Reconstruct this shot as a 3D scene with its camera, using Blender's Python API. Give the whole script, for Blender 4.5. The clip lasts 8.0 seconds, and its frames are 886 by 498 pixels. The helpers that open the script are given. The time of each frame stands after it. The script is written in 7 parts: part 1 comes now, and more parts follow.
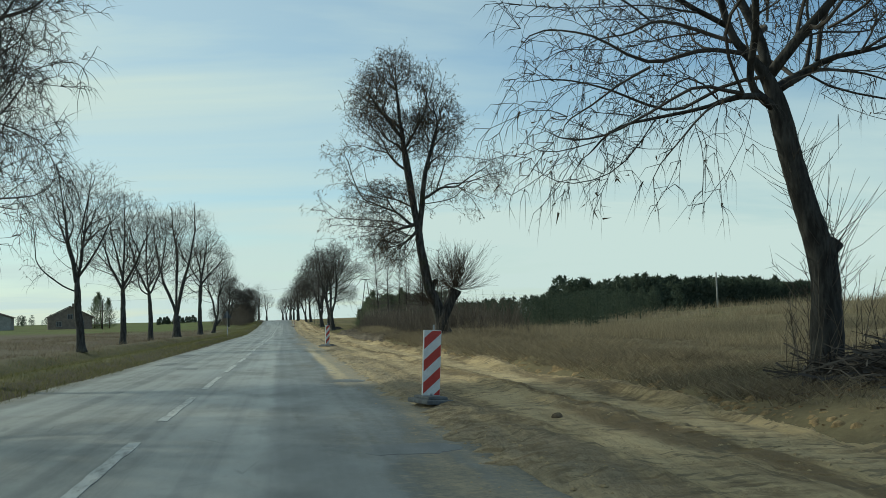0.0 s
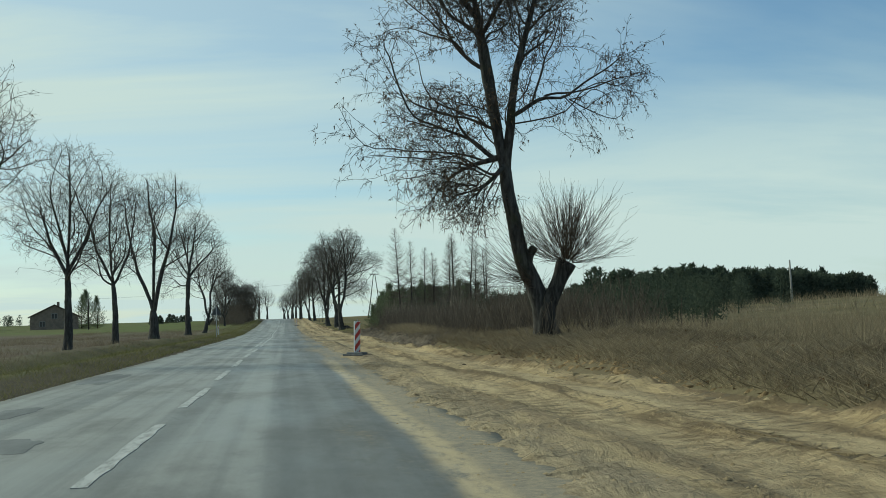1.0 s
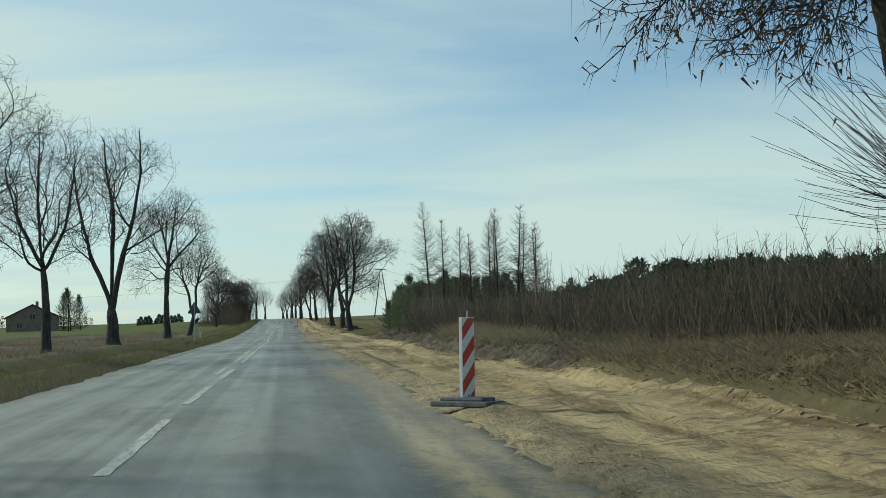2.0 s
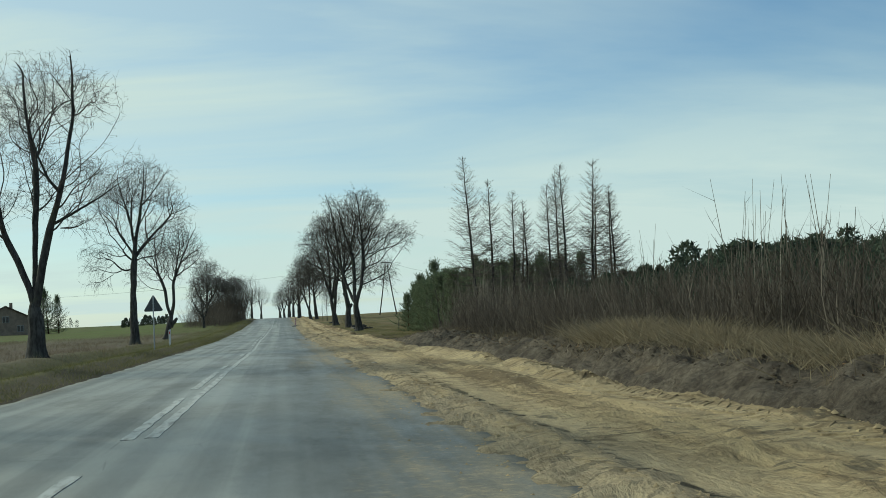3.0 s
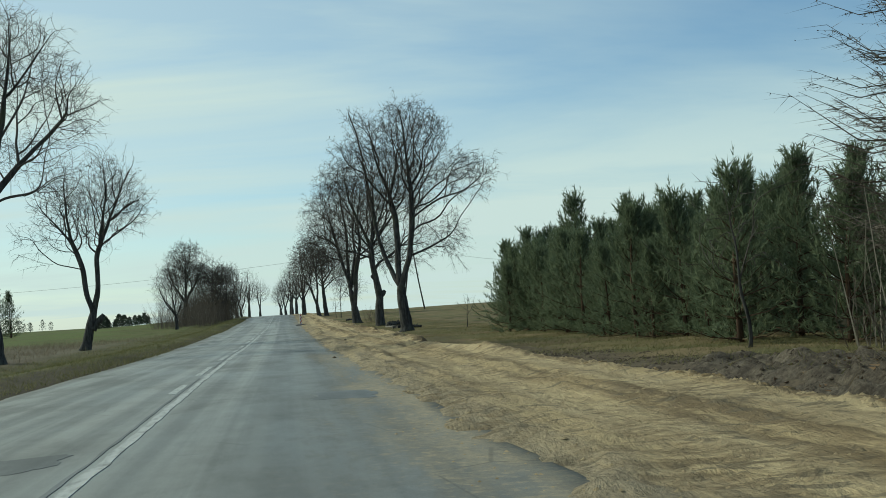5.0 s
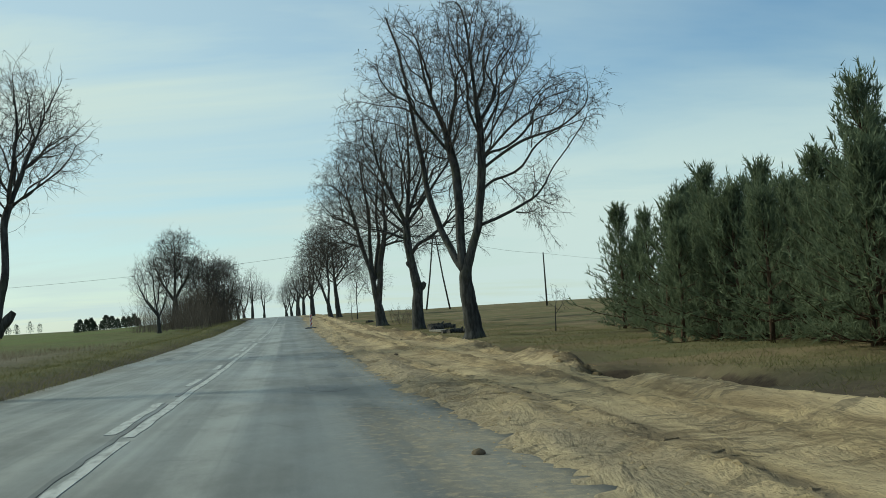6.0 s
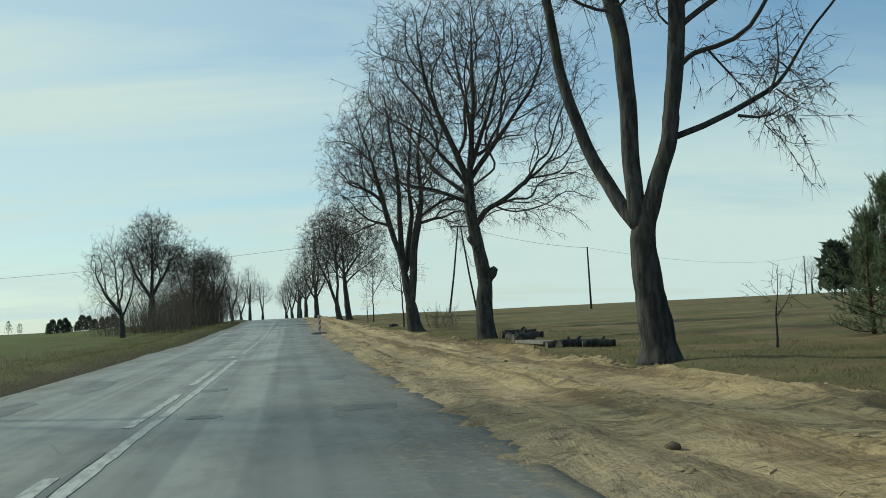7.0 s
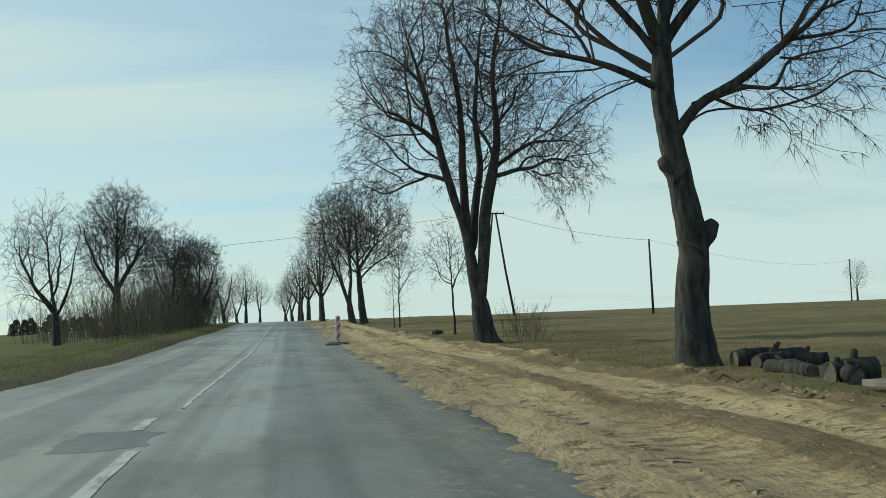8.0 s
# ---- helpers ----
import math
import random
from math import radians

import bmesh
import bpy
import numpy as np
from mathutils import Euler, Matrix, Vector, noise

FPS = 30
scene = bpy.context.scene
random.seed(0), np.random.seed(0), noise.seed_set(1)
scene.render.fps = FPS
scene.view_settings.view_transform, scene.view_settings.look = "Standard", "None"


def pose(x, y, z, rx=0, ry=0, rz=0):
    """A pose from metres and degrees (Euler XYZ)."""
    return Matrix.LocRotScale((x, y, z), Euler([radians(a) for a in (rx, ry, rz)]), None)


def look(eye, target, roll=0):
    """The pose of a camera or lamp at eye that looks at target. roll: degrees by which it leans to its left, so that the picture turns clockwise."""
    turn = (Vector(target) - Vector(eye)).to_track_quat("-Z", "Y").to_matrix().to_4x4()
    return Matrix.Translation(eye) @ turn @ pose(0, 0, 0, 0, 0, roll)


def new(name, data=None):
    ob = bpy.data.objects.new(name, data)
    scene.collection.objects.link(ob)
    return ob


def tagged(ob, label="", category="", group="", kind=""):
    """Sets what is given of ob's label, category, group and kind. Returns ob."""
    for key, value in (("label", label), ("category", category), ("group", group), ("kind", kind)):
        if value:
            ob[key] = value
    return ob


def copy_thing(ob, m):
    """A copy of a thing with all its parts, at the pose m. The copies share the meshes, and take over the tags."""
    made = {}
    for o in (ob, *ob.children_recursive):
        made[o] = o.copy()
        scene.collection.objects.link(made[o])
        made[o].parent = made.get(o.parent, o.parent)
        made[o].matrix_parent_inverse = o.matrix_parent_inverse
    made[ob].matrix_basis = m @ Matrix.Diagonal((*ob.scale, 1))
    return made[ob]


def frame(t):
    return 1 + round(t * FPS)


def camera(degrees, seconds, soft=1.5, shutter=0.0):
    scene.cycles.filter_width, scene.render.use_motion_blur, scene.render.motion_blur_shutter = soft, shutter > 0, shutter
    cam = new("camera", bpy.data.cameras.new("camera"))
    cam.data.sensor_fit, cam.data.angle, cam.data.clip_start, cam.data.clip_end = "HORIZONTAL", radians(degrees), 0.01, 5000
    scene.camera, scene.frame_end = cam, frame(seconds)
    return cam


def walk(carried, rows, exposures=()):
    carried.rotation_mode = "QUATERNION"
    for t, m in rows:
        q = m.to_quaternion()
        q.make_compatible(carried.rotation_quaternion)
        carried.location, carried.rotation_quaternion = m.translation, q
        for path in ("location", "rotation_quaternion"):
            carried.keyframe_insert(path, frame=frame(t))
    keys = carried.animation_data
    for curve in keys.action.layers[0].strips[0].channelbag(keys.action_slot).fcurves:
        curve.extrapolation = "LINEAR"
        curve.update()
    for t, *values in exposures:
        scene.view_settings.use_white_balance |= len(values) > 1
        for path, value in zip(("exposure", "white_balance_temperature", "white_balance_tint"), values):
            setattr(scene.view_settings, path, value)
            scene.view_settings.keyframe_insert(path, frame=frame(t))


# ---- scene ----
cam = camera(43.9, 8.0, soft=0.55)
METRES, EYE, TILT, LEAN, TURN = 164.0, 1.2, 3.7, 1.3, -8.2
ROWS = [
    (0.0, 0.0, 0.0, 0.0, -0.0, 0.0, -0.0),
    (0.5, -0.0092, 0.0613, -0.0046, 0.02, -0.04, 0.15),
    (1.0, -0.0183, 0.1242, -0.0091, 0.05, -0.07, 0.27),
    (1.5, -0.0275, 0.1875, -0.0135, 0.03, -0.07, 0.35),
    (3.0, -0.0528, 0.3696, -0.0257, -0.2, -0.25, 1.35),
    (3.5, -0.0609, 0.4281, -0.03, -0.32, -0.37, 1.92),
    (4.0, -0.069, 0.4885, -0.0342, -0.34, -0.44, 2.14),
    (4.5, -0.0776, 0.5499, -0.0386, -0.27, -0.44, 2.18),
    (6.0, -0.1049, 0.7358, -0.0513, 0.13, -0.29, 2.17),
    (6.5, -0.1143, 0.7991, -0.0554, 0.17, -0.16, 1.95),
    (7.0, -0.1235, 0.8616, -0.0595, 0.17, -0.06, 1.56),
    (7.5, -0.1331, 0.9241, -0.0634, 0.15, 0.07, 1.14),
    (8.0, -0.1427, 0.9875, -0.0673, 0.14, 0.19, 0.95),
]
walk(cam, [(t, pose(0, 0, EYE, TILT, LEAN, TURN) @ pose(METRES * x, METRES * y, METRES * z, 90 + pitch, roll, yaw)) for t, x, y, z, yaw, pitch, roll in ROWS],
     exposures=[(0.0, -0.27, 6080, -9), (1.0, -0.3, 6080, -9), (2.6, -0.26, 6080, -9), (8.0, -0.25, 6080, -9)])

# ---- world and sun ----
SUN_AZ, SUN_EL = -55.0, 30.0          # degrees from the road's direction (minus: to its left), and above the horizon
world = bpy.data.worlds.new("sky")
scene.world = world
world.use_nodes = True
wn, wl = world.node_tree.nodes, world.node_tree.links
wn.clear()
sky = wn.new("ShaderNodeTexSky")
sky.sky_type, sky.sun_disc = "NISHITA", False
sky.sun_elevation, sky.sun_rotation = radians(SUN_EL), radians(SUN_AZ)
sky.air_density, sky.dust_density, sky.ozone_density, sky.altitude = 1.0, 0.5, 3.2, 100
wtc = wn.new("ShaderNodeTexCoord")
wsep = wn.new("ShaderNodeSeparateXYZ")
wl.new(wtc.outputs["Generated"], wsep.inputs[0])


def wmath(op, a, b):
    n = wn.new("ShaderNodeMath")
    n.operation = op
    for i, v in enumerate((a, b)):
        if isinstance(v, (int, float)):
            n.inputs[i].default_value = v
        else:
            wl.new(v, n.inputs[i])
    return n.outputs[0]


wz = wmath("ADD", wmath("MAXIMUM", wsep.outputs[2], 0.0), 0.16)
wcomb = wn.new("ShaderNodeCombineXYZ")
wl.new(wmath("DIVIDE", wsep.outputs[0], wz), wcomb.inputs[0])
wl.new(wmath("DIVIDE", wsep.outputs[1], wz), wcomb.inputs[1])
wmap = wn.new("ShaderNodeMapping")
wl.new(wcomb.outputs[0], wmap.inputs[0])
wmap.inputs["Rotation"].default_value = (0, 0, radians(35))
wmap.inputs["Scale"].default_value = (0.5, 1.15, 1.0)
cloud = wn.new("ShaderNodeTexNoise")
wl.new(wmap.outputs[0], cloud.inputs["Vector"])
cloud.inputs["Scale"].default_value, cloud.inputs["Detail"].default_value, cloud.inputs["Roughness"].default_value = 0.8, 7, 0.55
cloud.inputs["Distortion"].default_value = 0.4
cr = wn.new("ShaderNodeValToRGB")
cr.color_ramp.elements[0].position, cr.color_ramp.elements[0].color = 0.40, (0, 0, 0, 1)
cr.color_ramp.elements[1].position, cr.color_ramp.elements[1].color = 0.60, (1, 1, 1, 1)
wl.new(cloud.outputs[0], cr.inputs[0])
wmix = wn.new("ShaderNodeMixRGB")
# thin cloud, and the milky haze that thickens towards the horizon and the sun
def wrange(v, lo, hi, a, b):
    n = wn.new("ShaderNodeMapRange")
    n.interpolation_type = "SMOOTHSTEP"
    wl.new(v, n.inputs[0])
    for i, q in enumerate((lo, hi, a, b)):
        n.inputs[i + 1].default_value = q
    return n.outputs[0]


wdot = wn.new("ShaderNodeVectorMath")
wdot.operation = "DOT_PRODUCT"
wl.new(wtc.outputs["Generated"], wdot.inputs[0])
wdot.inputs[1].default_value = (math.sin(radians(SUN_AZ)) * math.cos(radians(SUN_EL)), math.cos(radians(SUN_AZ)) * math.cos(radians(SUN_EL)), math.sin(radians(SUN_EL)))
low = wrange(wsep.outputs[2], -0.05, 0.28, 0.92, 0.0)
sunward = wrange(wdot.outputs["Value"], 0.2, 0.8, 0.0, 0.8)
veil = wmath("MAXIMUM", low, sunward)
thin = wmath("MULTIPLY", cr.outputs[0], wmath("ADD", 0.2, wmath("MULTIPLY", veil, 0.9)))
wl.new(wmath("MINIMUM", wmath("ADD", thin, wmath("MULTIPLY", veil, 0.72)), 1.0), wmix.inputs[0])
wl.new(sky.outputs[0], wmix.inputs[1])
wmix.inputs[2].default_value = (5.8, 6.25, 6.15, 1)
wbg = wn.new("ShaderNodeBackground")
wbg.inputs["Strength"].default_value = 0.137
wl.new(wmix.outputs[0], wbg.inputs[0])
wout = wn.new("ShaderNodeOutputWorld")
wl.new(wbg.outputs[0], wout.inputs[0])

sun_data = bpy.data.lights.new("sun", "SUN")
sun_data.energy, sun_data.angle, sun_data.color = 3.4, radians(1.5), (1.0, 0.92, 0.8)
sun = new("sun", sun_data)
sa, se = radians(SUN_AZ), radians(SUN_EL)
sun.matrix_world = look((math.sin(sa) * math.cos(se) * 50, math.cos(sa) * math.cos(se) * 50, math.sin(se) * 50), (0, 0, 0))


# ---- materials ----
class Mat:
    """A node material with short names for its nodes."""

    def __init__(self, name, rough=0.8, spec=0.3):
        self.m = bpy.data.materials.new(name)
        self.m.use_nodes = True
        self.n, self.l = self.m.node_tree.nodes, self.m.node_tree.links
        self.b = self.n["Principled BSDF"]
        self.b.inputs["Roughness"].default_value = rough
        self.b.inputs["Specular IOR Level"].default_value = spec
        self.co = self.n.new("ShaderNodeTexCoord").outputs["Object"]

    def put(self, sock, v):
        if isinstance(v, bpy.types.NodeSocket):
            self.l.new(v, sock)
        elif isinstance(v, tuple) and len(v) == 3 and sock.type == "RGBA":
            sock.default_value = (*v, 1)
        else:
            sock.default_value = v

    def scaled(self, scale):
        n = self.n.new("ShaderNodeMapping")
        self.l.new(self.co, n.inputs[0])
        n.inputs["Scale"].default_value = scale
        return n.outputs[0]

    def noise(self, scale, detail=5, rough=0.6, vec=None, distort=0.0):
        n = self.n.new("ShaderNodeTexNoise")
        self.put(n.inputs["Vector"], vec or self.co)
        n.inputs["Scale"].default_value, n.inputs["Detail"].default_value = scale, detail
        n.inputs["Roughness"].default_value, n.inputs["Distortion"].default_value = rough, distort
        return n.outputs[0]

    def ramp(self, v, lo, hi, a=0.0, b=1.0):
        n = self.n.new("ShaderNodeMapRange")
        n.interpolation_type = "SMOOTHSTEP"
        self.put(n.inputs[0], v)
        for i, x in enumerate((lo, hi, a, b)):
            n.inputs[i + 1].default_value = x
        return n.outputs[0]

    def mix(self, f, a, b, mode="MIX"):
        n = self.n.new("ShaderNodeMixRGB")
        n.blend_type = mode
        self.put(n.inputs[0], f), self.put(n.inputs[1], a), self.put(n.inputs[2], b)
        return n.outputs[0]

    def math(self, op, a, b=0.0):
        n = self.n.new("ShaderNodeMath")
        n.operation = op
        self.put(n.inputs[0], a), self.put(n.inputs[1], b)
        return n.outputs[0]

    def axes(self):
        n = self.n.new("ShaderNodeSeparateXYZ")
        self.l.new(self.co, n.inputs[0])
        return n.outputs

    def island(self):
        return self.n.new("ShaderNodeNewGeometry").outputs["Random Per Island"]

    def bump(self, h, strength, dist):
        n = self.n.new("ShaderNodeBump")
        self.put(n.inputs["Height"], h)
        n.inputs["Strength"].default_value, n.inputs["Distance"].default_value = strength, dist
        self.l.new(n.outputs[0], self.b.inputs["Normal"])

    def colour(self, c):
        self.put(self.b.inputs["Base Color"], c)
        return self

    def rough(self, r):
        self.put(self.b.inputs["Roughness"], r)
        return self


def plain(name, c1, c2, scale=3.0, rough=0.8, spec=0.3, bump=0.0, dist=0.01, metal=0.0):
    m = Mat(name, rough, spec)
    f = m.ramp(m.noise(scale), 0.35, 0.68)
    g = m.ramp(m.noise(scale * 9, 4), 0.3, 0.75)
    m.colour(m.mix(m.math("MULTIPLY", g, 0.35), m.mix(f, c1, c2), tuple(v * 0.6 for v in c1)))
    m.b.inputs["Metallic"].default_value = metal
    if bump:
        m.bump(m.noise(scale * 6, 6), bump, dist)
    return m.m


def bark_material(name, c1, c2, moss=0.0):
    m = Mat(name, 0.95, 0.15)
    f = m.ramp(m.noise(1.6, 6), 0.35, 0.7)
    furrow = m.noise(9.0, 6, 0.65, m.scaled((1.0, 1.0, 0.22)))
    c = m.mix(m.ramp(furrow, 0.35, 0.65), tuple(v * 0.45 for v in c1), m.mix(f, c1, c2))
    if moss:
        c = m.mix(m.math("MULTIPLY", m.ramp(m.noise(0.9, 5), 0.5, 0.7), moss), c, (0.075, 0.085, 0.035))
    m.colour(c)
    m.bump(furrow, 0.9, 0.03)
    return m.m


def twig_material(name, c1, c2, thin=0.0):
    """Colour varies from piece to piece; thin blades let some light through."""
    m = Mat(name, 0.9, 0.15)
    c = m.mix(m.island(), c1, c2)
    m.colour(c)
    if thin:
        t = m.n.new("ShaderNodeBsdfTranslucent")
        m.l.new(c, t.inputs["Color"])
        k = m.n.new("ShaderNodeMixShader")
        k.inputs[0].default_value = thin
        m.l.new(m.b.outputs[0], k.inputs[1])
        m.l.new(t.outputs[0], k.inputs[2])
        m.l.new(k.outputs[0], m.n["Material Output"].inputs["Surface"])
    return m.m


BARK = bark_material("bark_grey_brown", (0.078, 0.074, 0.068), (0.118, 0.11, 0.10), 0.45)
# darker bark; on the first linden it stands in for shade
BARK_DARK = bark_material("bark_dark", (0.058, 0.054, 0.049), (0.09, 0.084, 0.075))
BARK_PINE = bark_material("bark_pine", (0.10, 0.065, 0.042), (0.14, 0.09, 0.055))
TWIG = twig_material("twig_grey_brown", (0.06, 0.052, 0.046), (0.105, 0.09, 0.077))
TWIG_LARCH = twig_material("twig_larch", (0.095, 0.08, 0.066), (0.2, 0.168, 0.135))
TWIG_SHOOT = twig_material("twig_young_shoot", (0.058, 0.047, 0.038), (0.115, 0.09, 0.068))
BRACT = twig_material("dry_bract", (0.085, 0.06, 0.04), (0.17, 0.12, 0.075), 0.35)
NEEDLE = twig_material("pine_needle", (0.108, 0.138, 0.08), (0.205, 0.235, 0.14), 0.4)
NEEDLE_FAR = twig_material("far_pine_needle", (0.05, 0.068, 0.048), (0.10, 0.118, 0.08), 0.35)
STRAW = twig_material("straw_blade", (0.17, 0.138, 0.088), (0.38, 0.31, 0.2), 0.35)
DRY_GRASS = twig_material("dry_grass_blade", (0.11, 0.088, 0.06), (0.27, 0.22, 0.15), 0.35)
GREEN_GRASS = twig_material("verge_grass_blade", (0.092, 0.098, 0.036), (0.235, 0.21, 0.095), 0.35)
DULL_GRASS = twig_material("dormant_grass_blade", (0.13, 0.13, 0.055), (0.25, 0.215, 0.105), 0.35)
DEAD_LEAF = twig_material("dead_leaf", (0.11, 0.065, 0.035), (0.24, 0.16, 0.09))
BRUSH = twig_material("brushwood_stem", (0.07, 0.058, 0.045), (0.19, 0.158, 0.122))
COPPICE = twig_material("coppice_stem", (0.13, 0.112, 0.086), (0.32, 0.28, 0.22))
BRUSH_TWIG = twig_material("brushwood_twig", (0.064, 0.052, 0.042), (0.13, 0.106, 0.086))
STONE = plain("pale_stone", (0.30, 0.26, 0.2), (0.4, 0.36, 0.3), 8, 0.9, 0.2, 0.4, 0.01)
CLOD = plain("sand_clod", (0.29, 0.218, 0.125), (0.46, 0.355, 0.205), 7, 0.95, 0.1, 0.6, 0.02)
EARTH = plain("dried_earth", (0.13, 0.10, 0.068), (0.22, 0.17, 0.115), 12, 0.95, 0.1, 0.6, 0.02)
SOIL_CLOD = plain("soil_clod", (0.05, 0.038, 0.028), (0.09, 0.07, 0.05), 7, 0.95, 0.1, 0.6, 0.02)


def ground_material():
    m = Mat("meadow_ground", 0.95, 0.1)
    x, y, z = m.axes()
    big = m.ramp(m.noise(0.05, 4), 0.38, 0.62)
    mid = m.ramp(m.noise(0.45, 6, 0.65), 0.35, 0.68)
    fine = m.ramp(m.noise(7.0, 5, 0.7), 0.3, 0.72)
    dry = m.mix(mid, (0.15, 0.118, 0.073), (0.235, 0.19, 0.118))
    green = m.mix(mid, (0.085, 0.095, 0.034), (0.15, 0.145, 0.06))
    olive = m.mix(mid, (0.115, 0.095, 0.05), (0.175, 0.145, 0.075))
    # pasture stripes on the right, behind the pines
    stripe = m.ramp(m.noise(0.35, 3, 0.5, m.scaled((0.05, 1.0, 1.0))), 0.40, 0.62)
    pasture = m.mix(stripe, m.mix(mid, (0.122, 0.112, 0.05), (0.165, 0.146, 0.068)), m.mix(mid, (0.175, 0.13, 0.07), (0.24, 0.18, 0.098)))
    right = m.mix(m.ramp(y, 108.0, 122.0), m.mix(big, dry, olive), pasture)
    left = m.mix(m.ramp(x, -11.5, -7.5), m.mix(m.ramp(y, 165.0, 205.0), m.mix(big, m.mix(mid, (0.125, 0.108, 0.075), (0.17, 0.145, 0.10)), (0.13, 0.10, 0.075)), m.mix(big, m.mix(mid, (0.10, 0.105, 0.04), (0.14, 0.135, 0.055)), (0.12, 0.145, 0.045))), m.mix(fine, green, olive))
    # muddy strip at the road's edge, also painting in the verge lip's shadow line
    mud_shade = m.math("ADD", x, m.math("MULTIPLY", m.math("SUBTRACT", m.noise(0.8, 6, 0.7), 0.5), 1.6))
    left = m.mix(m.ramp(mud_shade, -6.0, -5.45, 0.0, 0.9), left, m.mix(fine, (0.062, 0.05, 0.036), (0.125, 0.10, 0.07)))
    c = m.mix(m.ramp(x, -1.0, 1.0), left, right)
    # bare dark earth of the cut bank beside the dug strip
    edge = m.math("ADD", x, m.math("MULTIPLY", m.noise(0.6, 5), 2.4))
    bank = m.math("MULTIPLY", m.math("MULTIPLY", m.ramp(edge, 8.6, 7.6), m.ramp(x, 4.0, 4.6)), m.math("MULTIPLY", m.ramp(y, 58.0, 70.0), m.ramp(y, 172.0, 112.0, 0.0, 1.0)))
    soil = m.mix(m.ramp(m.noise(2.2, 7, 0.7), 0.38, 0.62), m.mix(fine, (0.075, 0.056, 0.04), (0.13, 0.10, 0.07)), m.mix(fine, (0.10, 0.08, 0.055), (0.21, 0.165, 0.11)))
    c = m.mix(bank, c, soil)
    # the open pit at the strip's edge
    px, py = m.math("DIVIDE", m.math("SUBTRACT", x, 5.7), 1.1), m.math("DIVIDE", m.math("SUBTRACT", y, 137.6), 3.1)
    pit = m.math("ADD", m.math("ADD", m.math("MULTIPLY", px, px), m.math("MULTIPLY", py, py)), m.math("MULTIPLY", m.math("SUBTRACT", m.noise(2.0, 5), 0.5), 0.8))
    c = m.mix(m.ramp(pit, 1.0, 0.75), c, m.mix(fine, (0.05, 0.036, 0.024), (0.10, 0.072, 0.047)))
    c = m.mix(m.math("MULTIPLY", fine, 0.4), c, m.mix(1.0, c, (0.45, 0.45, 0.45), "MULTIPLY"))
    m.colour(c)
    m.bump(m.noise(5.0, 8, 0.7), 0.8, 0.08)
    return m.m


def soil_material():
    m = Mat("dug_soil", 0.95, 0.1)
    fine = m.ramp(m.noise(11.0, 6, 0.75), 0.35, 0.66)
    c = m.mix(m.ramp(m.noise(1.7, 7, 0.7), 0.36, 0.64), m.mix(fine, (0.135, 0.11, 0.084), (0.075, 0.06, 0.047)), m.mix(fine, (0.26, 0.215, 0.16), (0.135, 0.11, 0.083)))
    c = m.mix(m.ramp(m.noise(24.0, 4, 0.7), 0.62, 0.7, 0.0, 0.7), c, (0.30, 0.255, 0.19))
    m.colour(c)
    m.bump(m.math("ADD", m.noise(6.0, 8, 0.75), m.math("MULTIPLY", m.noise(30.0, 4), 0.3)), 1.0, 0.16)
    return m.m


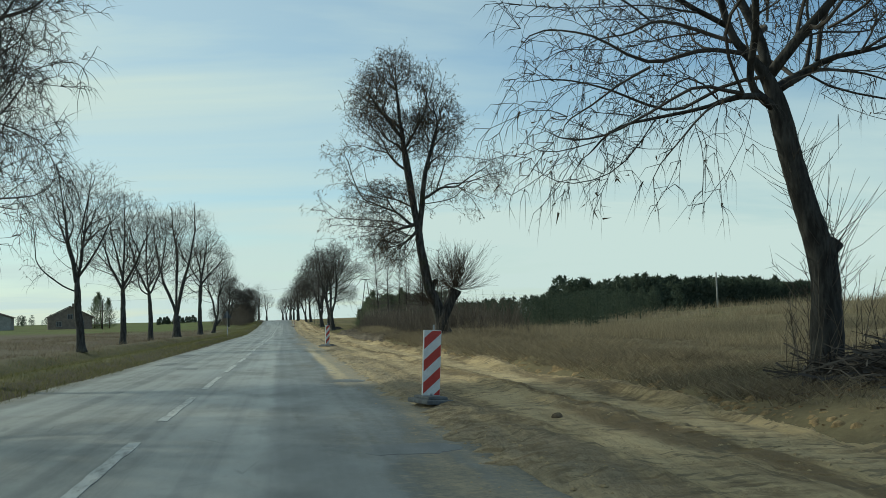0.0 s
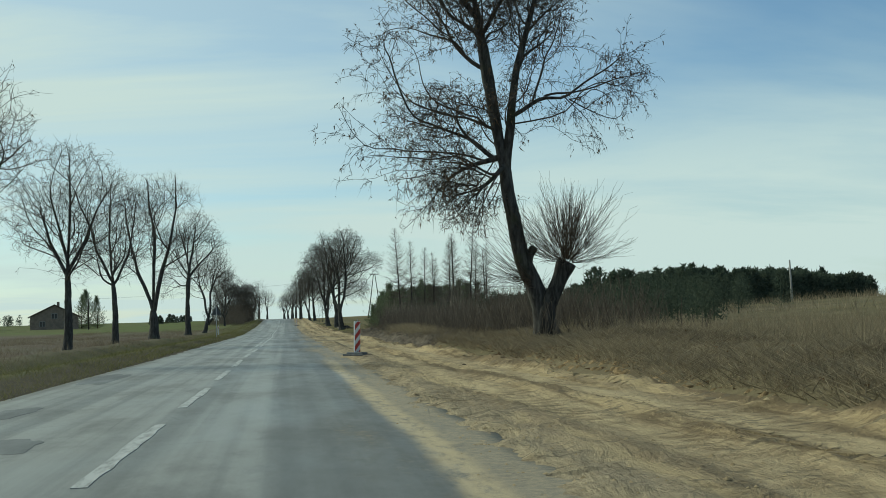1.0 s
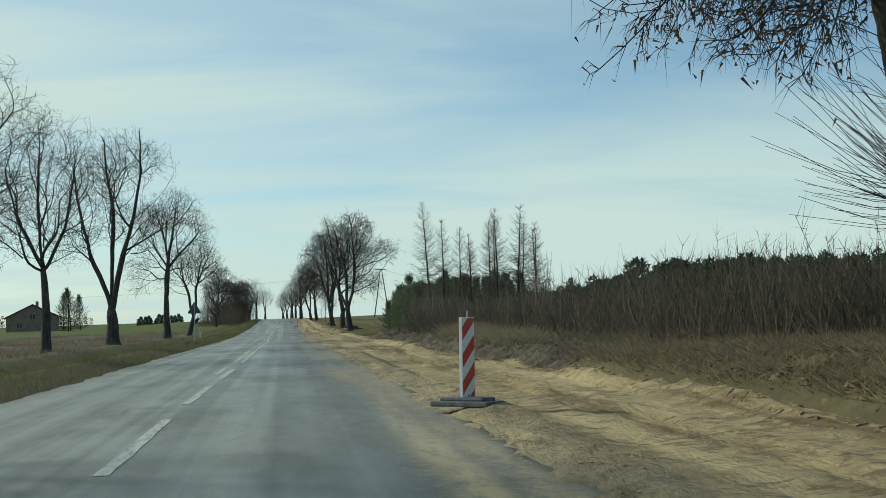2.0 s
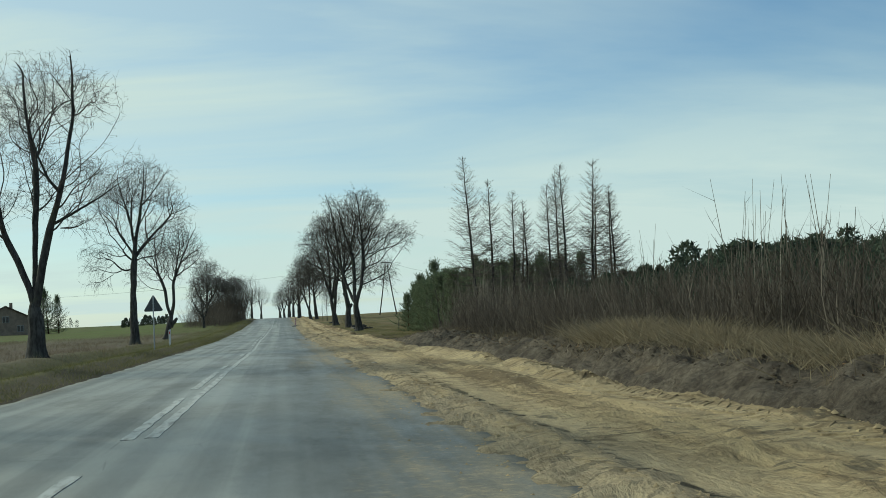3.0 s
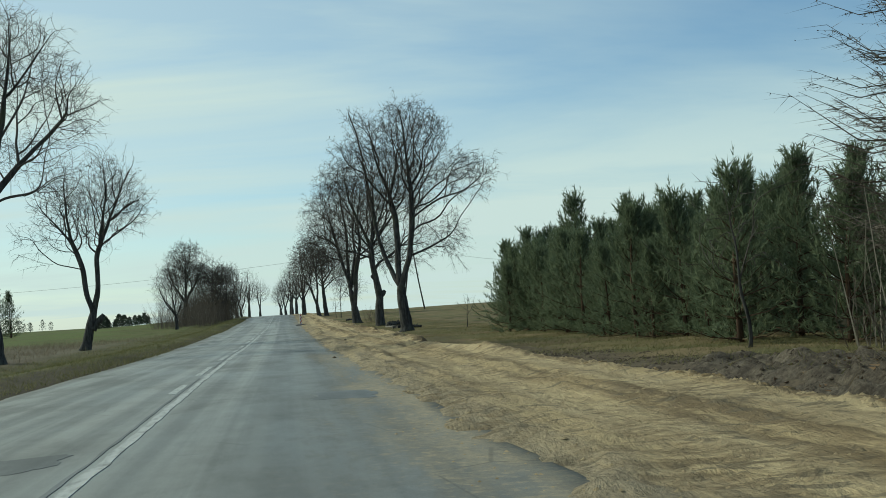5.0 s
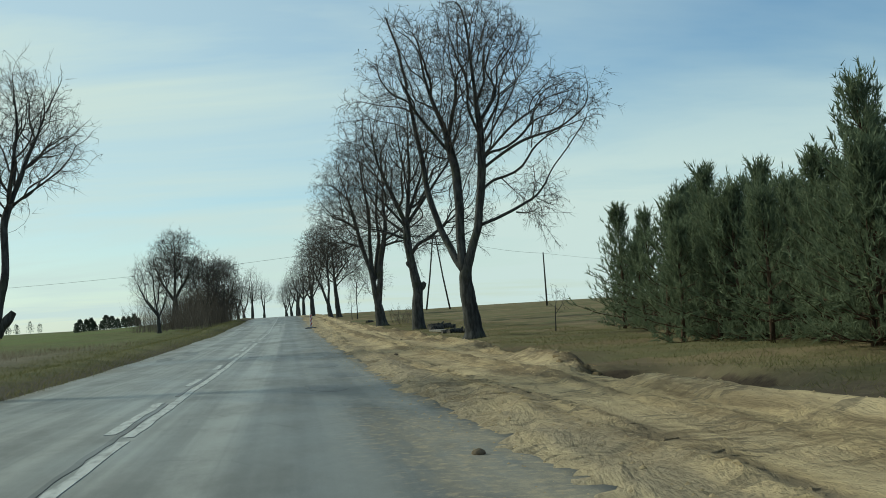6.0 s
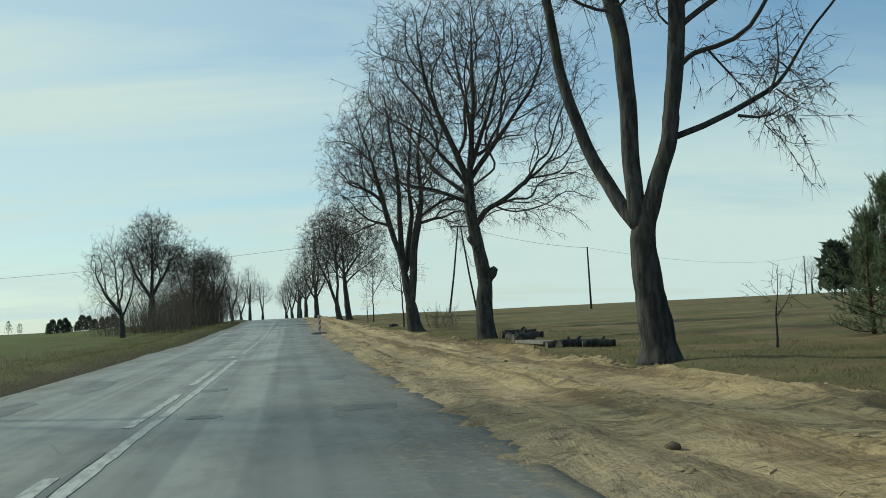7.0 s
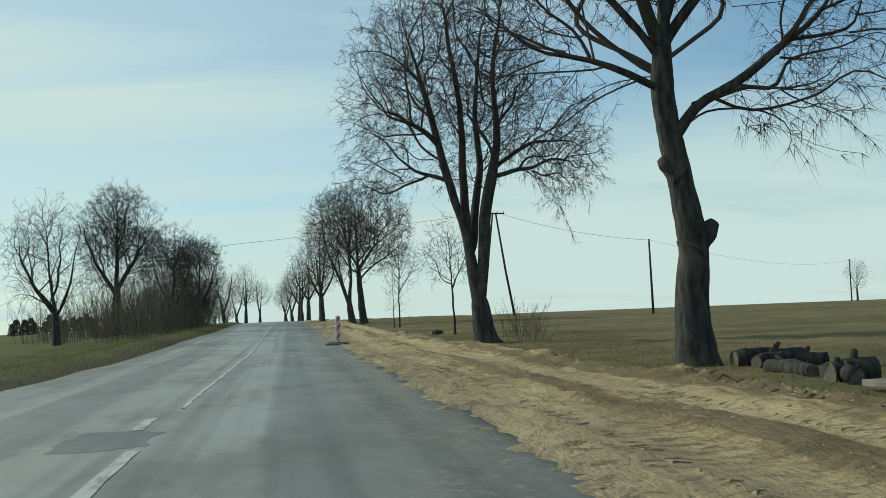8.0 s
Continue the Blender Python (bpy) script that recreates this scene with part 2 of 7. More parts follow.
def sand_material():
    m = Mat("dug_sand", 0.95, 0.12)
    x, y, z = m.axes()
    long = m.noise(1.9, 6, 0.62, m.scaled((1.0, 0.07, 1.0)), 0.25)
    short = m.noise(2.6, 7, 0.7, m.scaled((1.0, 0.3, 1.0)), 0.4)
    fine = m.noise(14.0, 6, 0.75, m.scaled((1.0, 0.6, 1.0)))
    f = m.ramp(m.math("ADD", m.math("MULTIPLY", long, 0.75), m.math("MULTIPLY", short, 0.25)), 0.44, 0.55)
    c = m.mix(f, (0.215, 0.157, 0.089), (0.47, 0.355, 0.195))
    c = m.mix(m.math("MULTIPLY", m.ramp(m.noise(0.22, 4), 0.5, 0.7), 0.55), c, (0.45, 0.33, 0.17))
    c = m.mix(m.math("MULTIPLY", m.ramp(short, 0.55, 0.66), 0.6), c, (0.22, 0.17, 0.11))
    # pale, finely crushed sand where the wheels run
    wob = m.math("MULTIPLY", m.math("SUBTRACT", m.noise(0.9, 6, 0.65, m.scaled((1.0, 0.22, 1.0))), 0.5), 0.9)
    for x0, amp, rate, ph in ((3.05, 0.22, 0.055, 0.6), (4.5, 0.2, 0.047, 2.1)):
        mid = m.math("ADD", x0, m.math("MULTIPLY", amp, m.math("SINE", m.math("ADD", m.math("MULTIPLY", y, rate), ph))))
        off = m.math("ABSOLUTE", m.math("ADD", m.math("SUBTRACT", x, mid), wob))
        c = m.mix(m.ramp(off, 0.46, 0.2, 0.0, 0.62), c, m.mix(m.ramp(short, 0.4, 0.6), (0.47, 0.365, 0.212), (0.56, 0.44, 0.262)))
    # greyer, trodden sand mixed with road dust along the asphalt
    inner = m.math("ADD", x, m.math("MULTIPLY", long, 2.2))
    c = m.mix(m.ramp(inner, 4.3, 2.9, 0.0, 0.7), c, m.mix(m.ramp(fine, 0.4, 0.6), (0.38, 0.315, 0.215), (0.28, 0.235, 0.165)))
    crumb = m.noise(38.0, 4, 0.8)
    c = m.mix(m.math("MULTIPLY", m.ramp(crumb, 0.54, 0.7), 0.22), c, m.mix(1.0, c, (0.6, 0.58, 0.55), "MULTIPLY"))
    # scattered small dark marks: the shade on clods, put into the colour
    clod_shade = m.math("MULTIPLY", m.ramp(m.noise(5.5, 3, 0.6, m.scaled((0.55, 1.0, 1.0))), 0.54, 0.6), m.ramp(m.noise(0.8, 3), 0.42, 0.56))
    c = m.mix(m.math("MULTIPLY", clod_shade, 0.75), c, (0.165, 0.135, 0.09))
    c = m.mix(m.math("MULTIPLY", m.ramp(fine, 0.50, 0.68), 0.3), c, m.mix(1.0, c, (0.6, 0.57, 0.54), "MULTIPLY"))
    c = m.mix(m.math("MULTIPLY", m.ramp(fine, 0.48, 0.3), 0.3), c, m.mix(1.0, c, (1.3, 1.3, 1.3), "MULTIPLY"))
    m.colour(c)
    crust = m.ramp(m.noise(4.2, 6, 0.7, m.scaled((0.55, 1.0, 1.0)), 0.6), 0.42, 0.64)
    rough = m.math("MULTIPLY", crust, m.ramp(m.noise(0.7, 4, 0.6, m.scaled((1.0, 0.35, 1.0))), 0.42, 0.58))
    c = m.mix(m.math("MULTIPLY", rough, 0.72), c, (0.17, 0.123, 0.07))
    m.colour(c)
    m.bump(m.math("ADD", m.math("ADD", m.math("MULTIPLY", short, 0.8), m.math("MULTIPLY", fine, 0.22)), m.math("ADD", m.math("MULTIPLY", crumb, 0.03), m.math("MULTIPLY", rough, 0.1))), 1.0, 0.17)
    return m.m


def asphalt_material(name, c1, c2, dust=True):
    m = Mat(name, 0.6, 0.36)
    x, y, z = m.axes()
    tracks = m.noise(1.0, 5, 0.55, m.scaled((2.2, 0.018, 1.0)), 0.15)
    blot = m.noise(0.7, 6, 0.65, m.scaled((1.0, 0.35, 1.0)))
    grain = m.noise(70.0, 4, 0.7)
    c = m.mix(m.ramp(tracks, 0.38, 0.62), c1, c2)
    c = m.mix(m.math("MULTIPLY", m.ramp(blot, 0.5, 0.7), 0.5), c, tuple(v * 0.6 for v in c1))
    dusty = 0.0
    if dust:
        wob = m.math("ADD", x, m.math("MULTIPLY", m.noise(0.5, 4), 0.5))
        darker = m.ramp(wob, -0.05, 0.12)
        c = m.mix(m.math("MULTIPLY", darker, 0.55), c, tuple(v * 0.56 for v in c1))
        streak = m.noise(0.55, 6, 0.62, m.scaled((1.6, 0.16, 1.0)), 0.3)
        edge = m.math("ADD", x, m.math("MULTIPLY", m.math("SUBTRACT", streak, 0.5), 4.2))
        film = m.math("ADD", edge, m.math("MULTIPLY", m.math("SUBTRACT", m.noise(3.5, 7, 0.75, m.scaled((1.0, 0.4, 1.0))), 0.5), 1.6))
        film = m.math("SUBTRACT", film, m.ramp(y, 116.0, 138.0, 0.0, 0.6))
        c = m.mix(m.ramp(film, 0.8, 2.0, 0.0, 0.9), c, m.mix(m.ramp(m.noise(16.0, 5, 0.7), 0.4, 0.62), (0.31, 0.255, 0.17), (0.22, 0.185, 0.13)))
        trail = m.math("ABSOLUTE", m.math("ADD", m.math("SUBTRACT", x, 1.45), m.math("MULTIPLY", m.noise(0.5, 5, 0.6, m.scaled((1.0, 0.25, 1.0))), 0.5)))
        trail = m.math("MULTIPLY", m.ramp(trail, 0.24, 0.05, 0.0, 0.85), m.math("MULTIPLY", m.ramp(y, 18.0, 28.0), m.ramp(y, 62.0, 44.0)))
        c = m.mix(m.math("MULTIPLY", trail, m.ramp(m.noise(6.0, 6, 0.7, m.scaled((1.0, 0.4, 1.0))), 0.3, 0.55)), c, (0.46, 0.36, 0.21))
        dusty = m.ramp(film, 0.5, 1.7, 0.0, 0.4)
        spill = m.ramp(m.noise(9.0, 5, 0.7), 0.5, 0.68)
        c = m.mix(m.math("MULTIPLY", spill, m.ramp(edge, 0.3, 1.5, 0.0, 0.6)), c, (0.36, 0.285, 0.175))
        ledge = m.math("ADD", x, m.math("MULTIPLY", m.noise(0.6, 5), 0.9))
        c = m.mix(m.ramp(ledge, -3.65, -4.1, 0.0, 0.7), c, (0.11, 0.095, 0.07))
    fleck = m.ramp(m.noise(2.4, 7, 0.72, m.scaled((1.0, 0.45, 1.0))), 0.52, 0.68)
    c = m.mix(m.math("MULTIPLY", fleck, 0.4), c, m.mix(1.0, c, (0.58, 0.58, 0.6), "MULTIPLY"))
    # fine cracks
    v = m.n.new("ShaderNodeTexVoronoi")
    v.feature = "DISTANCE_TO_EDGE"
    m.put(v.inputs["Vector"], m.scaled((1.0, 0.5, 1.0)))
    v.inputs["Scale"].default_value = 0.9
    crack = m.math("MULTIPLY", m.ramp(v.outputs["Distance"], 0.012, 0.002), m.ramp(m.noise(0.4, 4), 0.52, 0.62))
    c = m.mix(m.math("MULTIPLY", crack, 0.35), c, (0.03, 0.028, 0.025))
    c = m.mix(m.math("MULTIPLY", m.ramp(grain, 0.4, 0.7), 0.35), c, m.mix(1.0, c, (1.5, 1.5, 1.48), "MULTIPLY"))
    m.colour(c)
    m.rough(m.math("ADD", m.ramp(blot, 0.3, 0.7, 0.4, 0.58), dusty))
    m.bump(grain, 0.35, 0.006)
    return m.m


def paint_material():
    m = Mat("worn_road_paint", 0.6, 0.4)
    wear = m.ramp(m.noise(7.0, 7, 0.7, m.scaled((1.6, 0.35, 1.0))), 0.42, 0.68)
    m.colour(m.mix(wear, (0.44, 0.44, 0.415), (0.2, 0.196, 0.18)))
    m.bump(m.noise(60.0, 4), 0.3, 0.004)
    return m.m


SOIL = soil_material()
GROUND, SAND, PAINT = ground_material(), sand_material(), paint_material()
ASPHALT = asphalt_material("old_asphalt", (0.134, 0.132, 0.119), (0.236, 0.231, 0.207))
PATCH = asphalt_material("patched_asphalt", (0.075, 0.075, 0.071), (0.115, 0.114, 0.108), False)
RED = plain("red_reflective_film", (0.42, 0.03, 0.025), (0.5, 0.045, 0.035), 14, 0.35, 0.5)
WHITE = plain("white_reflective_film", (0.66, 0.66, 0.65), (0.78, 0.78, 0.77), 14, 0.35, 0.5)
RUBBER = plain("grey_recycled_rubber", (0.11, 0.115, 0.12), (0.17, 0.175, 0.18), 12, 0.85, 0.3, 0.3, 0.01)
STEEL = plain("galvanised_steel", (0.34, 0.35, 0.36), (0.45, 0.46, 0.47), 20, 0.45, 0.5, 0.0, 0.01, 0.9)
SIGN_BACK = plain("grey_sign_back", (0.07, 0.075, 0.08), (0.1, 0.105, 0.11), 10, 0.5, 0.5, 0.0, 0.01, 0.3)
CONCRETE = plain("weathered_concrete", (0.26, 0.25, 0.23), (0.38, 0.37, 0.34), 5, 0.9, 0.2, 0.4, 0.01)
POLE_WOOD = bark_material("old_pole_wood", (0.085, 0.075, 0.065), (0.13, 0.115, 0.1))
BOARD_WOOD = plain("greyed_board", (0.16, 0.145, 0.12), (0.26, 0.235, 0.2), 6, 0.85, 0.2, 0.3, 0.01)
CABLE = plain("dark_cable", (0.03, 0.03, 0.03), (0.05, 0.05, 0.05), 10, 0.6)
PLASTER = plain("pale_plaster", (0.3, 0.28, 0.25), (0.4, 0.375, 0.33), 1.2, 0.9, 0.2)
BRICKWALL = plain("brown_wall", (0.2, 0.155, 0.12), (0.29, 0.23, 0.18), 1.5, 0.9, 0.2)
ROOF = plain("weathered_roof_tile", (0.10, 0.075, 0.062), (0.16, 0.11, 0.085), 2.0, 0.85, 0.25, 0.4, 0.03)
GLASS = plain("dark_window_glass", (0.02, 0.024, 0.028), (0.03, 0.034, 0.04), 3.0, 0.08, 0.6)
# log ends: the shade they lie in is put into this dark wood colour
SHADED_CUT_WOOD = plain("shaded_cut_wood", (0.10, 0.085, 0.068), (0.17, 0.14, 0.11), 9, 0.85, 0.2)

# ---- building helpers ----
rng = np.random.default_rng(7)


def part(name, data, material, parent=None, label=""):
    """One mesh object from a bmesh or from (verts, faces), under a thing or a part."""
    me = bpy.data.meshes.new(name)
    if isinstance(data, bmesh.types.BMesh):
        data.to_mesh(me)
        data.free()
    else:
        verts, faces = data
        me.from_pydata([tuple(v) for v in np.asarray(verts, dtype=float).tolist()], [], faces if isinstance(faces, list) else np.asarray(faces).tolist())
    me.materials.append(material)
    ob = new(name, me)
    if parent:
        ob.parent = parent
    if label:
        tagged(ob, label)
    return ob


def smooth(ob):
    ob.data.polygons.foreach_set("use_smooth", [True] * len(ob.data.polygons))
    return ob


def thing(name, at, label, category, group="", kind=""):
    ob = new(name)
    ob.empty_display_size = 0.3
    ob.location = at
    return tagged(ob, label, category, group, kind)


def box(bm, x0, x1, y0, y1, z0, z1, bevel=0.0):
    m = Matrix.Translation(((x0 + x1) / 2, (y0 + y1) / 2, (z0 + z1) / 2)) @ Matrix.Diagonal((x1 - x0, y1 - y0, z1 - z0, 1))
    g = bmesh.ops.create_cube(bm, size=1, matrix=m)
    if bevel:
        edges = list({e for v in g["verts"] for e in v.link_edges})
        bmesh.ops.bevel(bm, geom=edges, offset=bevel, segments=2, affect="EDGES", profile=0.6)
    return bm


def boxed(*a, bevel=0.0):
    return box(bmesh.new(), *a, bevel=bevel)


def lerp(table):
    xs, ys = zip(*table)
    return lambda v: np.interp(v, xs, ys)


def sstep(v, a, b):
    t = np.clip((np.asarray(v, dtype=float) - a) / (b - a), 0, 1)
    return t * t * (3 - 2 * t)


class Field:
    """Smooth value noise on a lattice, for whole arrays."""

    def __init__(self, seed):
        self.g = np.random.default_rng(seed).uniform(-1, 1, (256, 256))

    def __call__(self, x, y):
        x, y = np.asarray(x, dtype=float), np.asarray(y, dtype=float)
        i, j = np.floor(x).astype(int), np.floor(y).astype(int)
        u, v = x - i, y - j
        u, v = u * u * (3 - 2 * u), v * v * (3 - 2 * v)
        g = lambda a, b: self.g[a % 256, b % 256]
        return (g(i, j) * (1 - u) + g(i + 1, j) * u) * (1 - v) + (g(i, j + 1) * (1 - u) + g(i + 1, j + 1) * u) * v


N1, N2, N3 = Field(1), Field(2), Field(3)

# the lie of the land: the road climbs gently to a crest
RISE = lerp([(-400, 0), (150, 0), (165, 0.1), (182, 0.3), (200, 0.48), (217, 0.85), (243, 1.3), (262, 1.75), (290, 2.15), (310, 2.2), (340, 2.2), (440, 2.4), (520, 1.6), (700, -2), (3500, -20)])
FAR_RISE = lerp([(-400, 0), (150, 0), (262, 0.6), (420, 2.2), (700, 3.5), (3500, 12)])
SAND_EDGE = lerp([(-60, 5.2), (0, 5.3), (15, 5.7), (40, 5.5), (60, 5.3), (75, 5.0), (92, 5.1), (105, 4.9), (112, 5.4), (125, 5.4), (133, 5.0), (137.5, 4.85), (141.5, 5.2), (145, 5.5), (155, 5.9), (165, 6.0), (180, 5.9), (200, 5.6), (240, 5.0), (290, 4.6), (400, 4.2)])
ROAD_L = lerp([(-80, -5.0), (0, -4.95), (30, -4.8), (50, -4.6), (65, -4.45), (90, -4.5), (116, -4.4), (143, -4.75), (155, -5.0), (180, -5.1), (250, -5.1), (400, -4.9)])
ROAD_R, CENTRE = 1.95, -1.42


PIT = lambda x, y: np.exp(-((x - 5.7) / 0.85) ** 4 - ((y - 137.6) / 2.5) ** 6)


def land(x, y):
    """Height of the ground sheet."""
    x, y = np.asarray(x, dtype=float), np.asarray(y, dtype=float)
    side = sstep(np.abs(x), 14, 45)
    z = RISE(y) * (1 - side) + FAR_RISE(y) * side
    z = z + 2.0 * sstep(x, 11, 58) * (1 - 0.55 * sstep(y, 120, 160)) + 0.3 * sstep(-x, 14, 70)
    near = 1 - sstep(y, 300, 420)
    # left: low verge lip, then a shallow ditch
    rl = ROAD_L(y)
    z = z + near * (0.15 * np.exp(-((x - rl + 1.35) / 0.6) ** 2) + (0.14 * np.exp(-((x + 10.2) / 0.9) ** 2) - 0.42 * np.exp(-((x + 8.1) / 0.95) ** 2) - 0.22 * np.exp(-((x + 13.5) / 2.4) ** 2)) * (1 - 0.75 * sstep(y, 110, 150)))
    # right: bank beyond the dug strip
    e = SAND_EDGE(y)
    bank = (0.5 - 0.14 * sstep(y, 62, 90) + 0.1 * N1(y * 0.2, x * 0)) * (0.55 * sstep(x, e + 0.1 + 0.15 * N3(y * 1.1, 0.2), e + 0.75 + 0.2 * N2(y * 0.8, 0.9)) + 0.45 * sstep(x, e + 0.3, e + 2.6)) * (1 - sstep(y, 108, 122)) * (1 - 0.5 * sstep(x, 9, 16))
    bank = bank * (0.5 + 0.5 * sstep(y, 16, 40))
    hole = -0.6 * PIT(x, y)
    z = z + bank + hole - 0.08 * sstep(x, e - 0.3, e + 0.2) * sstep(y, 110, 118)
    z = z + near * sstep(np.abs(x + 1), 4.5, 7) * (0.05 * N1(x * 0.9, y * 0.9) + 0.05 * N2(x * 0.35, y * 0.35) + 0.03 * N3(x * 2.3, y * 2.3))
    z = z + bank / 0.5 * (0.11 * N3(x * 2.1, y * 1.6) + 0.05 * N1(x * 4.3, y * 3.1))
    # the trough in which road and sand lie
    return z - 0.16 * sstep(x, rl - 0.05, rl + 0.4) * (1 - sstep(x, e - 0.25, e + 0.25))


LANE_A = lambda y: 3.05 + 0.22 * np.sin(0.055 * y + 0.6)
LANE_B = lambda y: 4.5 + 0.2 * np.sin(0.047 * y + 2.1)


def sand_height(x, y):
    """Height of the dug strip: ruts, ridges, tyre lugs and a ragged rim."""
    z = RISE(y)
    xin = 1.86 + 0.14 * N1(y * 0.45, 3.3) + 0.12 * N2(y * 1.7, 8.8) + 0.10 * N3(y * 3.4, 1.0)
    e = SAND_EDGE(y) + 0.22 * N2(y * 0.5, 5.5) + 0.12 * N3(y * 1.9, 2.5)
    s = -0.095 + 0.12 * sstep(x, xin - 0.4, xin + 0.4) + 0.035 * (N2(x * 5.2, y * 3.1) + N3(x * 9, y * 6.5)) * sstep(x, xin - 0.4, xin - 0.1) * (1 - sstep(x, xin + 0.2, xin + 0.7))
    body = sstep(x, xin + 0.1, xin + 0.7)
    ridge = lambda v: 1 - 2 * np.abs(v)
    rut = 0.06 * N1(x * 1.4 + 0.8 * N3(y * 0.1, 0.5), y * 0.06) + 0.055 * ridge(N2(x * 2.1 + 0.9 * N1(y * 0.15, 4.5), y * 0.12)) + 0.035 * ridge(N3(x * 3.1, y * 0.9)) + 0.02 * N1(x * 6.5, y * 2.6) + 0.022 * N2(x * 8, y * 5.5) - 0.04
    # wheels have pressed two smooth lanes into it
    lane = np.maximum(1 - sstep(np.abs(x - LANE_A(y)), 0.22, 0.5), 1 - sstep(np.abs(x - LANE_B(y)), 0.22, 0.5))
    s = s + body * (rut * (0.85 - 0.6 * lane) - 0.03 * lane)
    s = s + 0.14 * np.exp(-((x - e + 0.35) / 0.28) ** 2) * sstep(N3(y * 0.35, 7.7) + 0.35 * N1(y * 2.2, 1.2), -0.35, 0.35)
    s = s - 0.42 * sstep(x, e - 0.15, e + 0.55) - 0.6 * PIT(x, y)
    return z + s


def sheet(name, xs, ys, height, material):
    gx, gy = np.meshgrid(xs, ys)
    v = np.stack([gx.ravel(), gy.ravel(), height(gx, gy).ravel()], 1)
    n, m = len(xs), len(ys)
    i = (np.arange(m - 1)[:, None] * n + np.arange(n - 1)[None, :]).ravel()
    return smooth(part(name, (v, np.stack([i, i + 1, i + n + 1, i + n], 1)), material))


def graded(lo, hi, step, ends, grow=1.18):
    c = list(np.arange(lo, hi + step / 2, step))
    s, a = step, hi
    while a < ends[1]:
        s *= grow
        a += s
        c.append(a)
    s, a = step, lo
    while a > ends[0]:
        s *= grow
        a -= s
        c.insert(0, a)
    return np.array(c)


def tube(pts, rad, sides, close=True):
    """Vertices and faces of a tapered tube along a line of points."""
    pts, rad = np.asarray(pts, dtype=float), np.asarray(rad, dtype=float)
    n = len(pts)
    d = np.empty_like(pts)
    d[1:-1], d[0], d[-1] = pts[2:] - pts[:-2], pts[1] - pts[0], pts[-1] - pts[-2]
    d /= np.linalg.norm(d, axis=1)[:, None] + 1e-9
    ref = np.array([0.37, 0.91, 0.17]) if abs(d[0, 1]) < 0.8 else np.array([0.93, 0.1, 0.35])
    u = np.cross(d, ref)
    u /= np.linalg.norm(u, axis=1)[:, None] + 1e-9
    w = np.cross(d, u)
    a = np.arange(sides) * 2 * np.pi / sides
    ring = u[:, None] * np.cos(a)[None, :, None] + w[:, None] * np.sin(a)[None, :, None]
    v = (pts[:, None] + ring * rad[:, None, None]).reshape(-1, 3)
    k = np.arange(n - 1)[:, None] * sides
    s = np.arange(sides)[None, :]
    t = (s + 1) % sides
    f = np.stack([k + s, k + t, k + sides + t, k + sides + s], -1).reshape(-1, 4).tolist()
    if close:
        f.append(list(range((n - 1) * sides, n * sides)))
        f.append(list(range(sides - 1, -1, -1)))
    return v, f


class Pile:
    """Collects many small pieces for one mesh."""

    def __init__(self):
        self.v, self.f, self.n = [], [], 0

    def add(self, v, f):
        self.v.append(np.asarray(v, dtype=float))
        self.f.extend([[i + self.n for i in q] for q in f])
        self.n += len(v)

    def add_many(self, v, f):
        """v: pieces x verts x 3, f: faces of one piece."""
        p, k = v.shape[:2]
        self.v.append(v.reshape(-1, 3))
        f = np.asarray(f)
        self.f.extend((np.arange(p)[:, None, None] * k + f[None] + self.n).reshape(-1, f.shape[1]).tolist())
        self.n += p * k

    def data(self):
        return np.concatenate(self.v), self.f


def stalks(p0, p1, p2, r0, r2, sides=3):
    """Many thin bent tapering stalks at once: pieces x (3*sides) x 3 and the faces of one."""
    d = p2 - p0
    d = d / (np.linalg.norm(d, axis=1)[:, None] + 1e-9)
    ref = np.where(np.abs(d[:, 1:2]) < 0.8, np.array([[0.3, 0.9, 0.1]]), np.array([[0.9, 0.1, 0.3]]))
    u = np.cross(d, ref)
    u /= np.linalg.norm(u, axis=1)[:, None] + 1e-9
    w = np.cross(d, u)
    rings = []
    for p, r in ((p0, r0), (p1, (r0 + r2) / 2), (p2, r2)):
        for k in range(sides):
            a = 2 * np.pi * k / sides
            rings.append(p + (u * np.cos(a) + w * np.sin(a)) * np.asarray(r).reshape(-1, 1))
    f = [[i * sides + k, i * sides + (k + 1) % sides, (i + 1) * sides + (k + 1) % sides, (i + 1) * sides + k] for i in range(2) for k in range(sides)]
    return np.stack(rings, 1), f


def blades(base, tip, width):
    """Many grass blades: thin tapering slips."""
    d = tip - base
    u = np.cross(d, np.random.default_rng(5).normal(size=d.shape))
    u /= np.linalg.norm(u, axis=1)[:, None] + 1e-9
    w = np.cross(d, u)
    w /= np.linalg.norm(w, axis=1)[:, None] + 1e-9
    h = np.asarray(width).reshape(-1, 1)
    v = np.stack([base - u * h, base + u * h, tip], 1)
    return v, [[0, 1, 2]]


def sticks(p0, p2, r0, r2):
    """Many straight tapering three-sided sticks at once."""
    v, f = stalks(p0, (p0 + p2) / 2, p2, r0, r2)
    return v[:, [0, 1, 2, 6, 7, 8]], [[0, 1, 4, 3], [1, 2, 5, 4], [2, 0, 3, 5]]


def spikes(p0, p2, r0):
    """Many straight twigs, each running out to a point."""
    v, f = stalks(p0, (p0 + p2) / 2, p2, r0, r0)
    v = v[:, [0, 1, 2, 6]].copy()
    v[:, 3] = p2
    return v, [[0, 1, 3], [1, 2, 3], [2, 0, 3]]

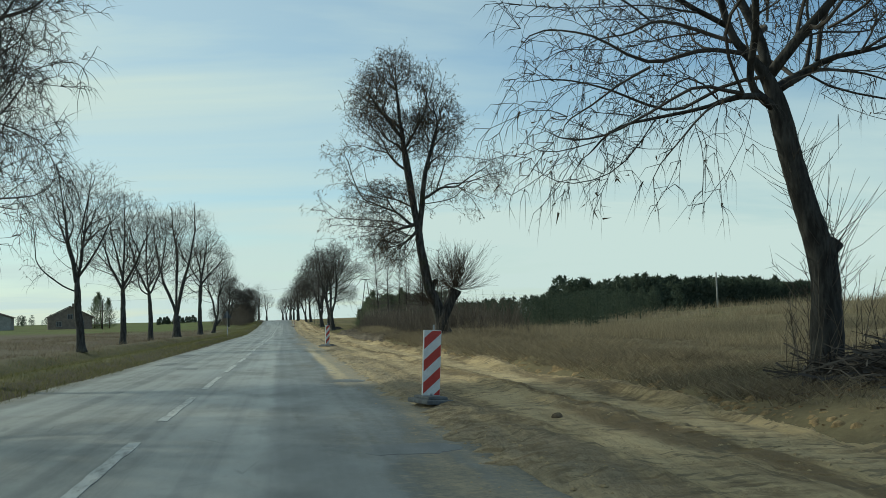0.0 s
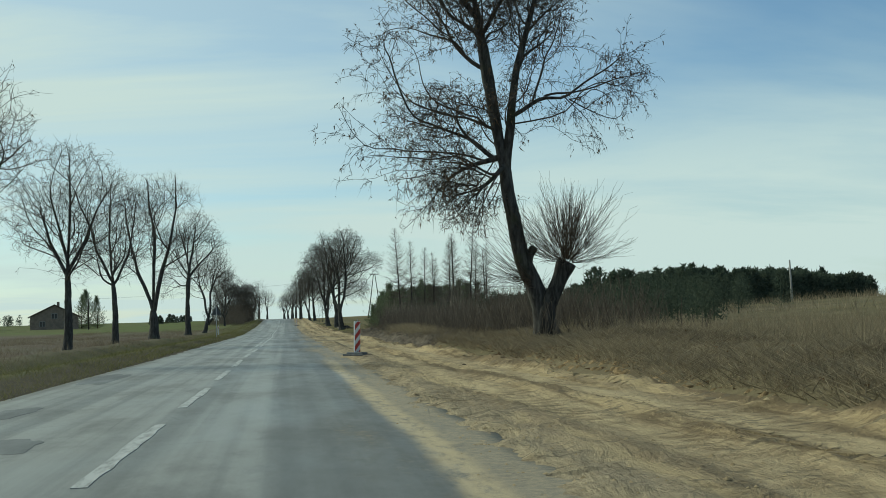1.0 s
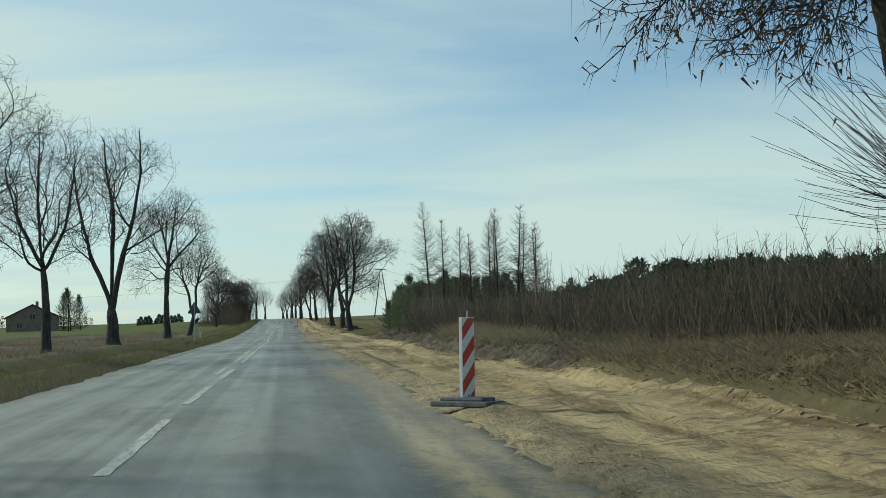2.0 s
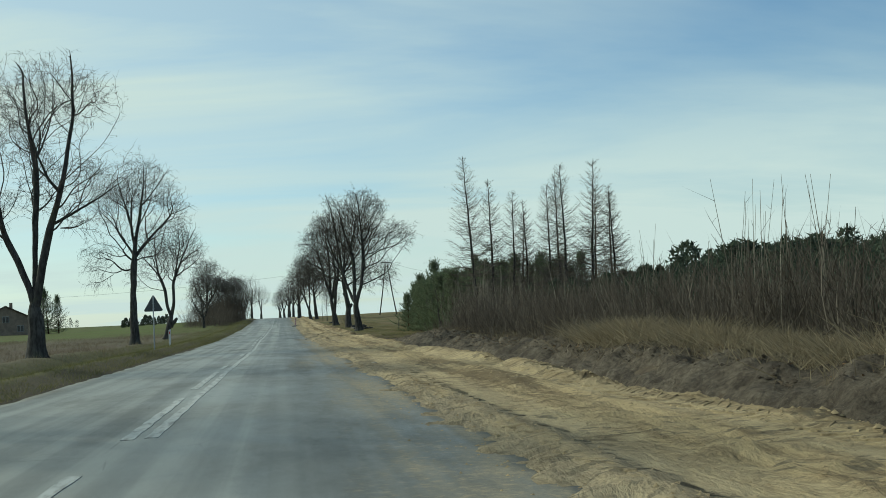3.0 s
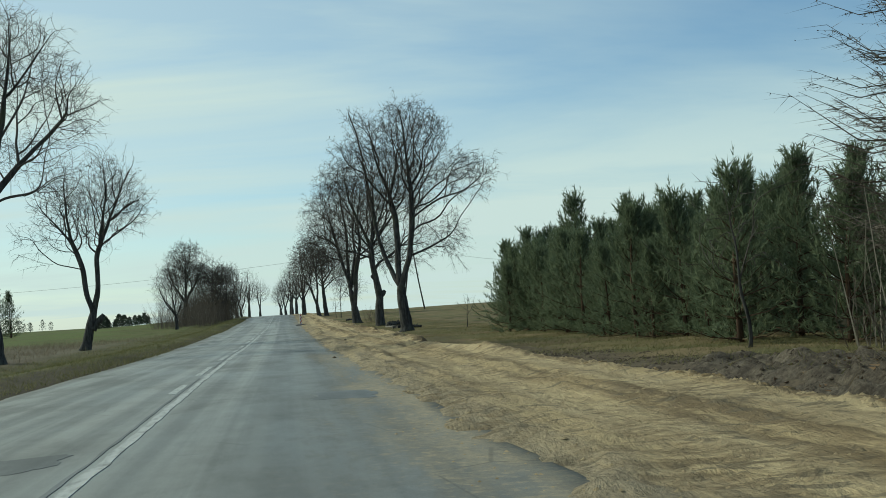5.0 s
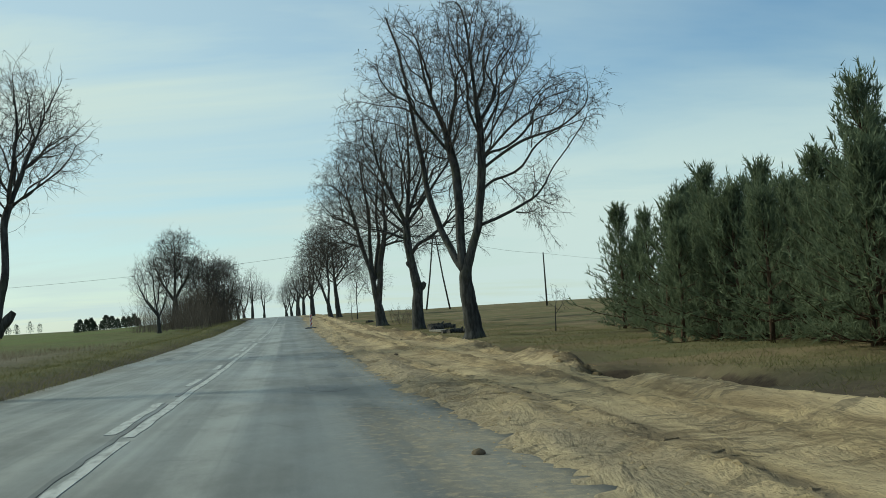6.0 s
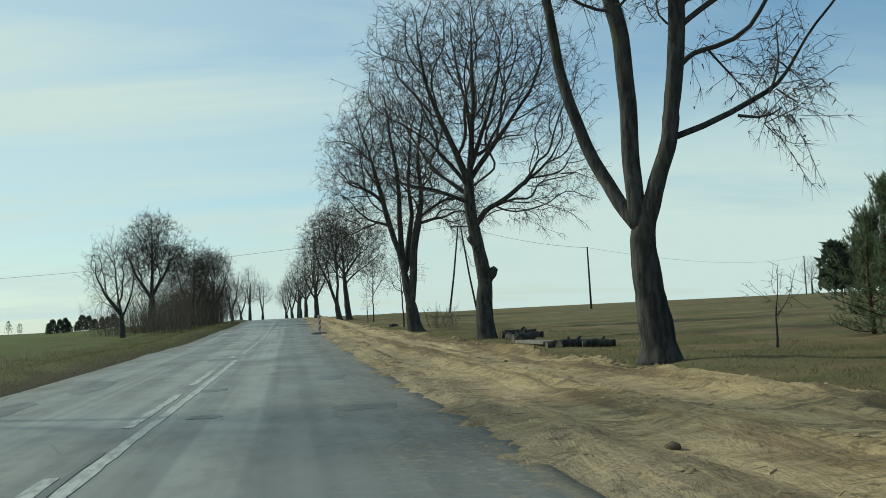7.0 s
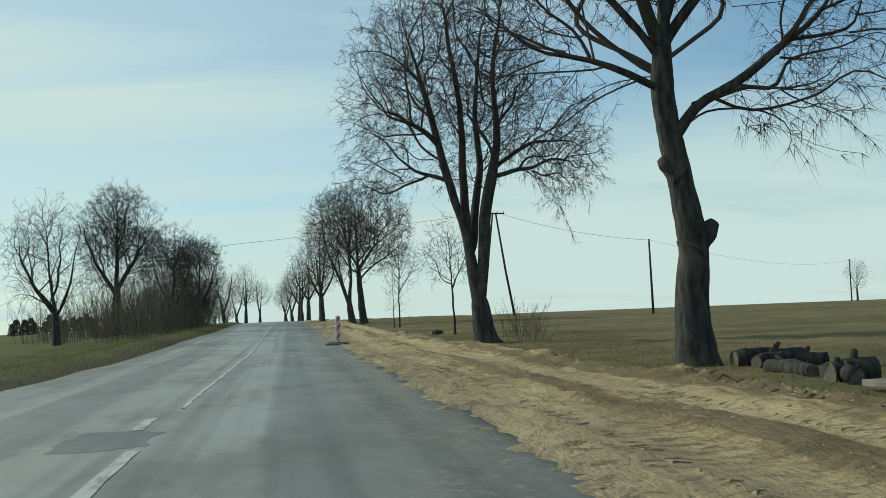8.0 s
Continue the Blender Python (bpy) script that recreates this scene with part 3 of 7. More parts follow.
# ---- ground, road, dug strip ----
tagged(sheet("ground", graded(-14, 15, 0.36, (-3200, 3200)), graded(-2, 285, 0.65, (-600, 3600)), land, GROUND),
       "winter meadow and field with dry and green grass", "ground", kind="structure")
tagged(sheet("sand_shoulder", np.arange(1.45, 7.4, 0.12), np.arange(-8, 290, 0.14), sand_height, SAND),
       "freshly dug yellow sand strip with ruts and tyre marks", "roadside sand", kind="structure")


def soil_height(x, y):
    """Rough crumbled face of the cut bank; it dives under the meadow at its borders."""
    e = SAND_EDGE(y)
    top = e + 1.75 + 0.5 * N1(y * 0.5, 2.2) + 0.3 * N2(y * 1.6, 0.4)
    inside = sstep(x, e - 0.5, e + 0.1) * (1 - sstep(x, top - 0.25, top + 0.35)) * sstep(y, 60 + 2 * N3(x, 1), 66) * (1 - sstep(y, 112 + 3 * N3(x, 5), 124))
    rough = 0.09 * N1(x * 3.7, y * 3.1) + 0.06 * N2(x * 7.5, y * 6.3) + 0.045 * np.abs(N3(x * 12, y * 11))
    return land(x, y) - 0.16 + inside * (0.22 + rough)


tagged(sheet("soil_bank", np.arange(4.3, 8.4, 0.085), np.arange(57, 128, 0.11), soil_height, SOIL), "dark crumbled earth of the freshly cut bank", "earth bank", kind="structure")


def road_height(x, y):
    return RISE(y) + 0.012 * N1(x * 0.8, y * 0.25) - 0.03 * ((x - CENTRE) / 3.0) ** 2


def road_mesh():
    ys = np.concatenate([np.arange(-80, 300, 0.5), np.arange(300, 430, 4.0)])
    us = np.linspace(0, 1, 33)
    gy, gu = np.meshgrid(ys, us, indexing="ij")
    left = ROAD_L(gy) + 0.12 * N1(gy * 0.6, 0.3) + 0.1 * N2(gy * 1.9, 0.7) + 0.05 * N3(gy * 3.7, 0.7)
    right = ROAD_R + 0.08 * N3(gy * 0.5, 0.3) + 0.05 * N1(gy * 2.1, 5.7)
    gx = left + (right - left) * gu
    top = np.stack([gx, gy, road_height(gx, gy)], -1)
    n, m = len(us), len(ys)
    low = top[:, [0, -1]].copy()
    low[..., 2] -= 0.2
    low[:, 0, 0] -= 0.05
    low[:, 1, 0] += 0.05
    v = np.concatenate([top.reshape(-1, 3), low.reshape(-1, 3)])
    i = (np.arange(m - 1)[:, None] * n + np.arange(n - 1)[None, :]).ravel()
    f = np.stack([i, i + 1, i + n + 1, i + n], 1).tolist()
    b = n * m
    for k in range(m - 1):
        f.append([k * n, (k + 1) * n, b + 2 * (k + 1), b + 2 * k])
        f.append([(k + 1) * n - 1, b + 2 * k + 1, b + 2 * (k + 1) + 1, (k + 2) * n - 1])
    return v, f


tagged(smooth(part("road", road_mesh(), ASPHALT)), "worn grey country road with sand-dusted edge", "road", kind="structure")


def strip_on_road(y0, y1, xc, off, w, lift=0.006, seed=0):
    """A bar that follows the road's line xc, a few millimetres thick, with ragged edges."""
    ys = np.linspace(y0, y1, max(3, int((y1 - y0) / 0.3)))
    mid = xc(ys) + off
    xl = mid - w / 2 + 0.018 * N3(ys * 2.3, seed + 0.5)
    xr = mid + w / 2 + 0.018 * N2(ys * 2.3, seed + 0.5)
    rows = []
    for xs, dz in ((xl, -0.004), (xl, lift), (xr, lift), (xr, -0.004)):
        rows.append(np.stack([xs, ys, road_height(xs, ys) + dz], 1))
    v = np.stack(rows, 1).reshape(-1, 3)
    f = []
    for k in range(len(ys) - 1):
        for a in range(3):
            f.append([k * 4 + a, k * 4 + a + 1, k * 4 + a + 5, k * 4 + a + 4])
    f += [[3, 2, 1, 0], [len(v) - 4, len(v) - 3, len(v) - 2, len(v) - 1]]
    return v, f


def centre_x(y):
    return np.interp(y, [-20, 0, 25, 40, 60, 73, 88, 100, 110, 130, 140, 160, 172, 180, 197, 300], [-1.6, -1.57, -1.5, -1.42, -1.42, -1.26, -1.24, -1.17, -1.12, -1.33, -1.38, -1.38, -1.33, -1.33, -1.22, -1.3])


def bar(name, y0, y1, off, w, label, group=""):
    tagged(part(name, strip_on_road(y0, y1, centre_x, off, w, seed=y0), PAINT), label, "road marking", group, "structure")


# broken centre line, then worn short bars beside an unbroken line
for k in range(-4, 8):
    bar("lane_marking", 14.25 + 7.15 * k, 18.95 + 7.15 * k, 0.0, 0.12, "worn white centre line bar on asphalt", "broken centre line")
for y0, y1 in ((66.6, 70.2), (72.8, 78.9), (81.3, 87.8), (89.7, 92.0), (100.6, 103.2), (118.4, 121), (124.2, 129.0), (133.4, 137.8), (142, 144.5), (149, 151.5), (155.3, 160.8), (163.0, 168.0), (175.5, 176.8)):
    bar("lane_marking", y0, y1, -0.23, 0.12, "worn white centre line bar on asphalt", "broken centre line")
for y0, y1, w in ((72.9, 104.6, 0.12), (106.4, 132.6, 0.1), (133.0, 173.6, 0.12), (178.0, 300, 0.07)):
    bar("solid_line_marking", y0, y1, 0.0, w, "worn unbroken white centre line")


def road_patch(x, y, rx, ry, seed, mat=None):
    """An irregular patch of newer asphalt, a few millimetres proud."""
    r = np.random.default_rng(seed)
    k = 34
    a = np.arange(k) * 2 * np.pi / k
    rad = 1 + 0.16 * np.sin(a * 2 + r.uniform(0, 6)) + 0.1 * np.sin(a * 5 + r.uniform(0, 6)) + r.uniform(-0.07, 0.07, k)
    px, py = x + rx * rad * np.sign(np.cos(a)) * np.abs(np.cos(a)) ** 0.6, y + ry * rad * np.sign(np.sin(a)) * np.abs(np.sin(a)) ** 0.6
    rings = []
    for s, dz in ((1.0, -0.006), (0.94, 0.0045), (0.5, 0.006), (0.05, 0.006)):
        qx, qy = x + (px - x) * s, y + (py - y) * s
        rings.append(np.stack([qx, qy, road_height(qx, qy) + dz], 1))
    f = [[i * k + j, i * k + (j + 1) % k, (i + 1) * k + (j + 1) % k, (i + 1) * k + j] for i in range(3) for j in range(k)] + [list(range(3 * k, 4 * k))]
    tagged(part("road_patch", (np.concatenate(rings), f), mat or PATCH), "dark repaired asphalt patch in the road", "road patch", "repaired patches", "structure")


# ---- trees ----
def resample(line, step):
    line = np.asarray(line, dtype=float)
    s = np.concatenate([[0], np.cumsum(np.linalg.norm(np.diff(line, axis=0), axis=1))])
    t = np.linspace(0, s[-1], max(2, int(s[-1] / step) + 1))
    return np.stack([np.interp(t, s, line[:, k]) for k in range(3)], 1)


def grow(seed, stems, crown, count, step=0.26, share=0.36):
    """Branch skeleton: points scattered through the crown's ellipsoids join the given stems one by one."""
    r = np.random.default_rng(seed)
    pts, par = [], []
    girth = []
    high = max(p[2] for s in stems for p in s)
    for k, s in enumerate(stems):
        q = resample(s, step)
        q[1:-1] += r.normal(0, 0.025, q[1:-1].shape)
        if k == 0:
            first = q
            pts, par = [q[0]], [-1]
            last, q = 0, q[1:]
        else:
            last = int(np.argmin(np.linalg.norm(np.array(pts) - q[0], axis=1)))
            q = q[1:]
        stout = k > 0 and s[0][2] < 0.33 * high and s[-1][2] > 0.7 * high
        girth += [0.0] * (k == 0) + [(0.48 * (1 - 0.8 * i / len(q)) if stout else 0.0) for i in range(len(q))]
        for p in q:
            pts.append(p)
            par.append(last)
            last = len(pts) - 1
    goal = []
    vol = np.array([c[3] * c[4] * c[5] for c in crown])
    for c, n in zip(crown, (1.7 * count * vol / vol.sum()).astype(int)):
        d = r.normal(size=(n, 3))
        d /= np.linalg.norm(d, axis=1)[:, None]
        d *= (r.uniform(0, 1, n) ** 0.38)[:, None]
        spot = np.array(c[:3]) + d * np.array(c[3:6])
        # most points gather in sprays, the rest stand free between them
        hub = spot[r.integers(0, n, max(1, n // 13))]
        near = hub[r.integers(0, len(hub), n)] + r.normal(0, 1, (n, 3)) * np.array([0.42, 0.42, 0.34])
        goal.append(np.where(r.uniform(0, 1, (n, 1)) < 0.5, near, spot))
    goal = np.concatenate(goal)
    # gaps in the crown
    gap = N1(goal[:, 0] * 0.62 + seed, goal[:, 2] * 0.62) + N2(goal[:, 1] * 0.62 + seed, goal[:, 2] * 0.62 + 5) + 0.5 * N3(goal[:, 0] * 1.4, goal[:, 1] * 1.4 + seed)
    goal = goal[gap > r.uniform(-1.0, -0.05, len(goal))]
    # each point joins where its own way plus a share of the way to the root is shortest
    S = np.array(pts)
    way = np.zeros(len(S))
    for k in range(1, len(S)):
        way[k] = way[par[k]] + np.linalg.norm(S[k] - S[par[k]])
    cost, who = np.full(len(goal), 1e9), np.zeros(len(goal), int)
    c3, r3 = np.array([c[:3] for c in crown]), np.array([c[3:6] for c in crown])
    for k, p in enumerate(S):
        if k >= len(first) or (((p - c3) / (r3 * 1.25)) ** 2).sum(1).min() < 1:
            d = np.linalg.norm(goal - p, axis=1) + share * way[k]
            b = d < cost
            cost[b], who[b] = d[b], k
    P, ways, live = list(S), list(way), np.ones(len(goal), bool)
    for _ in range(len(goal)):
        j = int(np.argmin(cost))
        p = goal[j]
        i = who[j]
        gap = np.linalg.norm(p - P[i])
        if gap > 0.62:
            q = (p + P[i]) / 2 + r.normal(0, 0.085 * gap, 3) + np.array([0, 0, 0.07 * gap])
            P.append(q), par.append(i), ways.append(ways[i] + gap / 2)
            i = len(P) - 1
        P.append(p), par.append(i), ways.append(ways[i] + np.linalg.norm(p - P[i]))
        live[j], cost[j] = False, 1e9
        d = np.linalg.norm(goal - p, axis=1) + share * ways[-1]
        b = live & (d < cost)
        cost[b], who[b] = d[b], len(P) - 1
    return np.array(P), np.array(par), np.concatenate([girth, np.zeros(len(P) - len(girth))])


def skeleton_tubes(P, par, r_base, r_tip, girth):
    """Chains of nodes with radii: trunk, limbs, and the thin rest; also the thin ends for twigs."""
    n = len(P)
    kids = [[] for _ in range(n)]
    for i in range(1, n):
        kids[par[i]].append(i)
    order = list(range(n))
    tips = np.zeros(n)
    for i in reversed(order):
        if not kids[i]:
            tips[i] = 1
        if par[i] >= 0:
            tips[par[i]] += tips[i]
    more = r_base / (r_tip * tips[0] ** 0.5)
    rad = r_tip * tips ** 0.5 * (1 + (more - 1) * (tips / tips[0]) ** 0.8)
    rad = np.maximum(rad, girth * r_base)
    chains, stack = [], [(0, None)]
    while stack:
        i, src = stack.pop()
        line = [src] if src is not None else []
        while True:
            line.append(i)
            if not kids[i]:
                break
            k = sorted(kids[i], key=lambda c: -tips[c])
            for c in k[1:]:
                stack.append((c, i))
            i = k[0]
        chains.append((line, src is not None))
    out = []
    for line, side in chains:
        q = P[line].copy()
        rr = rad[line].copy()
        if side:
            rr[0] = rr[1] * 1.05
        for _ in range(2):
            if len(q) > 3:
                q[1:-1] = 0.5 * q[1:-1] + 0.25 * (q[:-2] + q[2:])
                rr[1:-1] = 0.5 * rr[1:-1] + 0.25 * (rr[:-2] + rr[2:])
        out.append((q, rr))
    out.sort(key=lambda c: -c[1][min(1, len(c[1]) - 1)])
    thin = [i for i in range(n) if tips[i] <= 4]
    return out, np.array(thin), kids


def tree(name, at, label, category, seed, stems, crown, count, r_base, group="", bark=None, twig=None, r_tip=0.0068, twig_len=0.45, twig_n=2,
         bracts=0, knobs=(), limbs=7, twig_droop=0.25, step=0.26, share=0.36, r_twig=0.0058, flare=0.55, shoots=()):
    """A leafless tree: trunk, main limbs, a mesh of branches and a mesh of fine twigs."""
    r = np.random.default_rng(seed + 100)
    P, par, girth = grow(seed, stems, crown, count, step=step, share=share)
    chains, thin, kids = skeleton_tubes(P, par, r_base, r_tip, girth)
    ob = thing(name, at, label, category, group)
    bark, twig = bark or BARK, twig or TWIG
    q, rr = chains[0]
    q, rr = resample(q, 0.14), np.interp(np.linspace(0, 1, len(resample(q, 0.14))), np.linspace(0, 1, len(rr)), rr)
    h = q[:, 2] - q[0, 2]
    rr = rr * (1 - 0.3 * sstep(h, 0.4, 4.2) * (1 - sstep(h, 4.2, 9))) * (1 + flare * np.exp(-h / 0.28)) * (1 + r.normal(0, 0.02, len(rr)))
    pile = Pile()
    v, f = tube(q, rr, 14)
    ax = np.repeat(q, 14, axis=0)
    ang = np.tile(np.arange(14), len(q)) * 2 * np.pi / 14
    lump = 1 + 0.10 * np.exp(-np.repeat(h, 14) / 0.5) * np.sin(ang * 4 + seed) + 0.05 * N1(ang * 2, np.repeat(h, 14) * 2.2 + seed)
    pile.add(ax + (v - ax) * lump[:, None], f)
    for kx, ky, kz, kr, ex, ey, ez, er in knobs:
        line = resample([(kx, ky, kz), ((kx * 0.45 + ex * 0.55), (ky + ey) / 2, kz * 0.45 + ez * 0.55), (ex, ey, ez)], 0.1)
        w = np.linspace(kr, er, len(line)) * (1 + 0.15 * np.sin(np.linspace(0, 9, len(line)) + seed))
        pile.add(*tube(line, w, 10))
    smooth(part("trunk", pile.data(), bark, ob))
    rest = Pile()
    for k, (q, rr) in enumerate(chains[1:]):
        big = rr[min(1, len(rr) - 1)]
        if k < limbs and big > 0.025:
            pile = Pile()
            pile.add(*tube(q, rr, 9))
            smooth(part("limb", pile.data(), bark, ob))
        elif len(q) > 1:
            rest.add(*tube(q, rr, 6 if big > 0.03 else 4 if big > 0.014 else 3, False))
    tagged(part("branch_work", rest.data(), twig, ob), kind="stuff")
    # fine twigs from the thin ends
    src = np.repeat(thin, twig_n)
    p0 = P[src]
    back = P[par[src]]
    d = p0 - back
    d /= np.linalg.norm(d, axis=1)[:, None] + 1e-9
    d = d * 0.8 + r.normal(0, 0.6, d.shape)
    d /= np.linalg.norm(d, axis=1)[:, None] + 1e-9
    ln = (twig_len * r.uniform(0.45, 1.25, len(src)))[:, None]
    p1 = p0 + d * ln * 0.55
    mid = np.median(P[:, 2])
    hang = np.clip((mid - p0[:, 2:3]) / 2.5, -0.2, 1.0) * 0.7 + twig_droop
    d2 = d + np.array([0, 0, -1.0]) * hang + r.normal(0, 0.2, d.shape)
    p2 = p1 + d2 * ln * 0.5
    pile = Pile()
    if at[1] > 70:
        pile.add_many(*spikes(p0, p2, np.full(len(src), r_twig * 1.15)))
    else:
        pile.add_many(*sticks(p0, p1, np.full(len(src), r_twig), np.full(len(src), r_twig * 0.8)))
        pile.add_many(*spikes(p1, p2, np.full(len(src), r_twig * 0.8)))
    # short side twigs at every second one's bend
    k = np.arange(0, len(src), 2)
    out = d[k] * 0.7 + r.normal(0, 0.6, (len(k), 3)) - np.array([0, 0, 0.5]) * twig_droop
    pile.add_many(*spikes(p1[k], p1[k] + out * ln[k] * 0.5, np.full(len(k), r_twig * 0.8)))
    # young shoots from the trunk
    for sx, sz, n, size in shoots:
        a, el = r.uniform(0, 2 * np.pi, n), np.radians(r.uniform(5, 70, n))
        b0 = np.array([sx, 0, sz]) + r.normal(0, 1, (n, 3)) * np.array([0.06, 0.06, 0.25])
        sd = np.stack([np.cos(a) * np.cos(el), np.sin(a) * np.cos(el), np.sin(el)], 1)
        b2 = b0 + (sd + np.array([0, 0, 0.35])) * (size * r.uniform(0.4, 1.1, n))[:, None]
        pile.add_many(*stalks(b0, (b0 + b2) / 2 - np.array([0, 0, 0.06]) * size, b2, np.full(n, 0.006), np.full(n, 0.003)))
    tagged(part("twig_work", pile.data(), twig, ob), kind="stuff")
    if bracts:
        k = r.integers(0, len(p2), bracts)
        c = p1[k] + (p2[k] - p1[k]) * r.uniform(0.5, 1.0, (bracts, 1))
        t = c + r.normal(0, 0.06, (bracts, 3)) + np.array([0, 0, -0.07])
        pile = Pile()
        pile.add_many(*blades(c, t, r.uniform(0.01, 0.022, bracts)))
        tagged(part("seed_bract", pile.data(), BRACT, ob, "brown withered seed bracts"), kind="stuff")
    return ob


def E3(x, z, rx, rz, ry=None, y=0.0):
    return (x, y, z, rx, ry or rx * 0.95, rz)


def line(*pts):
    return [(p[0], p[2] if len(p) > 2 else 0.0, p[1]) for p in pts]


def gz(x, y):
    return float(land(x, y))


ROW_R, ROW_L = "avenue trees beside the dug strip", "avenue trees across the road"
LINDEN = "leafless old roadside linden with dark furrowed bark"


def roadside(x, y, seed, stems, crown, count, r_base, group, label=LINDEN, to=None, size=1.0, **kw):
    """Stems and crown are given in the plan's x and z; to: another spot for the whole tree."""
    z = gz(x, y) - 0.06
    k = size
    rel = [[((p[0] - x) * k, p[1] * k, (p[2] - z) * k) for p in s] for s in stems]
    rel[0][0] = (rel[0][0][0], rel[0][0][1], 0.0)
    cr = [((c[0] - x) * k, c[1] * k, (c[2] - z) * k, c[3] * k, c[4] * k, c[5] * k) for c in crown]
    kn = [(q[0] - x, q[1], q[2] - z, q[3], q[4] - x, q[5], q[6] - z, q[7]) for q in kw.pop("knobs", ())]
    sh = [(q[0] - x, q[1] - z, *q[2:]) for q in kw.pop("shoots", ())]
    x, y = to or (x, y)
    z = gz(x, y) - 0.06
    return tree("linden_tree", (x, y, z), label, "tree", seed, rel, cr, count, r_base, group, knobs=kn, shoots=sh, **kw)


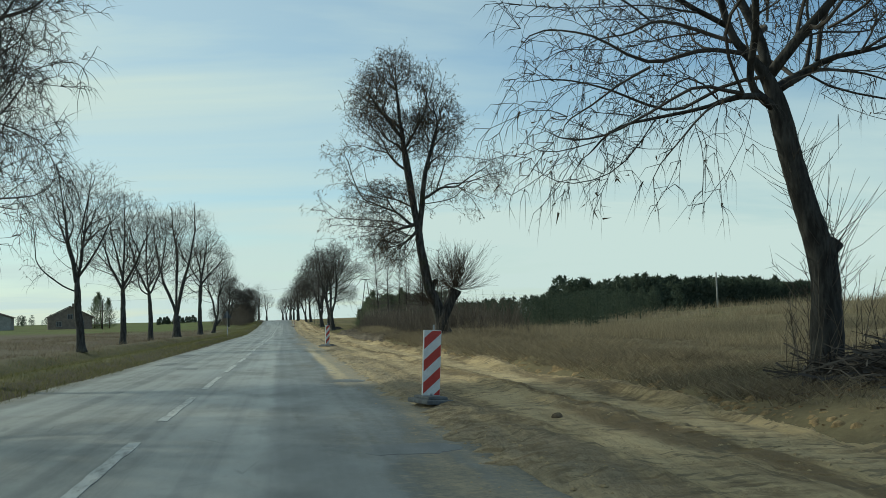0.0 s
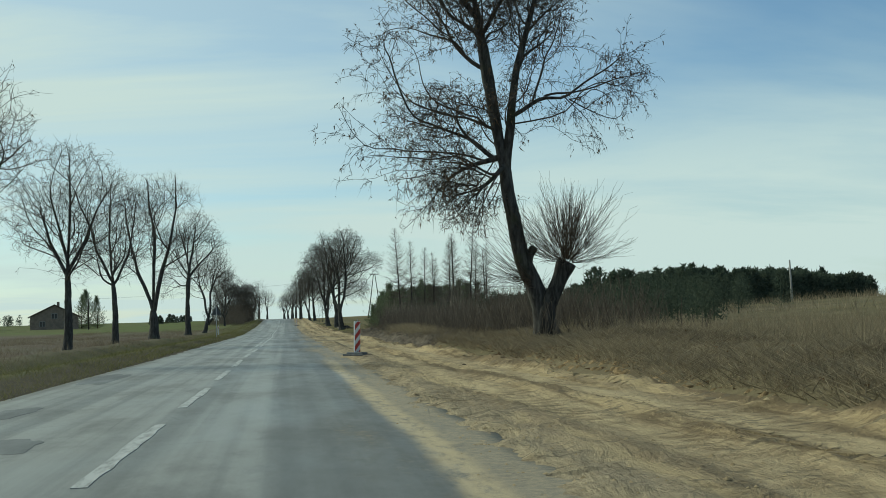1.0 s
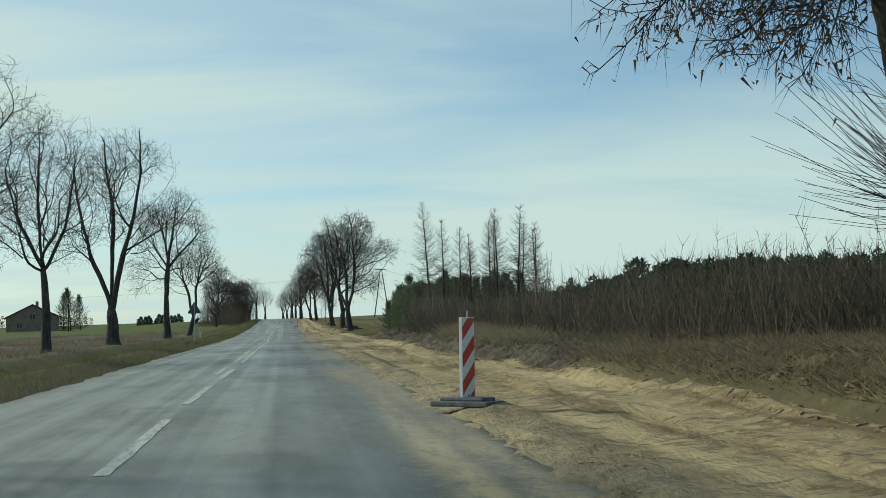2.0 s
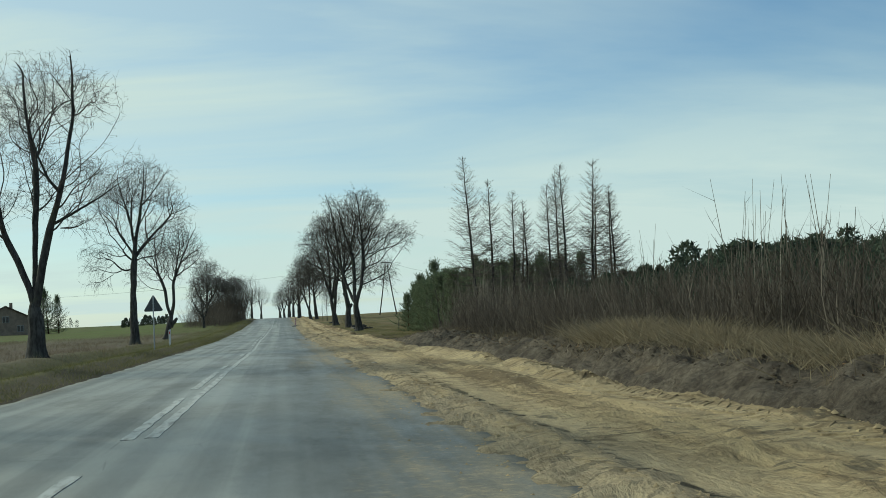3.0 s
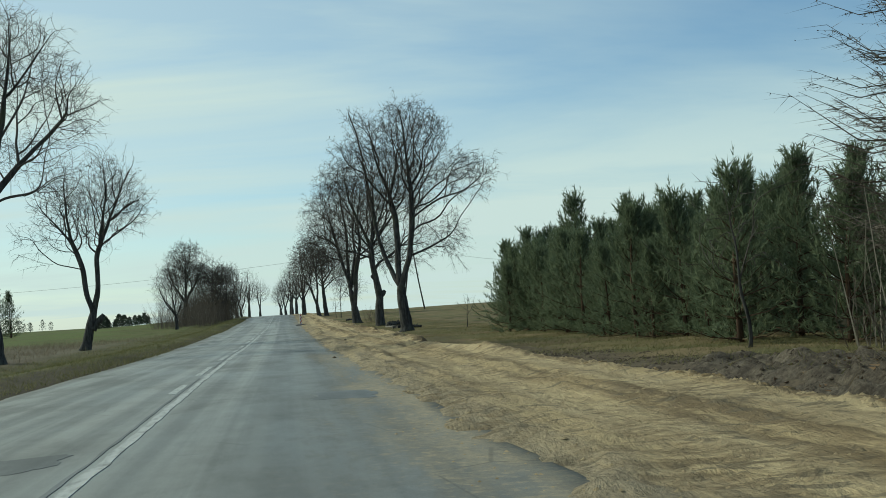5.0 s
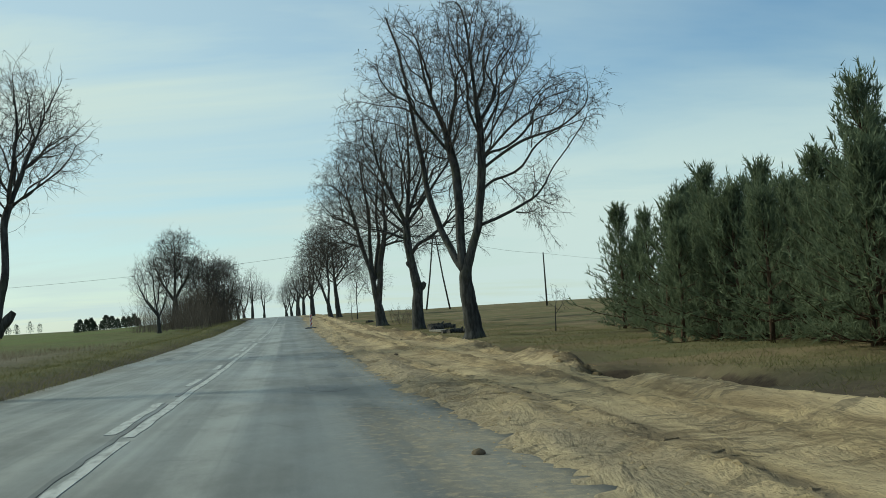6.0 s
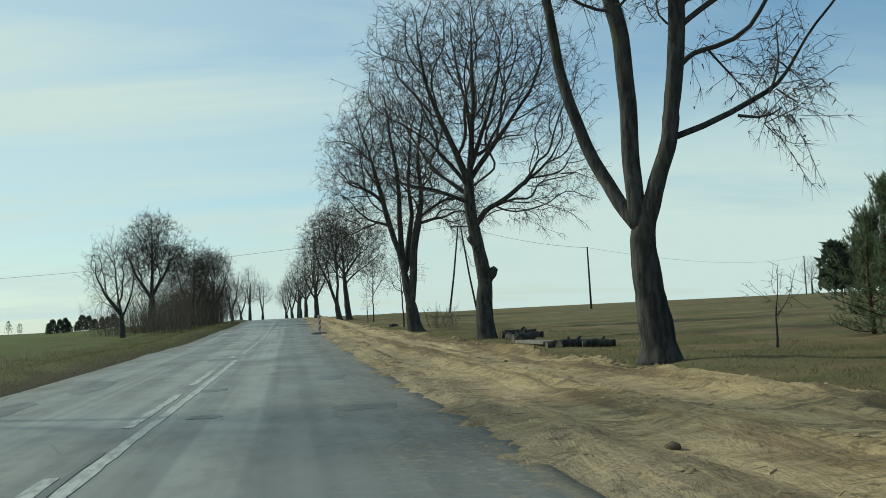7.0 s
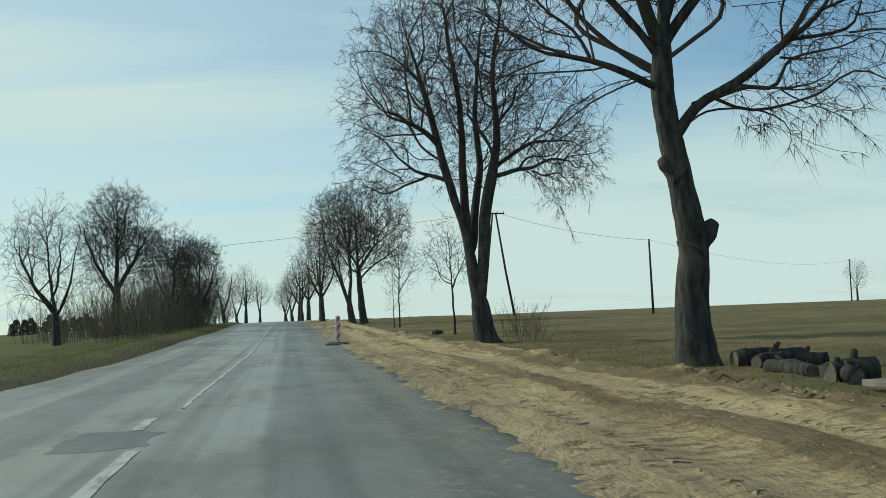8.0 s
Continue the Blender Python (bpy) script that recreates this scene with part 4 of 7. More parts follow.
def avenue_right():
    # first linden: shade on the trunk is given by the darker bark colour
    roadside(8.02, 15.5, 11, [line((8.0, 0), (8.07, 1.13), (8.04, 2.14), (7.73, 2.92), (7.54, 3.69), (7.35, 4.46), (7.26, 4.8), (6.84, 5.1), (6.68, 5.4), (6.57, 5.92), (6.47, 6.43), (6.3, 7.13), (6.2, 8.4)),
                              line((7.3, 4.75), (7.31, 5.49, 0.3), (7.1, 5.99, 0.5), (6.98, 6.55, 0.6), (7, 7.31, 0.7), (7.26, 8.98, 0.8)), line((7.34, 4.85), (7.7, 5.34, -0.3), (8.06, 5.71, -0.5), (8.48, 6.2, -0.6), (8.95, 6.73, -0.6), (9.52, 7.74, -0.6)),
                              line((6.84, 5.1), (6.54, 5.18, -0.1), (5.88, 5.07, -0.2), (5.42, 4.83, 0), (4.81, 4.54, 0.3), (4.5, 4.15, 0.5), (4.29, 3.69, 0.6), (3.8, 3.27, 0.8), (3.46, 3.08, 0.9)),
                              line((5.42, 4.83, 0), (5.02, 4.05, -0.3), (4.61, 3.28, -0.5), (4.32, 2.67, -0.6)), line((7.35, 4.6), (8.36, 5.06, 0.5), (9.25, 5.05, 0.9), (10.11, 4.96, 1.2), (11.12, 4.58, 1.4)),
                              line((6.7, 5.38), (6.09, 5.61, 0.8), (5.26, 5.43, 1.4), (4.52, 5.68, 1.8), (4.11, 5.25, 2.1)), line((6.62, 5.66), (5.08, 5.64, -0.6), (3.89, 5.45, -1), (2.97, 5.45, -1.2)),
                              line((6.9, 5.1), (6.72, 4.65, 0.5), (6.7, 4, 0.8), (6.84, 2.89, 0.9)), line((7.38, 4.37), (6.73, 4.45, -0.4), (5.86, 4.05, -0.8), (5.18, 3.29, -1)),
                              line((7.7, 5.34, -0.3), (8.56, 5.51, 0.3), (9.5, 5.7, 0.6), (10.13, 5.45, 0.7))],
             [E3(7.0, 7.6, 4.0, 2.5), E3(4.3, 4.0, 1.2, 1.0, 1.2, 0.6), E3(5.6, 4.6, 1.4, 1.0), E3(9.3, 4.9, 1.5, 1.1), E3(4.9, 3.5, 0.9, 0.8), E3(6.3, 3.6, 0.5, 0.8), E3(4.2, 5.6, 1.2, 0.8, 1.6, 0.8)], 2100, 0.24, ROW_R, flare=0.35, r_tip=0.006, twig_n=3, bark=BARK_DARK,
             knobs=[(8.0, 0, 1.95, 0.2, 8.22, 0, 2.25, 0.13)], shoots=[(8.2, 2.2, 46, 0.9), (7.75, 2.9, 30, 0.9), (8.0, 1.5, 30, 0.8), (7.6, 3.5, 22, 0.9)], twig_len=0.4, bracts=900, twig_droop=0.65)
    roadside(7.5, 52.5, 12, [line((7.58, 0.5), (7.39, 1.69), (7.01, 2.49), (6.83, 3.18), (6.56, 4.57), (6.45, 5.61), (6.25, 6.9), (6.05, 8.0), (5.92, 9.05), (5.7, 10.5), (5.55, 12.1), (5.5, 14.2)),
                             line((6.45, 5.9), (5.45, 5.62, 0.3), (4.97, 5.4, 0.5), (4.02, 4.24, 0.7)), line((6.2, 7.2), (4.7, 7.5, -0.4), (3.48, 6.36, -0.7), (1.84, 6, -0.9)),
                             line((6.5, 5.5), (6.62, 6.54, -0.2), (6.66, 7.44, -0.3), (6.91, 8.74, -0.5), (7.57, 9.07, -0.6), (8.9, 9, -0.7), (9.66, 8.45, -0.7), (10.4, 7.52, -0.7), (10.71, 7.02, -0.7)),
                             line((6.58, 6.96, -0.2), (8.19, 7.98, 0.5), (9.15, 7.35, 0.8), (9.7, 6.48, 0.9)), line((5.95, 8.36), (5.08, 9.36, 0.5), (3.74, 8.94, 0.9), (3.04, 8, 1)),
                             line((6.5, 5.96), (5.95, 6.77, 0.9), (5.04, 5.95, 1.4), (4.42, 4.54, 1.6)), line((5.85, 9.4), (6.96, 11.41, 0.4), (7.53, 13.57, 0.6)), line((5.75, 10.0), (4.35, 11.84, -0.4), (3.83, 12.68, -0.5)),
                             line((6.48, 5.7), (5.87, 4.86, -0.8), (5.29, 3.69, -1.1)), line((6.7, 6.8), (7.29, 6.57, 0.9), (8.28, 7.54, 1.3)), line((6.87, 8.66, -0.5), (7.4, 10.36, -0.7), (7.7, 11.53, -0.7))],
             [E3(5.5, 11.7, 1.9, 2.6), E3(4.0, 8.2, 1.9, 1.7), E3(7.5, 10.6, 1.3, 2.0), E3(10.1, 8.1, 0.9, 1.2), E3(8.9, 7.2, 0.9, 1.1), E3(4.6, 5.5, 1.5, 1.3), E3(6.3, 7.9, 1.4, 1.4), E3(4.0, 11.7, 0.9, 1.4), E3(5.4, 4.7, 0.9, 0.9), E3(2.7, 6.5, 1.3, 0.8)], 4300, 0.29, ROW_R, flare=0.5,
             knobs=[(6.95, 0, 2.6, 0.2, 7.3, 0, 3.15, 0.1)], shoots=[(6.9, 3.0, 40, 1.2), (7.3, 1.6, 40, 0.9)], bracts=13000, twig_len=0.34, twig_n=4, label="leaning leafless linden with withered seed bracts")
    roadside(7.17, 163.3, 13, [line((7.1, 0.3), (6.96, 1.33), (6.86, 2.31), (6.8, 2.85), (6.81, 3.92, 0.2), (6.88, 5.43, 0.4), (6.82, 6.7, 0.5), (6.43, 8.45, 0.6), (5.92, 9.78, 0.6), (5.72, 11.21, 0.6)),
                               line((6.84, 2.5), (6.62, 3.02, 0.3), (6.39, 3.7, 0.8), (6.05, 4.64, 1.1), (5.81, 5.81, 1.3), (5.65, 7.29, 1.4), (5.32, 9.63, 1.5), (4.98, 11.63, 1.5), (4.59, 12.79, 1.5)),
                               line((6.84, 2.5), (7.09, 3.04, -0.1), (7.36, 3.9, -0.2), (7.57, 4.98, -0.3), (7.72, 6.29, -0.3), (7.74, 7.9, -0.4), (7.6, 9.59, -0.4), (7.49, 11.35, -0.4), (7.31, 12.73, -0.4)),
                               line((7.74, 6.44, -0.3), (9.06, 7.28, -0.8), (10.72, 7.78, -1.1), (11.96, 8.67, -1.2)), line((7.62, 5.65, -0.3), (8.49, 6.15, 0.3), (9.39, 5.37, 0.6), (10.29, 4.23, 0.8), (10.84, 3.43, 0.9)),
                               line((5.67, 7.92, 1.4), (4.77, 8.55, 1.2), (3.44, 8.78, 1.3), (2.32, 8.6, 1.3)), line((7.77, 7.63, -0.3), (8.97, 9.55, 0.5), (10.7, 10.56, 0.8)), line((7.67, 5.95, -0.3), (8.78, 5.65, -0.9), (9.39, 4.54, -1.3), (9.78, 3.48, -1.4)),
                               line((7.69, 7.11, -0.4), (8.61, 8.67, -1.2), (9.33, 10.06, -1.6)), line((6.62, 7.71, 0.5), (7.2, 9.75, 1.2), (6.93, 11.91, 1.4)), line((5.27, 10.05, 1.5), (4.13, 10.7, 0.9), (3.38, 11.24, 0.7))],
             [E3(7.7, 11.0, 2.3, 2.2), E3(4.8, 10.7, 1.4, 1.9), E3(10.7, 8.7, 1.9, 1.4), E3(9.9, 5.4, 1.0, 1.5), E3(3.2, 8.6, 1.1, 0.8), E3(8.0, 8.4, 1.6, 1.6), E3(6.0, 8.2, 1.2, 1.5)], 2500, 0.31, ROW_R, twig_len=0.36, twig_n=4, bracts=1500, label="triple-stemmed leafless linden at the sand's edge")
    roadside(7.3, 183.3, 14, [line((7.36, 0.3), (7.31, 1.33), (7.43, 2.47), (7.21, 3.52), (7.09, 4.15), (6.98, 5.11), (6.96, 5.74), (7.05, 6.8), (7.18, 7.9), (7.33, 9.2), (7.3, 10.5), (7.4, 12.6)), line((7.12, 4.3), (7.42, 4.95, -0.3), (8.18, 5.31, -0.6), (9.01, 6.01, -0.8), (10.02, 6.72, -0.9)),
                              line((6.96, 5.5), (6.31, 6.13, 0.4), (5.65, 6.85, 0.7), (4.76, 8.44, 0.9), (4.36, 9.51, 1)), line((6.97, 5.3), (5.66, 5.71, -0.5), (4.78, 5.81, -0.8), (3.95, 6.18, -1), (3.06, 6.08, -1.1)), line((7.42, 4.95, -0.3), (8.83, 5.53, 0.4), (10.06, 5.24, 0.7), (10.95, 4.98, 0.9), (11.66, 4.42, 1)),
                              line((6.97, 6.1), (6.13, 8.01, -0.4), (5.52, 9.38, -0.6), (5.16, 11.32, -0.7)), line((7.05, 6.6), (7.95, 8.73, 0.5), (8.45, 10.32, 0.8), (8.79, 12.58, 0.9)), line((6.96, 5.7), (5.89, 6.57, 1), (4.7, 7.56, 1.6), (3.41, 7.9, 1.9)),
                              line((7.0, 5.8), (7.98, 6.58, -1), (9.21, 6.62, -1.5), (10.26, 7.75, -1.8), (10.82, 8.63, -1.9)), line((7.0, 6.2), (8.41, 8.02, -0.3), (9.4, 9.4, -0.5), (10, 10.81, -0.5)), line((6.96, 5.95), (5.32, 8.05, 0.3), (3.79, 9.25, 0.5)), line((6.96, 5.6), (6.1, 5.6, 0.6), (5.3, 5.03, 0.9), (4.8, 4.21, 1)), line((7.2, 8.2), (6.93, 10.3, 0.9), (6.72, 12.54, 1.3))],
             [E3(7.2, 10.2, 4.3, 3.3), E3(10.6, 6.2, 1.7, 1.6), E3(4.2, 6.4, 1.6, 1.4), E3(9.6, 5.1, 1.3, 0.9), E3(5.0, 5.0, 0.7, 0.9), E3(10.6, 8.6, 1.5, 1.3)], 3000, 0.33, ROW_R, twig_n=4, knobs=[(7.35, 0, 2.3, 0.3, 7.82, 0, 2.85, 0.12), (7.2, 0, 3.7, 0.25, 6.85, 0, 4.05, 0.1)], twig_len=0.38, flare=0.35, twig_droop=0.35, label="leafless linden with a knobbly stubbed trunk")
    roadside(6.8, 202.1, 15, [line((6.87, 0.4), (6.6, 2.18), (6.28, 4.18), (5.66, 6.4), (5.23, 8.22), (4.71, 10.45), (4.08, 12.5)), line((6.35, 3.8), (6.3, 6.03, 0.3), (6.34, 8.7, 0.5), (5.96, 11.62, 0.6), (5.8, 13.58, 0.6)), line((6.66, 1.9), (6.82, 3.19, -0.2), (6.93, 4.93, -0.3), (7.45, 7.5, -0.5), (7.33, 9.9, -0.6), (7.85, 13.02, -0.6)),
                              line((6.45, 3.6), (6.7, 4.96, 0.6), (7.05, 6.7, 0.9), (6.94, 8.8, 1), (7.28, 11.89, 1.1)), line((7.23, 6.55, -0.4), (8.81, 7.59, 0.2), (10.6, 7.64, 0.6), (11.73, 6.3, 0.8)), line((7.2, 6.16, -0.3), (8.43, 6.59, -0.8), (9.41, 5.28, -1.1), (9.89, 3.82, -1.2)),
                              line((5.4, 7.6), (3.89, 8.55, -0.5), (2.69, 8.4, -0.8), (1.98, 7.51, -0.9)), line((4.85, 9.8), (3.66, 10.96, 0.4), (2.47, 10.91, 0.6)), line((7.41, 8.11, -0.5), (8.86, 9.59, -1), (10.09, 10.03, -1.2)), line((5.75, 6.2), (4.34, 6.73, 0.7), (3.52, 5.56, 1))],
             [E3(6.0, 10.9, 3.2, 3.4), E3(3.5, 9.6, 1.8, 2.3), E3(8.9, 8.6, 2.3, 2.5), E3(9.9, 5.9, 1.2, 1.2), E3(3.5, 7.0, 1.5, 1.5), E3(10.5, 7.3, 1.3, 1.2), E3(6.6, 7.4, 1.8, 1.7)], 3800, 0.37, ROW_R, share=0.24, twig_n=4, bracts=900, twig_len=0.38, twig_droop=0.4, label="broad multi-stemmed leafless linden leaning to the road")
    roadside(4.35, 238.5, 16, [line((4.35, 1.3), (4.1, 2.6), (3.4, 4.6), (2.7, 6.2), (2.4, 8)), line((4.1, 2.5), (4.3, 4.2), (4.2, 6.4), (4.5, 8.8))], [E3(3.4, 7.0, 2.2, 3.2), E3(4.6, 8.0, 1.6, 2.6)], 1100, 0.27, ROW_R, to=(4.95, 249), size=1.13, twig_n=4, r_twig=0.008, bracts=2500, twig_len=0.4)
    roadside(5.5, 242, 17, [line((5.5, 1.3), (5.3, 3.2), (5.2, 5.2), (5.1, 8.0), (5.0, 11.4)), line((5.2, 5.0), (6.4, 6.8), (7.8, 7.8)), line((5.2, 5.4), (4.0, 7.0), (3.0, 8.4))], [E3(5.4, 8.2, 3.9, 3.5)], 2300, 0.30, ROW_R, to=(6.04, 252.6), size=1.12, twig_n=5, r_twig=0.008, bracts=5000, twig_len=0.4, label="round-crowned leafless linden with withered bracts")


def avenue_left():
    # unseen tree added beside the start of the way; its crown shades the road there
    roadside(-9.7, 16.5, 20, [line((-9.7, 0), (-9.6, 2.5), (-9.4, 5), (-9.2, 8), (-9.1, 11)), line((-9.5, 4.0), (-8.6, 6.2, 0.5), (-8.0, 8.6, 0.8)), line((-9.5, 4.4), (-10.8, 6.6, -0.5), (-11.4, 9.0, -0.8)), line((-9.4, 5.0), (-9.3, 7.0, -1.5), (-9.2, 9.0, -2.5)), line((-9.4, 5.0), (-9.6, 7.0, 1.5), (-9.8, 9.0, 2.5))],
             [E3(-9.3, 8.6, 3.2, 4.4, 5.0)], 2600, 0.27, ROW_L, twig_len=0.55, twig_n=5, r_twig=0.009)
    roadside(-9.6, 25.5, 21, [line((-9.6, 0), (-9.5, 2), (-9.3, 4), (-9.0, 7), (-8.8, 10)), line((-9.4, 3.6), (-8.0, 5.2), (-6.6, 6.0), (-5.3, 5.4), (-4.8, 4.4)), line((-9.3, 4.6), (-7.6, 6.8), (-6.2, 8.2), (-5.0, 8.6)), line((-9.4, 3.4), (-8.4, 4.2), (-7.2, 4.0), (-6.3, 3.1))],
             [E3(-9.0, 9.2, 3.9, 4.4), E3(-6.0, 5.2, 1.3, 2.0), E3(-5.8, 8.4, 1.7, 2.0)], 2900, 0.27, ROW_L, twig_len=0.5, twig_n=4, r_twig=0.008, twig_droop=0.7)
    roadside(-9.85, 55.3, 22, [line((-9.7, -0.2), (-9.85, 1.8), (-9.95, 3.5), (-10.3, 5.2), (-10.6, 7.4), (-10.9, 9.2)), line((-9.95, 3.4), (-9.7, 5.0, 0.2), (-9.5, 7.0, 0.4), (-9.3, 9.0, 0.5)), line((-9.95, 3.6), (-9.0, 4.8, -0.4), (-8.3, 6.2, -0.6)), line((-9.92, 2.9), (-10.7, 3.3, 0.2), (-11.6, 4.0, 0.4), (-12.2, 4.8, 0.5))],
             [E3(-10.1, 6.9, 2.5, 2.6), E3(-11.9, 4.3, 0.7, 0.9)], 1000, 0.2, ROW_L, twig_len=0.38, bracts=500)
    roadside(-11.25, 80, 23, [line((-11.25, 0), (-11.2, 2), (-11.25, 4.2), (-11.1, 7), (-11.1, 10.4)), line((-11.25, 3.8), (-12.2, 5.6, 0.4), (-12.8, 7.6, 0.6)), line((-11.25, 4.0), (-10.3, 5.6, -0.3), (-9.5, 7.6, -0.5)), line((-11.2, 4.6), (-11.8, 7.2, -0.6), (-12.2, 9.4, -0.8))],
             [E3(-11.2, 7.4, 3.2, 3.5), E3(-9.0, 5.6, 1.1, 1.0), E3(-13.3, 5.4, 1.1, 1.0)], 1600, 0.22, ROW_L, twig_len=0.4, bracts=700)
    roadside(-11.2, 95.6, 24, [line((-11.2, 0), (-11.15, 2.2), (-11.3, 4.0), (-11.5, 7), (-11.4, 11)), line((-11.25, 3.8), (-10.3, 6.0, 0.3), (-9.9, 8.6, 0.5)), line((-11.25, 4.0), (-12.3, 6.2, -0.3), (-12.9, 8.8, -0.5))],
             [E3(-11.3, 7.8, 2.9, 3.8), E3(-9.3, 5.6, 0.9, 0.9), E3(-13.2, 5.8, 1.0, 1.0)], 1500, 0.21, ROW_L, twig_len=0.4, bracts=700)
    roadside(-10.6, 111.5, 25, [line((-10.53, 0.1), (-10.54, 1.9), (-10.62, 2.7), (-10.92, 3.5), (-11.71, 5.39), (-12.14, 7.14), (-12.57, 9.39), (-12.7, 11.2)), line((-10.54, 2.3), (-10.54, 5.37, 0.3), (-10.44, 8.41, 0.5), (-10.89, 10.97, 0.6), (-10.97, 13.04, 0.6)), line((-10.53, 2.2), (-10.16, 4.08, -0.2), (-9.74, 5.79, -0.3), (-9.19, 7.5, -0.5), (-8.62, 10.71, -0.6), (-8.68, 13.16, -0.6)),
                                line((-9.74, 5.79, -0.3), (-8.37, 6.67, 0.2), (-7.04, 7.54, 0.4), (-6.17, 8.29, 0.5)), line((-9.11, 7.74, -0.5), (-7.43, 9.15, -0.8), (-6.53, 10.61, -0.9)), line((-11.6, 5.2), (-13.13, 6.45, 0.5), (-14.12, 6.28, 0.8))],
             [E3(-10.3, 10.0, 3.4, 3.7), E3(-7.4, 8.2, 1.5, 1.8), E3(-12.9, 6.6, 1.4, 1.6), E3(-8.6, 6.2, 1.2, 1.0)], 2500, 0.36, ROW_L, twig_len=0.4, bracts=600, twig_droop=0.4, label="broad leafless linden with forked trunk on the verge")
    roadside(-10.65, 146, 26, [line((-10.8, 0.04), (-10.85, 3.55), (-10.69, 6.25), (-10.58, 7.61), (-10.16, 9.78), (-9.8, 12.25), (-9.86, 14.0)), line((-10.6, 7.2), (-11.03, 9.6, 0.4), (-11.67, 11.88, 0.7), (-12.15, 13.27, 0.8)), line((-10.66, 6.5), (-9.38, 8.15, 0.4), (-7.76, 9.79, 0.7), (-6.39, 10.32, 0.8)), line((-10.7, 6.1), (-11.85, 7.3, -0.4), (-13.32, 7.67, -0.6), (-14.41, 6.93, -0.7)),
                               line((-10.05, 10.3), (-8.55, 12.13, -0.4), (-7.98, 12.92, -0.5)), line((-10.68, 6.3), (-8.74, 6.61, -0.6), (-7.33, 7.62, -1)), line((-10.66, 6.6), (-12.34, 9.17, 0.9), (-13.43, 10.66, 1.3)), line((-10.73, 5.6), (-12.15, 5.45, 0.7), (-13.64, 4.46, 1)), line((-10.4, 8.6), (-9.59, 10.58, 1.1), (-9.25, 12.29, 1.5))],
             [E3(-10.3, 10.7, 3.3, 3.3), E3(-7.6, 9.4, 1.5, 1.5), E3(-13.3, 7.0, 1.3, 1.9), E3(-8.2, 7.2, 1.1, 1.1), E3(-13.2, 5.0, 0.9, 0.9)], 2400, 0.32, ROW_L, twig_len=0.4, twig_droop=0.5)
    roadside(-10.1, 161.5, 27, [line((-10.14, 0.2), (-9.75, 1.4), (-9.6, 2.2), (-9.96, 2.99), (-10.07, 4.4), (-10.67, 6.18), (-10.9, 8.65), (-10.7, 10.0)), line((-9.7, 1.8), (-9.35, 3.21, 0.2), (-9.4, 5.08, 0.3), (-8.45, 7.52, 0.4), (-7.49, 9.61, 0.4)), line((-10.08, 4.4), (-12.31, 4.89, 0.4), (-13.61, 5.4, 0.6)), line((-9.24, 5.62, 0.3), (-8.67, 8.17, -0.3), (-8.74, 10.04, -0.5)), line((-10.5, 5.8), (-12.05, 7.62, -0.4), (-12.61, 9.37, -0.6)), line((-8.65, 7.03, 0.4), (-7.29, 7.99, 0.9), (-6.5, 8.72, 1.1))],
             [E3(-9.6, 8.0, 2.8, 2.6), E3(-12.4, 6.0, 1.2, 1.1), E3(-7.6, 7.8, 1.2, 1.3)], 1700, 0.24, ROW_L, twig_len=0.4, knobs=[(-9.7, 0, 1.2, 0.2, -9.1, 0, 1.95, 0.13)], label="twin-stemmed leafless linden on the grass verge")
    roadside(-10.6, 217, 28, [line((-10.6, 0.8), (-10.65, 2.2), (-10.9, 4), (-11, 6.4)), line((-10.65, 2.1), (-10.0, 3.6), (-9.7, 5.4)), line((-10.65, 2.2), (-11.6, 3.6), (-12.2, 5))], [E3(-10.9, 5.0, 2.1, 2.5)], 1100, 0.16, ROW_L, twig_len=0.4, label="slender leafless young tree on the verge")
    roadside(-11.9, 243.6, 29, [line((-11.9, 1.2), (-11.9, 3.4), (-11.8, 6), (-11.7, 11.4)), line((-11.9, 4.2), (-13.2, 6.2), (-14, 8.4)), line((-11.9, 4.4), (-10.6, 6.4), (-9.6, 8.4))], [E3(-11.7, 8.2, 2.9, 3.7)], 2300, 0.36, ROW_L, twig_len=0.5, twig_n=4, r_twig=0.008)
    for k, (x, y, r, h) in enumerate(((-9.6, 259, 2.6, 10.2), (-8.2, 268, 2.4, 9.6))):
        roadside(x, y, 30 + k, [line((x, 1.8), (x, 3.5), (x + 0.2, 6), (x + 0.3, h)), line((x, 3.0), (x - 1.1, 5.4), (x - 1.6, 7.5)), line((x, 3.2), (x + 1.1, 5.4), (x + 1.6, 7.5))],
                 [E3(x, 6.6, r, h - 6.2)], 2300, 0.3, ROW_L, twig_len=0.5, twig_n=4, r_twig=0.0075, label="dense leafless tree in roadside scrub")


avenue_right()
avenue_left()


